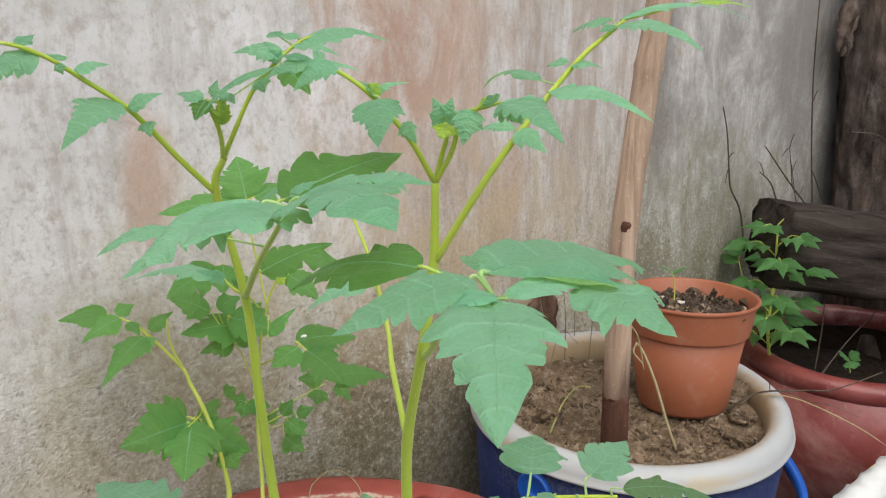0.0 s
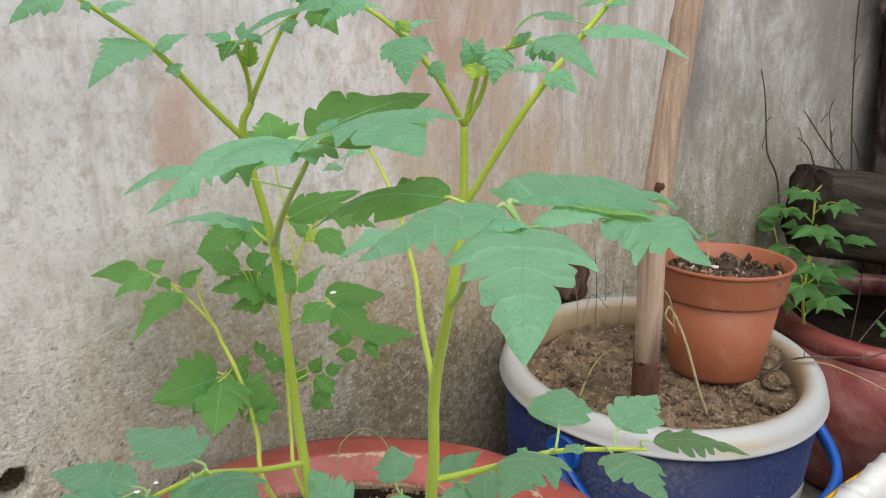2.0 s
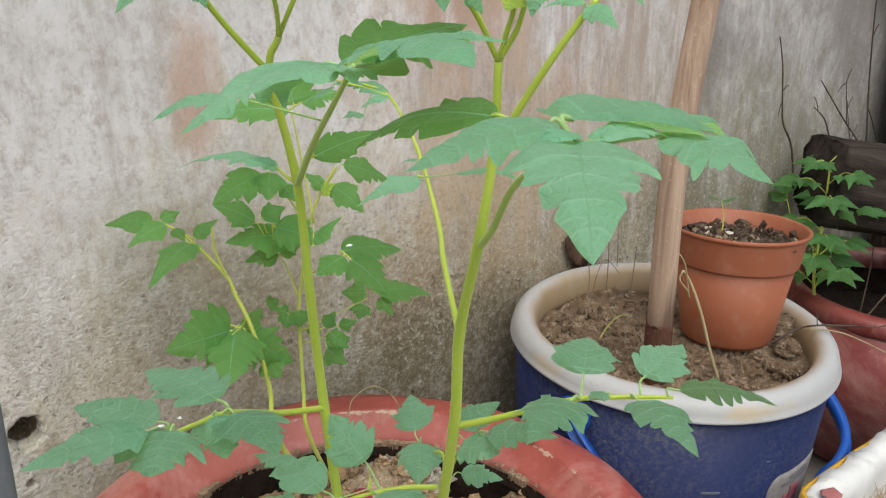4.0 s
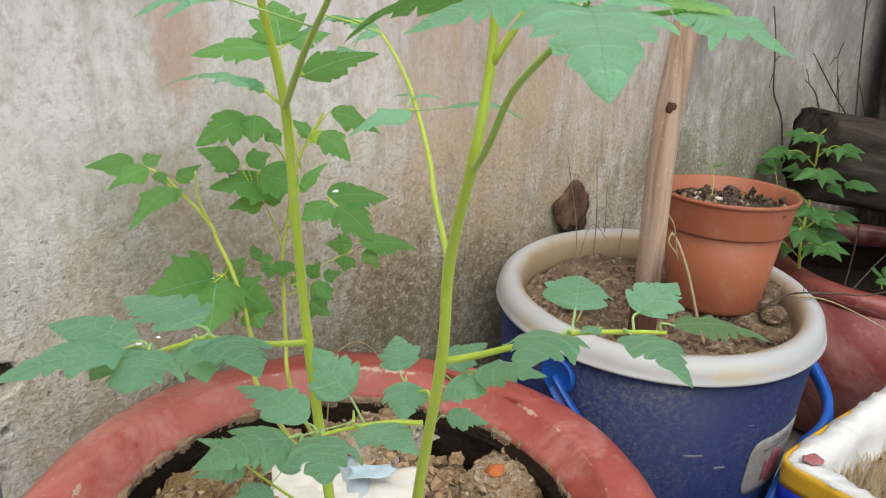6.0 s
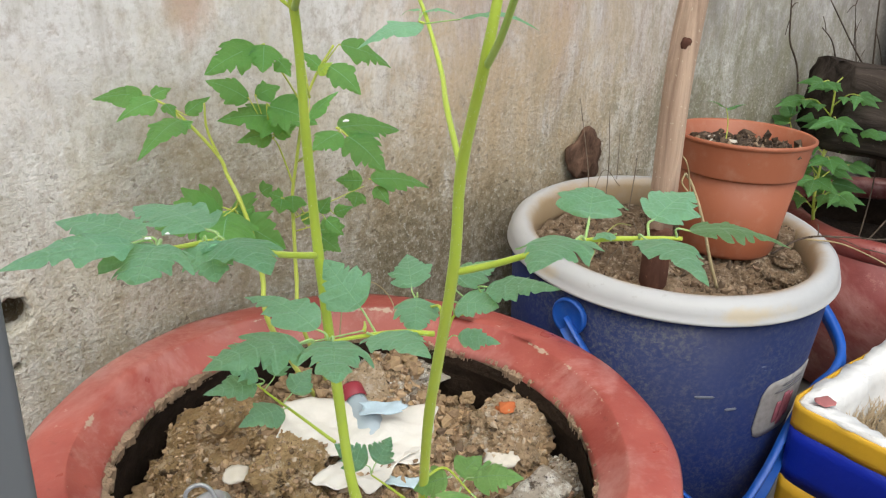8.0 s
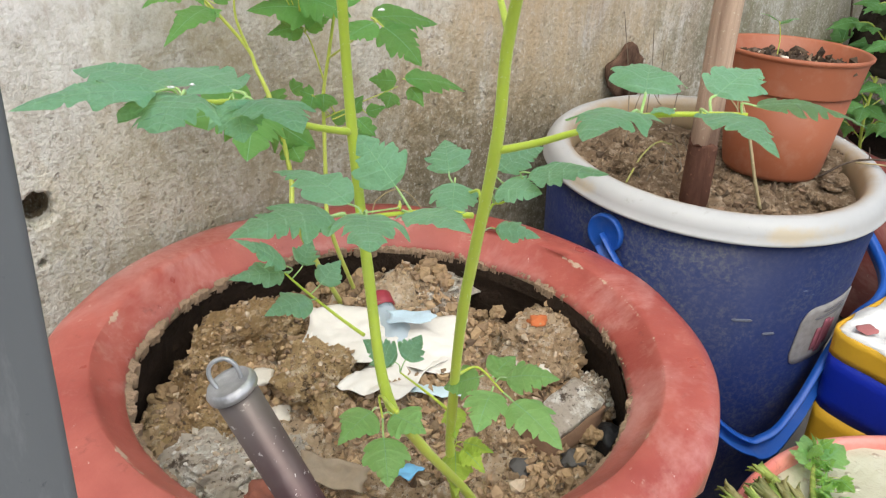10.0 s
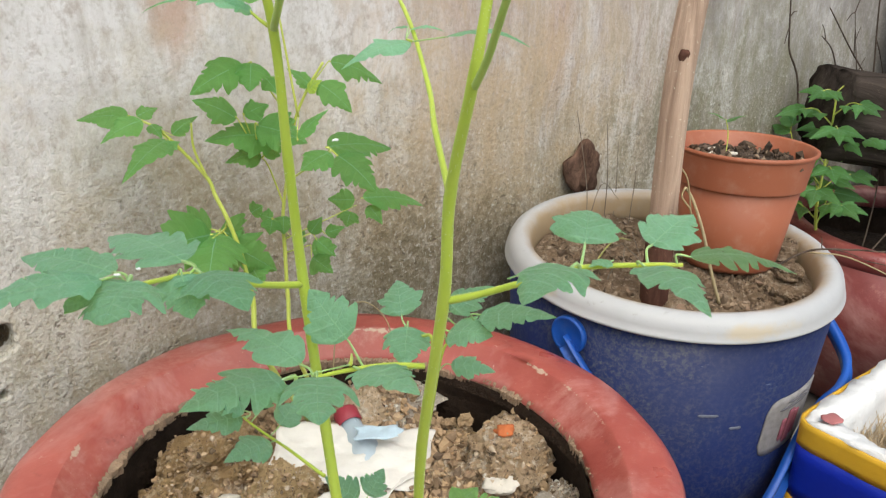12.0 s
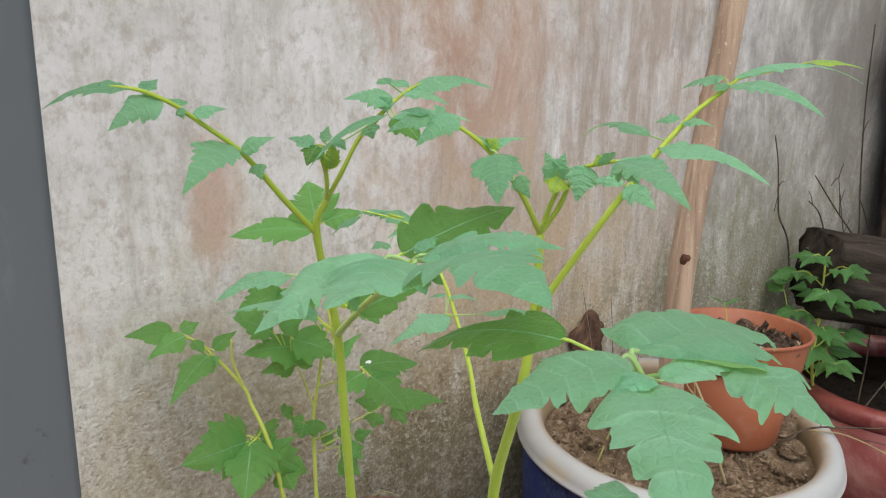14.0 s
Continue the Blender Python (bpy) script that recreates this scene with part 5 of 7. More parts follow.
tomato = holder("tomato_plant", -0.410, -0.178, 0.270)
tagged(tomato, "young tomato plant with two hairy green stems in red pot", "plant")
stalk(tomato, [(-0.412, -0.180, 0.268), (-0.435, -0.180, 0.315), (-0.474, -0.186, 0.372), (-0.502, -0.195, 0.421), (-0.501, -0.177, 0.476), (-0.498, -0.159, 0.534), (-0.501, -0.156, 0.590), (-0.503, -0.153, 0.642), (-0.514, -0.155, 0.690), (-0.512, -0.160, 0.705)], 0.0028, 0.0015, 90, STEM, 0.0005)
stalk(tomato, [(-0.425, -0.162, 0.275), (-0.437, -0.165, 0.330), (-0.444, -0.172, 0.371), (-0.456, -0.190, 0.450), (-0.464, -0.213, 0.537), (-0.467, -0.219, 0.585), (-0.472, -0.236, 0.634), (-0.466, -0.236, 0.668), (-0.465, -0.236, 0.700)], 0.0027, 0.0017, 90, STEM, 0.0006)
stalk(tomato, [(-0.512, -0.160, 0.705), (-0.517, -0.168, 0.717), (-0.525, -0.175, 0.730)], 0.0012, 0.0008, 16, STEM)
stalk(tomato, [(-0.512, -0.160, 0.705), (-0.511, -0.169, 0.717), (-0.505, -0.175, 0.733), (-0.498, -0.184, 0.745), (-0.490, -0.186, 0.751)], 0.0012, 0.0007, 16, STEM)
stalk(tomato, [(-0.465, -0.236, 0.700), (-0.465, -0.240, 0.711), (-0.467, -0.245, 0.719), (-0.469, -0.246, 0.727)], 0.0012, 0.0009, 20, STEM)
stalk(tomato, [(-0.465, -0.236, 0.700), (-0.464, -0.244, 0.712), (-0.467, -0.252, 0.724), (-0.466, -0.257, 0.729), (-0.464, -0.263, 0.731)], 0.0012, 0.0008, 14, STEM)
leaf = frond(tomato, [(-0.469, -0.232, 0.628), (-0.484, -0.256, 0.645), (-0.505, -0.288, 0.672), (-0.530, -0.329, 0.694), (-0.540, -0.343, 0.6995)], 0.0016, STEM_TENDER)
leaflet(leaf, (-0.543, -0.341, 0.706), (-0.473, -0.338, 0.691), 0.0400, (0.00, 0.00, 1.00), 3, LEAF)
leaflet(leaf, (-0.545, -0.342, 0.706), (-0.580, -0.333, 0.698), 0.0225, (0.00, 0.00, 1.00), 3, LEAF)
leaflet(leaf, (-0.545, -0.324, 0.704), (-0.555, -0.275, 0.687), 0.0195, (-0.19, -0.20, 0.96), 3, LEAF_BACKLIT)
leaflet(leaf, (-0.548, -0.350, 0.704), (-0.584, -0.388, 0.695), 0.0245, (0.00, 0.00, 1.00), 3, LEAF, 0.30)
leaflet(leaf, (-0.545, -0.351, 0.703), (-0.522, -0.357, 0.702), 0.0136, (0.00, 0.00, 1.00), 2, LEAF)
leaflet(leaf, (-0.523, -0.354, 0.702), (-0.521, -0.381, 0.696), 0.0260, (0.00, 0.00, 1.00), 3, LEAF)
leaflet(leaf, (-0.549, -0.352, 0.705), (-0.563, -0.351, 0.704), 0.0093, (0.00, 0.00, 1.00), 2, LEAF)
leaf = frond(tomato, [(-0.503, -0.153, 0.642), (-0.520, -0.197, 0.671), (-0.532, -0.231, 0.692), (-0.539, -0.253, 0.707)], 0.0016, STEM_TENDER)
leaflet(leaf, (-0.537, -0.242, 0.705), (-0.487, -0.244, 0.715), 0.0270, (-0.36, -0.41, 0.84), 3, LEAF_BACKLIT)
leaflet(leaf, (-0.539, -0.256, 0.709), (-0.516, -0.294, 0.716), 0.0320, (0.00, 0.00, 1.00), 3, LEAF)
leaflet(leaf, (-0.540, -0.265, 0.709), (-0.559, -0.330, 0.717), 0.0340, (0.00, 0.00, 1.00), 3, LEAF)
leaflet(leaf, (-0.541, -0.256, 0.707), (-0.585, -0.273, 0.706), 0.0320, (0.00, 0.00, 1.00), 3, LEAF)
leaflet(leaf, (-0.543, -0.246, 0.707), (-0.590, -0.243, 0.691), 0.0340, (0.00, 0.00, 1.00), 4, LEAF)
leaflet(leaf, (-0.554, -0.204, 0.692), (-0.581, -0.198, 0.688), 0.0187, (0.00, 0.00, 1.00), 3, LEAF)
leaflet(leaf, (-0.539, -0.253, 0.709), (-0.530, -0.254, 0.713), 0.0102, (0.00, 0.00, 1.00), 2, LEAF)
leaf = frond(tomato, [(-0.506, -0.170, 0.659), (-0.505, -0.172, 0.658)], 0.0010, STEM)
leaflet(leaf, (-0.506, -0.170, 0.657), (-0.470, -0.174, 0.664), 0.0135, (-0.32, -0.48, 0.82), 3, LEAF_BACKLIT)
leaf = frond(tomato, [(-0.503, -0.153, 0.642), (-0.506, -0.149, 0.645), (-0.507, -0.142, 0.648)], 0.0010, STEM)
leaflet(leaf, (-0.507, -0.142, 0.648), (-0.539, -0.115, 0.652), 0.0200, (0.00, 0.00, 1.00), 3, LEAF)
leaflet(leaf, (-0.506, -0.143, 0.647), (-0.517, -0.136, 0.653), 0.0100, (-0.14, -0.27, 0.95), 2, LEAF)
leaf = frond(tomato, [(-0.514, -0.155, 0.690), (-0.529, -0.154, 0.707), (-0.540, -0.155, 0.720), (-0.550, -0.156, 0.730), (-0.562, -0.156, 0.739), (-0.575, -0.158, 0.748), (-0.586, -0.153, 0.753), (-0.596, -0.139, 0.753)], 0.0014, STEM)
leaflet(leaf, (-0.551, -0.156, 0.731), (-0.580, -0.176, 0.722), 0.0179, (-0.24, -0.51, 0.82), 4, LEAF)
leaflet(leaf, (-0.548, -0.157, 0.728), (-0.537, -0.164, 0.734), 0.0093, (-0.27, -0.51, 0.82), 2, LEAF)
leaflet(leaf, (-0.541, -0.156, 0.722), (-0.543, -0.163, 0.718), 0.0076, (-0.46, -0.87, 0.19), 2, LEAF)
leaflet(leaf, (-0.566, -0.156, 0.742), (-0.553, -0.157, 0.746), 0.0102, (-0.13, -0.29, 0.95), 3, LEAF)
leaflet(leaf, (-0.577, -0.156, 0.750), (-0.597, -0.156, 0.740), 0.0161, (-0.21, -0.55, 0.81), 3, LEAF)
leaflet(leaf, (-0.587, -0.153, 0.753), (-0.610, -0.125, 0.747), 0.0136, (-0.10, -0.30, 0.95), 4, LEAF)
leaflet(leaf, (-0.583, -0.154, 0.752), (-0.576, -0.151, 0.756), 0.0076, (-0.12, -0.30, 0.95), 2, LEAF)
leaflet(leaf, (-0.572, -0.157, 0.747), (-0.570, -0.155, 0.749), 0.0076, (-0.13, -0.29, 0.95), 2, LEAF)
leaflet(leaf, (-0.572, -0.159, 0.746), (-0.571, -0.160, 0.742), 0.0043, (-0.40, -0.91, 0.13), 2, LEAF)
leaf = frond(tomato, [(-0.512, -0.160, 0.705), (-0.518, -0.170, 0.720), (-0.518, -0.174, 0.729)], 0.0007, STEM)
leaflet(leaf, (-0.519, -0.174, 0.721), (-0.520, -0.178, 0.733), 0.0068, (-0.53, -0.83, 0.17), 4, LEAF_YOUNG)
leaflet(leaf, (-0.520, -0.173, 0.721), (-0.517, -0.178, 0.729), 0.0051, (-0.53, -0.83, 0.18), 3, LEAF_YOUNG)
leaflet(leaf, (-0.525, -0.175, 0.731), (-0.532, -0.178, 0.724), 0.0085, (-0.30, -0.49, 0.82), 3, LEAF_BACKLIT)
leaflet(leaf, (-0.526, -0.174, 0.730), (-0.532, -0.166, 0.734), 0.0102, (-0.16, -0.27, 0.95), 3, LEAF)
leaflet(leaf, (-0.503, -0.188, 0.742), (-0.536, -0.184, 0.726), 0.0059, (-0.17, -0.26, 0.95), 2, LEAF)
leaflet(leaf, (-0.520, -0.178, 0.733), (-0.518, -0.184, 0.730), 0.0076, (-0.17, -0.26, 0.95), 3, LEAF)
leaflet(leaf, (-0.523, -0.176, 0.732), (-0.520, -0.175, 0.738), 0.0051, (-0.53, -0.83, 0.15), 3, LEAF)
leaf = frond(tomato, [(-0.502, -0.177, 0.736), (-0.498, -0.184, 0.745), (-0.490, -0.186, 0.751), (-0.484, -0.186, 0.753)], 0.0009, STEM)
leaflet(leaf, (-0.490, -0.186, 0.751), (-0.453, -0.195, 0.753), 0.0136, (-0.21, -0.24, 0.95), 4, LEAF)
leaflet(leaf, (-0.492, -0.185, 0.750), (-0.486, -0.206, 0.748), 0.0102, (-0.20, -0.25, 0.95), 3, LEAF)
leaflet(leaf, (-0.496, -0.185, 0.747), (-0.512, -0.173, 0.748), 0.0127, (-0.34, -0.48, 0.81), 4, LEAF)
leaflet(leaf, (-0.495, -0.180, 0.753), (-0.496, -0.174, 0.755), 0.0085, (-0.19, -0.26, 0.95), 2, LEAF)
leaflet(leaf, (-0.490, -0.186, 0.752), (-0.496, -0.172, 0.754), 0.0085, (-0.19, -0.26, 0.95), 3, LEAF)
leaflet(leaf, (-0.500, -0.190, 0.742), (-0.499, -0.206, 0.733), 0.0110, (-0.35, -0.46, 0.82), 3, LEAF_BACKLIT)
leaflet(leaf, (-0.504, -0.178, 0.737), (-0.505, -0.183, 0.733), 0.0085, (-0.57, -0.81, 0.15), 2, LEAF)
leaflet(leaf, (-0.501, -0.189, 0.741), (-0.485, -0.217, 0.745), 0.0093, (-0.20, -0.24, 0.95), 3, LEAF)
leaflet(leaf, (-0.499, -0.186, 0.744), (-0.502, -0.183, 0.749), 0.0068, (-0.59, -0.80, 0.11), 2, LEAF)
leaf = frond(tomato, [(-0.465, -0.236, 0.700), (-0.480, -0.239, 0.719), (-0.497, -0.239, 0.736), (-0.509, -0.235, 0.745), (-0.517, -0.230, 0.748)], 0.0012, STEM)
leaflet(leaf, (-0.496, -0.243, 0.735), (-0.508, -0.257, 0.722), 0.0179, (-0.68, -0.71, 0.19), 4, LEAF)
leaflet(leaf, (-0.484, -0.241, 0.725), (-0.485, -0.249, 0.719), 0.0076, (-0.70, -0.69, 0.20), 3, LEAF)
leaflet(leaf, (-0.496, -0.239, 0.736), (-0.485, -0.246, 0.740), 0.0068, (-0.22, -0.22, 0.95), 3, LEAF)
leaflet(leaf, (-0.495, -0.240, 0.736), (-0.500, -0.237, 0.741), 0.0059, (-0.21, -0.23, 0.95), 2, LEAF)
leaflet(leaf, (-0.508, -0.237, 0.747), (-0.525, -0.235, 0.740), 0.0119, (-0.37, -0.45, 0.82), 3, LEAF)
leaflet(leaf, (-0.514, -0.232, 0.748), (-0.530, -0.225, 0.744), 0.0110, (-0.36, -0.46, 0.81), 3, LEAF)
leaflet(leaf, (-0.514, -0.232, 0.748), (-0.509, -0.231, 0.750), 0.0059, (-0.64, -0.76, 0.12), 3, LEAF)
leaflet(leaf, (-0.516, -0.231, 0.748), (-0.522, -0.220, 0.749), 0.0076, (-0.19, -0.25, 0.95), 3, LEAF)
leaflet(leaf, (-0.497, -0.240, 0.736), (-0.495, -0.242, 0.740), 0.0051, (-0.68, -0.72, 0.16), 2, LEAF_YOUNG)
leaf = frond(tomato, [(-0.467, -0.245, 0.719), (-0.469, -0.246, 0.727)], 0.0012, STEM)
leaflet(leaf, (-0.469, -0.246, 0.725), (-0.472, -0.243, 0.733), 0.0076, (-0.72, -0.67, 0.18), 4, LEAF)
leaflet(leaf, (-0.469, -0.247, 0.726), (-0.468, -0.249, 0.733), 0.0068, (-0.73, -0.66, 0.18), 4, LEAF)
leaflet(leaf, (-0.470, -0.246, 0.723), (-0.475, -0.245, 0.728), 0.0059, (-0.72, -0.67, 0.19), 3, LEAF)
leaflet(leaf, (-0.468, -0.247, 0.724), (-0.474, -0.249, 0.719), 0.0085, (-0.72, -0.66, 0.20), 3, LEAF_YOUNG)
leaflet(leaf, (-0.470, -0.248, 0.725), (-0.470, -0.253, 0.728), 0.0068, (-0.73, -0.66, 0.19), 3, LEAF)
leaf = frond(tomato, [(-0.467, -0.252, 0.724), (-0.466, -0.257, 0.729), (-0.464, -0.263, 0.731), (-0.463, -0.269, 0.733)], 0.0011, STEM)
leaflet(leaf, (-0.466, -0.257, 0.730), (-0.474, -0.261, 0.719), 0.0127, (-0.74, -0.64, 0.20), 4, LEAF)
leaflet(leaf, (-0.463, -0.269, 0.733), (-0.478, -0.310, 0.728), 0.0170, (-0.25, -0.18, 0.95), 4, LEAF)
leaflet(leaf, (-0.464, -0.269, 0.733), (-0.463, -0.279, 0.727), 0.0136, (-0.45, -0.35, 0.82), 3, LEAF)
leaflet(leaf, (-0.464, -0.263, 0.731), (-0.465, -0.261, 0.734), 0.0051, (-0.76, -0.63, 0.17), 2, LEAF_YOUNG)
leaflet(leaf, (-0.464, -0.266, 0.732), (-0.466, -0.265, 0.735), 0.0076, (-0.76, -0.63, 0.17), 3, LEAF)
leaflet(leaf, (-0.461, -0.272, 0.733), (-0.459, -0.285, 0.734), 0.0085, (-0.25, -0.19, 0.95), 3, LEAF)
leaf = frond(tomato, [(-0.466, -0.236, 0.668), (-0.457, -0.253, 0.700), (-0.445, -0.259, 0.718), (-0.429, -0.264, 0.736), (-0.420, -0.269, 0.747), (-0.413, -0.274, 0.754), (-0.409, -0.278, 0.759)], 0.0015, STEM)
leaflet(leaf, (-0.433, -0.263, 0.734), (-0.431, -0.308, 0.733), 0.0153, (-0.26, -0.17, 0.95), 4, LEAF)
leaflet(leaf, (-0.446, -0.259, 0.720), (-0.444, -0.273, 0.715), 0.0119, (-0.44, -0.34, 0.83), 3, LEAF)
leaflet(leaf, (-0.446, -0.259, 0.721), (-0.453, -0.245, 0.721), 0.0085, (-0.24, -0.19, 0.95), 3, LEAF)
leaflet(leaf, (-0.429, -0.256, 0.737), (-0.417, -0.211, 0.734), 0.0093, (-0.24, -0.20, 0.95), 3, LEAF)
leaflet(leaf, (-0.424, -0.266, 0.743), (-0.421, -0.278, 0.743), 0.0085, (-0.26, -0.18, 0.95), 2, LEAF)
leaflet(leaf, (-0.424, -0.265, 0.744), (-0.428, -0.257, 0.743), 0.0076, (-0.26, -0.18, 0.95), 2, LEAF)
leaflet(leaf, (-0.412, -0.276, 0.757), (-0.418, -0.317, 0.755), 0.0119, (-0.28, -0.16, 0.95), 4, LEAF)
leaflet(leaf, (-0.410, -0.277, 0.759), (-0.362, -0.303, 0.762), 0.0085, (-0.28, -0.15, 0.95), 3, LEAF)
leaflet(leaf, (-0.382, -0.290, 0.765), (-0.365, -0.303, 0.763), 0.0051, (-0.29, -0.14, 0.95), 2, LEAF_YOUNG)
leaflet(leaf, (-0.411, -0.274, 0.759), (-0.414, -0.257, 0.755), 0.0102, (-0.27, -0.18, 0.95), 3, LEAF)
leaflet(leaf, (-0.412, -0.276, 0.757), (-0.417, -0.273, 0.755), 0.0068, (-0.27, -0.17, 0.95), 2, LEAF)
stalk(tomato, [(-0.467, -0.219, 0.585), (-0.446, -0.183, 0.601), (-0.428, -0.156, 0.611), (-0.404, -0.108, 0.635), (-0.385, -0.057, 0.653), (-0.396, -0.046, 0.660)], 0.0016, 0.0008, 20, STEM)
leaf = frond(tomato, [(-0.423, -0.137, 0.628), (-0.425, -0.135, 0.629)], 0.0008, STEM)
leaflet(leaf, (-0.423, -0.137, 0.628), (-0.459, -0.132, 0.621), 0.0179, (-0.17, -0.22, 0.96), 3, LEAF)
leaflet(leaf, (-0.415, -0.150, 0.631), (-0.398, -0.188, 0.636), 0.0119, (0.00, 0.00, 1.00), 3, LEAF)
leaflet(leaf, (-0.410, -0.119, 0.630), (-0.401, -0.133, 0.632), 0.0085, (0.00, 0.00, 1.00), 3, LEAF)
leaflet(leaf, (-0.411, -0.118, 0.631), (-0.416, -0.108, 0.629), 0.0076, (0.00, 0.00, 1.00), 2, LEAF)
leaf = frond(tomato, [(-0.385, -0.057, 0.653), (-0.396, -0.047, 0.658), (-0.409, -0.036, 0.662)], 0.0008, STEM)
leaflet(leaf, (-0.384, -0.057, 0.653), (-0.406, -0.026, 0.661), 0.0170, (-0.18, -0.24, 0.95), 4, LEAF)
leaflet(leaf, (-0.410, -0.037, 0.658), (-0.421, -0.020, 0.647), 0.0136, (-0.16, -0.25, 0.95), 3, LEAF)
leaflet(leaf, (-0.388, -0.061, 0.654), (-0.405, -0.056, 0.649), 0.0102, (-0.18, -0.24, 0.96), 3, LEAF)
leaflet(leaf, (-0.404, -0.058, 0.645), (-0.419, -0.059, 0.645), 0.0119, (-0.17, -0.24, 0.96), 3, LEAF)
leaflet(leaf, (-0.409, -0.037, 0.660), (-0.387, -0.040, 0.660), 0.0068, (-0.18, -0.24, 0.95), 3, LEAF)
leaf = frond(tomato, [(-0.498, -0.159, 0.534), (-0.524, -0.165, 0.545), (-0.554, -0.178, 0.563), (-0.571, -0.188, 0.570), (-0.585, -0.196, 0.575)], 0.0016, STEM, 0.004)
leaflet(leaf, (-0.555, -0.181, 0.564), (-0.555, -0.221, 0.563), 0.0273, (0.00, 0.00, 1.00), 3, LEAF_SHADED)
leaflet(leaf, (-0.554, -0.177, 0.564), (-0.565, -0.119, 0.559), 0.0299, (0.00, 0.00, 1.00), 4, LEAF_SHADED)
leaflet(leaf, (-0.585, -0.195, 0.575), (-0.609, -0.165, 0.577), 0.0229, (0.00, 0.00, 1.00), 3, LEAF_SHADED)
leaflet(leaf, (-0.588, -0.197, 0.576), (-0.636, -0.195, 0.576), 0.0211, (0.00, 0.00, 1.00), 3, LEAF_SHADED)
leaflet(leaf, (-0.584, -0.197, 0.575), (-0.600, -0.214, 0.569), 0.0317, (0.00, 0.00, 1.00), 3, LEAF_SHADED)
leaflet(leaf, (-0.562, -0.184, 0.567), (-0.566, -0.200, 0.555), 0.0194, (-0.11, -0.25, 0.96), 3, LEAF_SHADED)
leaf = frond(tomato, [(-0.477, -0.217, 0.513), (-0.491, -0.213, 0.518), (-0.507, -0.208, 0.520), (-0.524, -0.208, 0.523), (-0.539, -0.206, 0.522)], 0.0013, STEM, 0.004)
leaflet(leaf, (-0.524, -0.206, 0.523), (-0.535, -0.158, 0.523), 0.0211, (0.00, 0.00, 1.00), 3, LEAF_SHADED)
leaflet(leaf, (-0.531, -0.207, 0.523), (-0.576, -0.204, 0.523), 0.0282, (0.00, 0.00, 1.00), 4, LEAF_SHADED)
leaflet(leaf, (-0.524, -0.211, 0.524), (-0.546, -0.248, 0.529), 0.0264, (0.00, 0.00, 1.00), 3, LEAF_SHADED)
leaflet(leaf, (-0.506, -0.209, 0.519), (-0.505, -0.250, 0.526), 0.0246, (0.00, 0.00, 1.00), 3, LEAF_SHADED)
leaflet(leaf, (-0.497, -0.194, 0.519), (-0.502, -0.170, 0.537), 0.0211, (-0.50, -0.76, 0.41), 3, LEAF_SHADED)
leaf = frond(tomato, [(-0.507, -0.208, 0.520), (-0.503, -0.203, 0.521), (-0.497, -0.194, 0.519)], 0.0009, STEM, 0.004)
leaflet(leaf, (-0.540, -0.205, 0.522), (-0.542, -0.213, 0.520), 0.0097, (-0.13, -0.22, 0.97), 2, LEAF_SHADED)
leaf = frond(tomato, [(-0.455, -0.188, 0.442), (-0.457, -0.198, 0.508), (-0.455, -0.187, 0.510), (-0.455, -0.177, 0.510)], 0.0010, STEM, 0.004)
leaflet(leaf, (-0.455, -0.173, 0.509), (-0.441, -0.150, 0.517), 0.0194, (-0.56, -0.72, 0.40), 3, LEAF_SHADED)
leaflet(leaf, (-0.455, -0.177, 0.510), (-0.472, -0.197, 0.501), 0.0194, (-0.56, -0.70, 0.44), 3, LEAF_SHADED)
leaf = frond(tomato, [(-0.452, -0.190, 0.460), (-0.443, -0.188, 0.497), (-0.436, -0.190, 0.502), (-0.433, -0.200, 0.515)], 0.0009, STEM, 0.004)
leaflet(leaf, (-0.441, -0.187, 0.513), (-0.415, -0.191, 0.522), 0.0158, (-0.18, -0.20, 0.96), 3, LEAF_SHADED)
leaflet(leaf, (-0.445, -0.191, 0.508), (-0.436, -0.214, 0.512), 0.0211, (-0.18, -0.19, 0.96), 3, LEAF_SHADED)
leaflet(leaf, (-0.435, -0.198, 0.516), (-0.421, -0.237, 0.526), 0.0194, (-0.19, -0.19, 0.96), 3, LEAF_SHADED)
leaflet(leaf, (-0.430, -0.175, 0.478), (-0.412, -0.192, 0.475), 0.0141, (-0.18, -0.19, 0.97), 3, LEAF_SHADED)
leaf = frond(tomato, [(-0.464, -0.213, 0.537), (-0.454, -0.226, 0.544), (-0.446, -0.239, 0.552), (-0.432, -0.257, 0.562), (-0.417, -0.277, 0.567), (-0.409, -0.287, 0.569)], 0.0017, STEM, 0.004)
leaflet(leaf, (-0.437, -0.259, 0.563), (-0.479, -0.273, 0.563), 0.0299, (0.00, 0.00, 1.00), 3, LEAF_SHADED)
leaflet(leaf, (-0.425, -0.252, 0.564), (-0.399, -0.231, 0.568), 0.0264, (-0.22, -0.18, 0.96), 3, LEAF_SHADED)
leaflet(leaf, (-0.412, -0.272, 0.567), (-0.381, -0.270, 0.574), 0.0229, (-0.24, -0.16, 0.96), 3, LEAF_SHADED)
leaflet(leaf, (-0.422, -0.276, 0.566), (-0.438, -0.320, 0.565), 0.0229, (0.00, 0.00, 1.00), 3, LEAF_SHADED)
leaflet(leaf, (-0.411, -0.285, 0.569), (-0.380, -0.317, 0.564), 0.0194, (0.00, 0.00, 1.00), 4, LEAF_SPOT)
leaflet(leaf, (-0.425, -0.267, 0.564), (-0.436, -0.264, 0.563), 0.0088, (0.00, 0.00, 1.00), 2, LEAF_SHADED)
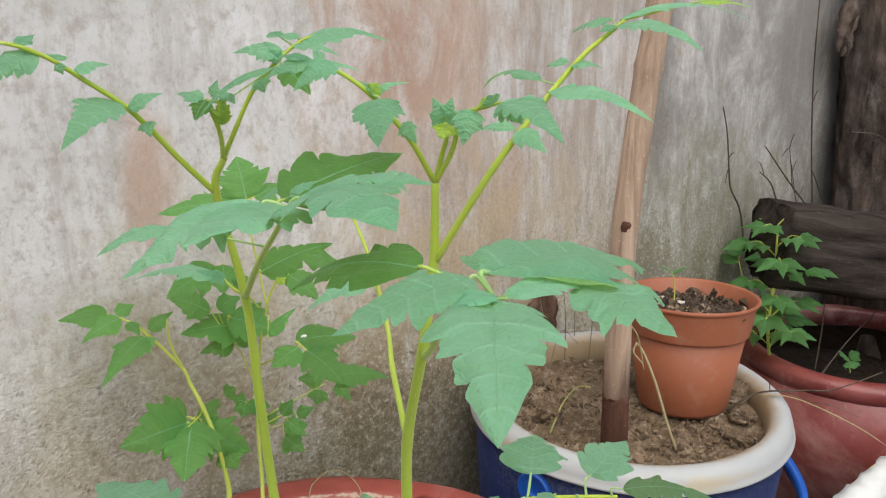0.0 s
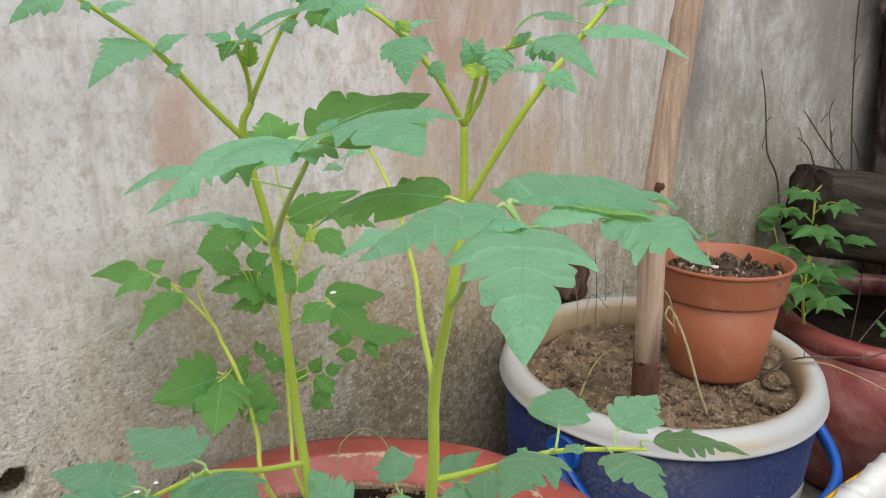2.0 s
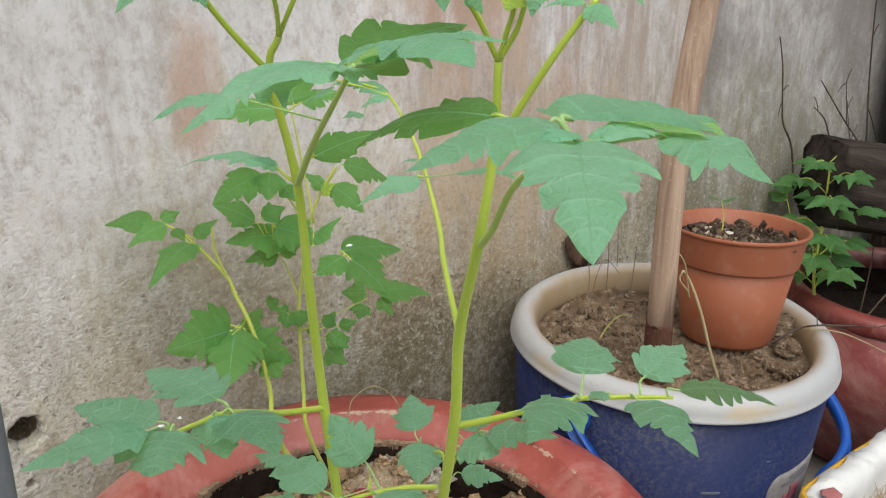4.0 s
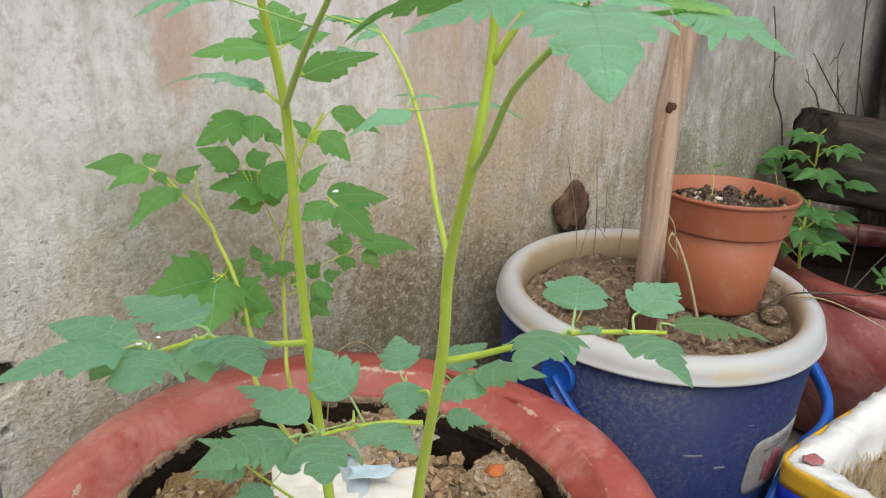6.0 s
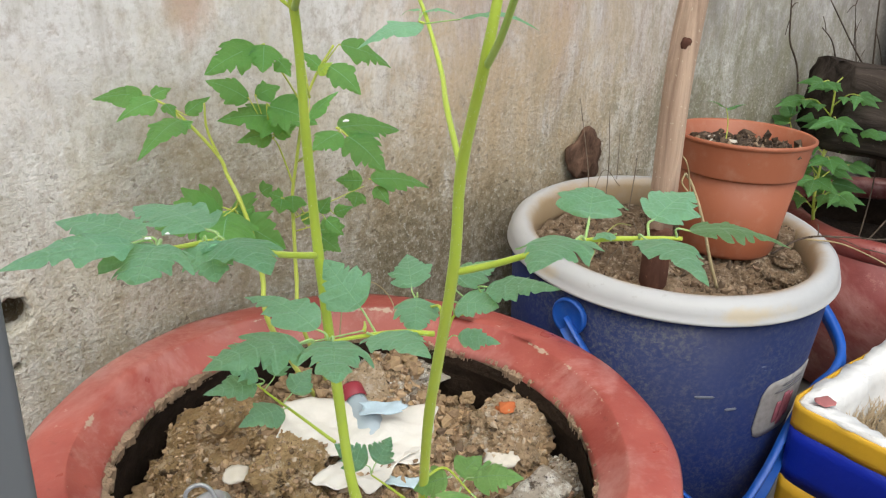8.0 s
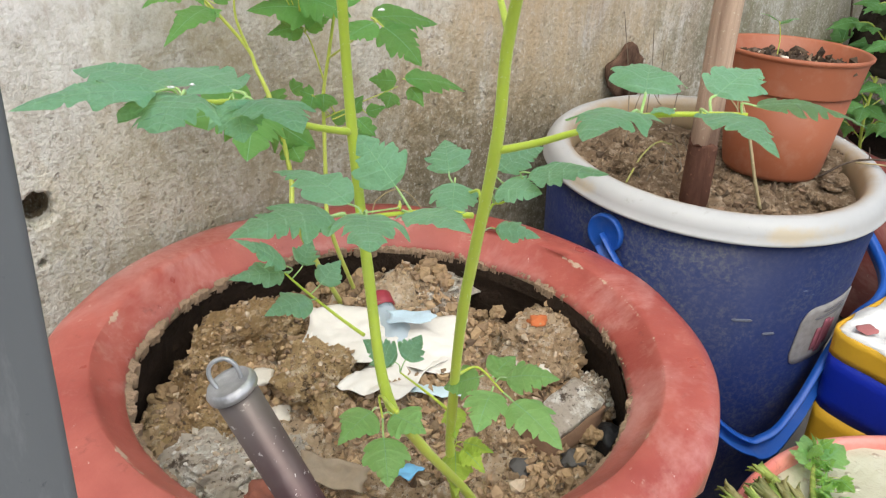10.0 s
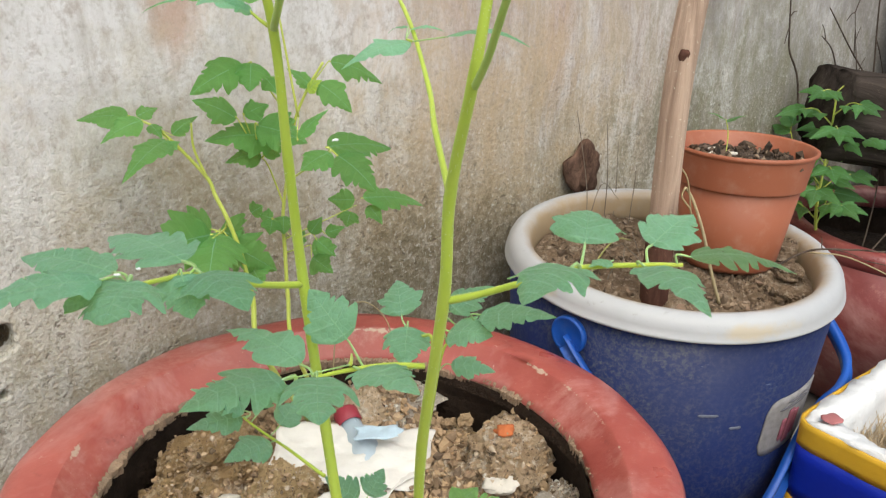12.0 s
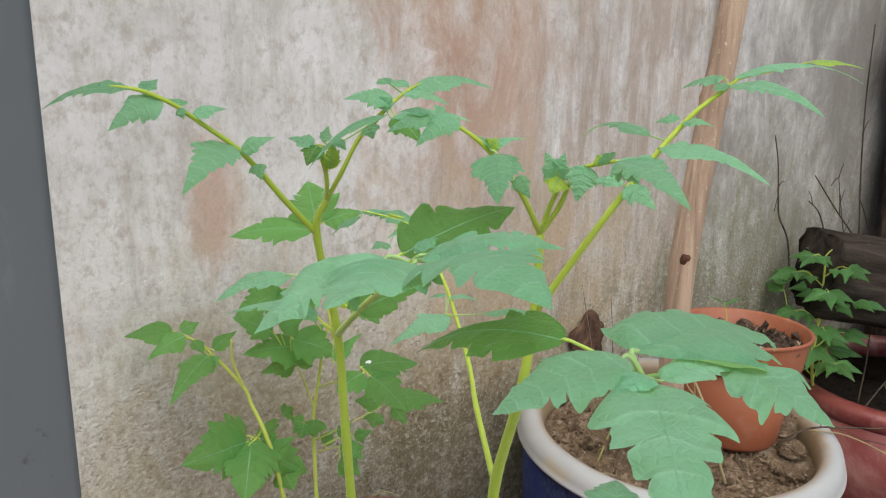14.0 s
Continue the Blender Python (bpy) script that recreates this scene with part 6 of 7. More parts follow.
leaflet(leaf, (-0.440, -0.247, 0.556), (-0.440, -0.242, 0.557), 0.0053, (-0.21, -0.19, 0.96), 2, LEAF_SHADED)
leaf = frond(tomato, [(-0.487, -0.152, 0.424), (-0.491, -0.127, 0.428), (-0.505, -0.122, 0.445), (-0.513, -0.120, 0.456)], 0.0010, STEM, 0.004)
leaflet(leaf, (-0.498, -0.125, 0.435), (-0.527, -0.125, 0.434), 0.0176, (-0.11, -0.22, 0.97), 2, LEAF_SHADED)
leaflet(leaf, (-0.510, -0.121, 0.452), (-0.541, -0.118, 0.455), 0.0158, (-0.11, -0.23, 0.97), 3, LEAF_SHADED)
leaflet(leaf, (-0.496, -0.123, 0.440), (-0.480, -0.119, 0.449), 0.0141, (-0.22, -0.39, 0.89), 2, LEAF_SHADED)
leaflet(leaf, (-0.509, -0.121, 0.453), (-0.536, -0.115, 0.474), 0.0158, (-0.11, -0.24, 0.97), 3, LEAF_SHADED)
leaflet(leaf, (-0.503, -0.119, 0.451), (-0.495, -0.116, 0.464), 0.0123, (-0.22, -0.41, 0.89), 3, LEAF_SHADED)
leaf = frond(tomato, [(-0.510, -0.215, 0.427), (-0.503, -0.191, 0.418), (-0.506, -0.198, 0.411)], 0.0009, STEM)
leaflet(leaf, (-0.507, -0.194, 0.415), (-0.532, -0.202, 0.410), 0.0170, (-0.12, -0.19, 0.98), 2, LEAF_FRESH)
leaflet(leaf, (-0.509, -0.203, 0.408), (-0.522, -0.227, 0.400), 0.0190, (-0.12, -0.18, 0.98), 2, LEAF_FRESH)
leaflet(leaf, (-0.502, -0.197, 0.412), (-0.496, -0.218, 0.411), 0.0170, (-0.13, -0.18, 0.98), 2, LEAF_FRESH)
leaf = frond(tomato, [(-0.444, -0.172, 0.371), (-0.453, -0.159, 0.383), (-0.463, -0.150, 0.395)], 0.0010, STEM, 0.004)
leaflet(leaf, (-0.463, -0.149, 0.395), (-0.475, -0.132, 0.406), 0.0158, (-0.46, -0.69, 0.56), 3, LEAF_SHADED)
leaflet(leaf, (-0.461, -0.150, 0.396), (-0.446, -0.145, 0.406), 0.0141, (-0.49, -0.67, 0.55), 3, LEAF_SHADED)
leaf = frond(tomato, [(-0.447, -0.178, 0.400), (-0.436, -0.181, 0.402), (-0.438, -0.204, 0.401)], 0.0010, STEM)
leaflet(leaf, (-0.437, -0.187, 0.401), (-0.453, -0.175, 0.392), 0.0200, (-0.15, -0.18, 0.97), 3, LEAF_FRESH)
leaflet(leaf, (-0.435, -0.190, 0.400), (-0.416, -0.187, 0.405), 0.0170, (-0.16, -0.17, 0.97), 2, LEAF_FRESH)
leaflet(leaf, (-0.434, -0.196, 0.404), (-0.415, -0.219, 0.409), 0.0190, (-0.17, -0.16, 0.97), 3, LEAF_FRESH)
leaflet(leaf, (-0.438, -0.196, 0.400), (-0.463, -0.214, 0.394), 0.0210, (-0.15, -0.17, 0.97), 3, LEAF_FRESH)
leaflet(leaf, (-0.438, -0.207, 0.401), (-0.438, -0.247, 0.395), 0.0220, (-0.16, -0.15, 0.97), 3, LEAF_FRESH)
leaf = frond(tomato, [(-0.437, -0.165, 0.330), (-0.432, -0.163, 0.339)], 0.0008, STEM)
leaflet(leaf, (-0.434, -0.161, 0.364), (-0.442, -0.174, 0.353), 0.0120, (-0.50, -0.60, 0.62), 2, LEAF_YOUNG)
leaflet(leaf, (-0.429, -0.165, 0.339), (-0.420, -0.182, 0.339), 0.0120, (-0.14, -0.16, 0.98), 3, LEAF_YOUNG)
leaflet(leaf, (-0.431, -0.167, 0.337), (-0.431, -0.188, 0.334), 0.0120, (-0.14, -0.16, 0.98), 2, LEAF_YOUNG)
leaflet(leaf, (-0.434, -0.165, 0.336), (-0.448, -0.185, 0.323), 0.0160, (-0.13, -0.16, 0.98), 2, LEAF_YOUNG)

seedling = holder("tomato_seedling", -0.360, 0.080, 0.270)
tagged(seedling, "slender tomato plant leaning towards the stained wall", "plant")
stalk(seedling, [(-0.352, 0.080, 0.265), (-0.414, 0.051, 0.379), (-0.411, 0.066, 0.414), (-0.412, 0.078, 0.446), (-0.416, 0.086, 0.470), (-0.419, 0.097, 0.486), (-0.422, 0.102, 0.499), (-0.436, 0.115, 0.521), (-0.447, 0.124, 0.535)], 0.0024, 0.0012, 0, STEM_PALE)
stalk(seedling, [(-0.422, 0.102, 0.499), (-0.428, 0.106, 0.520), (-0.429, 0.105, 0.539)], 0.0012, 0.0008, 0, STEM_PALE)
leaf = frond(seedling, [(-0.447, 0.124, 0.535), (-0.453, 0.136, 0.538), (-0.459, 0.141, 0.541)], 0.0010, STEM_PALE)
leaflet(leaf, (-0.458, 0.140, 0.541), (-0.489, 0.159, 0.538), 0.0179, (-0.18, -0.52, 0.83), 2, LEAF_WALL)
leaflet(leaf, (-0.452, 0.132, 0.539), (-0.484, 0.130, 0.527), 0.0166, (-0.19, -0.52, 0.83), 2, LEAF_WALL)
leaflet(leaf, (-0.454, 0.139, 0.540), (-0.438, 0.139, 0.544), 0.0115, (-0.21, -0.52, 0.83), 2, LEAF_WALL)
leaflet(leaf, (-0.442, 0.114, 0.528), (-0.492, 0.074, 0.515), 0.0192, (-0.20, -0.50, 0.84), 2, LEAF_WALL)
leaflet(leaf, (-0.440, 0.114, 0.530), (-0.420, 0.113, 0.541), 0.0115, (-0.22, -0.50, 0.83), 2, LEAF_WALL)
leaflet(leaf, (-0.445, 0.109, 0.527), (-0.444, 0.097, 0.524), 0.0090, (-0.21, -0.50, 0.84), 2, LEAF_WALL)
leaflet(leaf, (-0.450, 0.125, 0.537), (-0.448, 0.111, 0.529), 0.0090, (-0.21, -0.51, 0.84), 2, LEAF_WALL)
stalk(seedling, [(-0.335, 0.088, 0.265), (-0.383, 0.059, 0.367), (-0.379, 0.072, 0.404), (-0.374, 0.082, 0.438), (-0.372, 0.086, 0.463), (-0.368, 0.084, 0.494), (-0.360, 0.085, 0.531), (-0.349, 0.084, 0.555), (-0.336, 0.081, 0.575)], 0.0020, 0.0010, 0, STEM_PALE)
leaf = frond(seedling, [(-0.369, 0.089, 0.471), (-0.378, 0.093, 0.502), (-0.385, 0.093, 0.511)], 0.0008, STEM_PALE)
leaflet(leaf, (-0.383, 0.092, 0.512), (-0.409, 0.099, 0.508), 0.0166, (-0.25, -0.48, 0.84), 2, LEAF_WALL)
leaflet(leaf, (-0.383, 0.092, 0.512), (-0.366, 0.085, 0.519), 0.0166, (-0.27, -0.47, 0.84), 2, LEAF_WALL)
leaflet(leaf, (-0.370, 0.089, 0.523), (-0.421, 0.104, 0.525), 0.0288, (-0.25, -0.48, 0.84), 3, LEAF_WALL)
leaflet(leaf, (-0.390, 0.086, 0.536), (-0.363, 0.061, 0.524), 0.0288, (-0.27, -0.47, 0.84), 3, LEAF_WALL)
leaflet(leaf, (-0.398, 0.096, 0.539), (-0.424, 0.112, 0.553), 0.0192, (-0.24, -0.50, 0.83), 2, LEAF_WALL)
leaflet(leaf, (-0.394, 0.095, 0.541), (-0.375, 0.092, 0.547), 0.0154, (-0.26, -0.49, 0.83), 2, LEAF_WALL)
leaf = frond(seedling, [(-0.360, 0.085, 0.531), (-0.388, 0.068, 0.565), (-0.404, 0.069, 0.582)], 0.0008, STEM_PALE)
leaflet(leaf, (-0.404, 0.069, 0.583), (-0.442, 0.073, 0.566), 0.0240, (-0.25, -0.51, 0.82), 3, LEAF_WALL)
leaflet(leaf, (-0.400, 0.067, 0.584), (-0.410, 0.052, 0.568), 0.0192, (-0.46, -0.87, 0.17), 3, LEAF_WALL)
leaflet(leaf, (-0.391, 0.066, 0.573), (-0.387, 0.055, 0.562), 0.0115, (-0.28, -0.49, 0.83), 2, LEAF_WALL)
leaf = frond(seedling, [(-0.349, 0.084, 0.555), (-0.330, 0.083, 0.575)], 0.0008, STEM_PALE)
leaflet(leaf, (-0.330, 0.083, 0.575), (-0.290, 0.072, 0.555), 0.0208, (-0.32, -0.47, 0.82), 3, LEAF_WALL)
leaflet(leaf, (-0.341, 0.081, 0.561), (-0.326, 0.060, 0.541), 0.0192, (-0.31, -0.47, 0.83), 2, LEAF_WALL)
leaflet(leaf, (-0.345, 0.083, 0.558), (-0.359, 0.094, 0.571), 0.0115, (-0.29, -0.49, 0.82), 2, LEAF_WALL)
leaflet(leaf, (-0.351, 0.080, 0.556), (-0.343, 0.071, 0.565), 0.0112, (-0.30, -0.48, 0.83), 2, LEAF_YOUNG)
leaf = frond(seedling, [(-0.367, 0.087, 0.489), (-0.374, 0.035, 0.518), (-0.376, 0.011, 0.534)], 0.0009, STEM_PALE)
leaflet(leaf, (-0.378, 0.013, 0.535), (-0.329, 0.008, 0.527), 0.0272, (-0.17, -0.24, 0.95), 3, LEAF_WALL)
leaflet(leaf, (-0.379, 0.006, 0.534), (-0.402, 0.006, 0.525), 0.0208, (-0.16, -0.25, 0.96), 3, LEAF_WALL)
leaflet(leaf, (-0.376, 0.004, 0.532), (-0.364, -0.024, 0.511), 0.0272, (-0.17, -0.24, 0.96), 3, LEAF_WALL)
leaflet(leaf, (-0.320, 0.059, 0.475), (-0.260, 0.059, 0.456), 0.0208, (-0.31, -0.42, 0.85), 3, LEAF_WALL)
leaflet(leaf, (-0.321, 0.065, 0.472), (-0.336, 0.081, 0.471), 0.0141, (-0.53, -0.79, 0.31), 2, LEAF_WALL)
leaflet(leaf, (-0.326, 0.065, 0.464), (-0.333, 0.060, 0.454), 0.0141, (-0.53, -0.78, 0.33), 2, LEAF_WALL)
leaflet(leaf, (-0.314, 0.059, 0.468), (-0.311, 0.044, 0.456), 0.0115, (-0.30, -0.42, 0.86), 2, LEAF_WALL)
leaf = frond(seedling, [(-0.372, 0.084, 0.446), (-0.360, 0.076, 0.453), (-0.321, 0.064, 0.468)], 0.0007, STEM_PALE)
leaflet(leaf, (-0.373, 0.084, 0.465), (-0.378, 0.075, 0.454), 0.0166, (-0.47, -0.82, 0.33), 2, LEAF_WALL)
leaflet(leaf, (-0.383, 0.082, 0.465), (-0.388, 0.078, 0.455), 0.0128, (-0.46, -0.83, 0.33), 2, LEAF_WALL)
leaflet(leaf, (-0.382, 0.082, 0.465), (-0.391, 0.088, 0.469), 0.0102, (-0.45, -0.83, 0.32), 2, LEAF_WALL)
leaf = frond(seedling, [(-0.416, 0.086, 0.470), (-0.417, 0.091, 0.462), (-0.430, 0.084, 0.460)], 0.0010, STEM_PALE)
leaflet(leaf, (-0.422, 0.093, 0.461), (-0.454, 0.045, 0.441), 0.0416, (-0.39, -0.78, 0.49), 4, LEAF_WALL)
leaflet(leaf, (-0.427, 0.089, 0.461), (-0.482, 0.084, 0.462), 0.0352, (-0.36, -0.80, 0.48), 3, LEAF_WALL)
leaflet(leaf, (-0.420, 0.089, 0.455), (-0.389, 0.068, 0.430), 0.0288, (-0.42, -0.76, 0.49), 3, LEAF_WALL)
leaflet(leaf, (-0.424, 0.095, 0.462), (-0.452, 0.110, 0.466), 0.0272, (-0.38, -0.80, 0.46), 3, LEAF_WALL)
leaflet(leaf, (-0.420, 0.093, 0.462), (-0.403, 0.089, 0.449), 0.0288, (-0.41, -0.78, 0.47), 3, LEAF_WALL)
leaflet(leaf, (-0.404, 0.080, 0.434), (-0.405, 0.061, 0.425), 0.0192, (-0.42, -0.75, 0.51), 2, LEAF_WALL)
leaf = frond(seedling, [(-0.370, 0.086, 0.434), (-0.358, 0.071, 0.442)], 0.0006, STEM_PALE)
leaflet(leaf, (-0.365, 0.081, 0.440), (-0.354, 0.086, 0.449), 0.0098, (-0.47, -0.75, 0.47), 2, LEAF_WALL)
leaflet(leaf, (-0.359, 0.069, 0.438), (-0.342, 0.059, 0.441), 0.0166, (-0.49, -0.73, 0.48), 2, LEAF_WALL)
leaflet(leaf, (-0.360, 0.067, 0.434), (-0.355, 0.045, 0.427), 0.0166, (-0.48, -0.72, 0.50), 2, LEAF_WALL)
leaflet(leaf, (-0.385, 0.112, 0.461), (-0.376, 0.109, 0.466), 0.0120, (-0.44, -0.78, 0.44), 2, LEAF_WALL)
leaf = frond(seedling, [(-0.386, 0.033, 0.552), (-0.389, 0.048, 0.619), (-0.390, 0.052, 0.629)], 0.0009, STEM_PALE)
leaflet(leaf, (-0.389, 0.051, 0.628), (-0.440, 0.078, 0.625), 0.0272, (-0.14, -0.26, 0.96), 3, LEAF_WALL)
leaflet(leaf, (-0.387, 0.051, 0.631), (-0.383, 0.068, 0.659), 0.0320, (-0.51, -0.83, 0.23), 3, LEAF_WALL)
leaflet(leaf, (-0.383, 0.049, 0.633), (-0.359, 0.036, 0.640), 0.0208, (-0.16, -0.25, 0.95), 3, LEAF_WALL)
leaflet(leaf, (-0.395, 0.020, 0.541), (-0.374, 0.015, 0.559), 0.0109, (-0.15, -0.23, 0.96), 2, LEAF_WALL)
leaf = frond(seedling, [(-0.378, 0.063, 0.452), (-0.362, 0.057, 0.459), (-0.357, 0.056, 0.462)], 0.0006, STEM_PALE)
leaflet(leaf, (-0.366, 0.058, 0.457), (-0.355, 0.058, 0.468), 0.0098, (-0.49, -0.74, 0.46), 2, LEAF_WALL)
leaflet(leaf, (-0.363, 0.054, 0.453), (-0.355, 0.041, 0.442), 0.0109, (-0.49, -0.73, 0.48), 2, LEAF_WALL)
leaflet(leaf, (-0.357, 0.052, 0.457), (-0.343, 0.046, 0.461), 0.0087, (-0.50, -0.73, 0.47), 2, LEAF_WALL)

far_plant = holder("leafy_seedling", 0.478, 0.085, 0.210)
tagged(far_plant, "small bushy green seedling growing in dark red pot", "plant")
FAR_STEM = [(0.478, 0.085, 0.200), (0.462, 0.085, 0.240), (0.440, 0.083, 0.300), (0.446, 0.086, 0.350), (0.454, 0.090, 0.400), (0.462, 0.096, 0.452)]
stalk(far_plant, FAR_STEM, 0.0030, 0.0014, 0, STEM_PALE)
far_line = spline(FAR_STEM, 12)
sprig_rng = random.Random(23)
for k in range(19):
    # compound leaves in a spiral up the stem, shorter towards the top
    t = 0.30 + 0.70 * k / 18
    root = far_line[min(len(far_line) - 1, int(t * (len(far_line) - 1)))]
    turn = 2.4 * k + sprig_rng.uniform(-0.35, 0.35)
    reach = (0.074 - 0.034 * t) * sprig_rng.uniform(0.85, 1.15)
    heading = Vector((math.cos(turn), 0.75 * math.sin(turn), 0))
    across_way = Vector((-heading.y, heading.x, 0))
    mid_way = root + heading * 0.55 * reach + Vector((0, 0, 0.42 * reach))
    end = root + heading * reach + Vector((0, 0, 0.46 * reach))
    leaf = frond(far_plant, [root, mid_way, end], 0.0010, STEM_PALE)
    size = reach * 0.72
    leaflet(leaf, end, end + heading * size * 1.15 - Vector((0, 0, 0.30 * size)), 0.46 * size, (-0.62, -0.30, 0.72), 2, LEAF_FAR)
    for pair in range(2):
        at = root.lerp(mid_way, 0.8) if pair == 0 else mid_way.lerp(end, 0.75)
        for sgn in (-1, 1):
            way = (heading * 0.62 + across_way * sgn).normalized()
            leaflet(leaf, at, at + way * size * (0.85 + 0.15 * pair) - Vector((0, 0, size * sprig_rng.uniform(0.05, 0.4))), 0.42 * size, (-0.62, -0.30, 0.72), 2, LEAF_FAR)
leaf = frond(far_plant, [(0.456, 0.120, 0.300), (0.473, 0.147, 0.357), (0.485, 0.174, 0.408)], 0.0012, STEM_PALE)
leaflet(leaf, (0.476, 0.158, 0.388), (0.483, 0.178, 0.409), 0.0220, (-0.48, -0.26, 0.84), 2, LEAF_FAR)
leaflet(leaf, (0.474, 0.158, 0.380), (0.480, 0.191, 0.384), 0.0220, (-0.48, -0.27, 0.84), 2, LEAF_FAR)
leaflet(leaf, (0.477, 0.159, 0.392), (0.492, 0.163, 0.414), 0.0180, (-0.48, -0.26, 0.84), 2, LEAF_FAR)
leaf = frond(far_plant, [(0.473, -0.024, 0.264), (0.486, -0.014, 0.278)], 0.0008, STEM_PALE)
leaflet(leaf, (0.486, -0.014, 0.278), (0.474, -0.007, 0.284), 0.0220, (-0.26, -0.10, 0.96), 2, LEAF_FAR)
leaflet(leaf, (0.486, -0.016, 0.278), (0.493, -0.024, 0.288), 0.0200, (-0.27, -0.10, 0.96), 2, LEAF_FAR)
leaflet(leaf, (0.476, -0.019, 0.278), (0.468, -0.031, 0.273), 0.0200, (-0.26, -0.10, 0.96), 2, LEAF_FAR)

# ---- droppings on leaves, small white specks ----
SPECK = simple("white_dropping", (0.85, 0.85, 0.83), 0.6, 0.05, 60, 0, 0.2)
for x, y, z, s in ((-0.3765, 0.0035, 0.5412, 0.0022), (-0.589, -0.199, 0.5772, 0.0011), (-0.581, -0.196, 0.5762, 0.0009)):
    speck = part("dropping", lump(s, 80 + 100 * x, 0.5, 0.35, 2), SPECK)
    speck.location = (x, y, z)
    tagged(speck, "small dried white dropping on a leaf", "dropping", "white droppings")

# ---- striped foam box with dry straw in it ----
FX0, FX1, FY0, FY1, FTOP = 0.0065, 0.39, -0.49, -0.148, 0.259
fbox = holder("foam_box", (FX0 + FX1) / 2, (FY0 + FY1) / 2, 0)


def open_box(sx, sy, h, t, floor, jitter, seed):
    """A box with an opening at the top, thick walls and worn edges."""
    bm = bmesh.new()
    n = 70

    def loop(hx, hy, z, wob):
        pts = []
        for side in range(4):
            for i in range(n):
                u = -1 + 2 * i / n
                x, y = ((u, -1), (1, u), (-u, 1), (-1, -u))[side]
                r = 0.10
                k = (abs(x) ** 24 + abs(y) ** 24) ** (1 / 24)
                p = Vector((x / k * hx, y / k * hy, z))
                p += wob * Vector((noise.noise(30 * p + Vector((seed, 0, 0))), noise.noise(30 * p + Vector((0, seed, 0))), noise.noise(26 * p))) + 0.5 * wob * noise.noise_vector(110 * p)
                pts.append(bm.verts.new(p))
        return pts

    rings = [loop(sx * 0.995, sy * 0.995, 0, 0), loop(sx * 0.998, sy * 0.998, h * 0.6, 0), loop(sx - 0.001, sy - 0.001, h - 0.005, jitter * 0.12), loop(sx - 0.002, sy - 0.002, h, jitter), loop(sx - t * 0.5, sy - t * 0.5, h + 0.001, jitter * 1.4),
             loop(sx - t, sy - t, h - 0.002, jitter), loop(sx - t - 0.003, sy - t - 0.003, h - 0.02, jitter), loop(sx - t - 0.006, sy - t - 0.006, floor, 0)]
    for a, b in zip(rings, rings[1:]):
        m = len(a)
        for i in range(m):
            bm.faces.new((a[i], a[(i + 1) % m], b[(i + 1) % m], b[i]))
    bm.faces.new(rings[0][::-1])
    bm.faces.new(rings[-1])
    return bm


HX, HY = (FX1 - FX0) / 2, (FY1 - FY0) / 2
part("body", open_box(HX, HY, FTOP, 0.024, 0.16, 0.0060, 3), FOAM, fbox)


def stripe(z0, z1, out, seed):
    bm = bmesh.new()
    n = 30
    rows = []
    for z in [z0 + (z1 - z0) * j / 4 for j in range(5)]:
        k = 0.995 + 0.005 * z / FTOP
        row = []
        for side in range(4):
            for i in range(n):
                u = -1 + 2 * i / n
                x, y = ((u, -1), (1, u), (-u, 1), (-1, -u))[side]
                q = (abs(x) ** 24 + abs(y) ** 24) ** (1 / 24)
                wob = 0.0022 * noise.noise(Vector((26 * x * HX, 26 * y * HY, seed))) if z in (z0, z1) else 0
                row.append(bm.verts.new((x / q * (HX * k + out), y / q * (HY * k + out), z + wob)))
        rows.append(row)
    for a, b in zip(rows, rows[1:]):
        m = len(a)
        for i in range(m):
            bm.faces.new((a[i], a[(i + 1) % m], b[(i + 1) % m], b[i]))
    got = bmesh.ops.extrude_face_region(bm, geom=bm.faces[:])
    for v in got["geom"]:
        if isinstance(v, bmesh.types.BMVert):
            v.co.x *= 1 - 0.0025 / HX
            v.co.y *= 1 - 0.0025 / HY
    return bm


part("yellow_stripe", stripe(0.2315, 0.2565, 0.0018, 1), YELLOW, fbox, "band of chipped yellow paint")
part("blue_stripe", stripe(0.1755, 0.232, 0.0016, 2), COBALT, fbox, "band of cobalt blue paint")
part("yellow_stripe", stripe(0.119, 0.176, 0.0018, 3), YELLOW, fbox, "band of chipped yellow paint")
part("blue_stripe", stripe(0.02, 0.1195, 0.0016, 4), COBALT, fbox, "band of cobalt blue paint")
patch = part("red_scuff", lump(0.010, 91, 0.3, 0.07, 3), simple("faded_red_scuff", (0.36, 0.13, 0.125), 0.8, 0.4), fbox)
patch.location = (-HX + 0.020, HY - 0.024, FTOP + 0.0006)
tagged(fbox, "white foam box painted with yellow and blue stripes", "box")
STRAW = simple("dry_straw", (0.50, 0.39, 0.25), 0.9, 0.35, 60, 0, 0.3)
straw_bed = tagged(part("dry_soil", rough_disc(0.146, 20, 60, lambda x, y: 0.210 + 0.006 * noise.noise(Vector((20 * x, 20 * y, 5))), 9), EARTH), "dry pale soil filling the foam box", "soil", kind="stuff")
straw_bed.location, straw_bed.scale = ((FX0 + FX1) / 2, (FY0 + FY1) / 2, 0), (1.12, 1.0, 1.0)


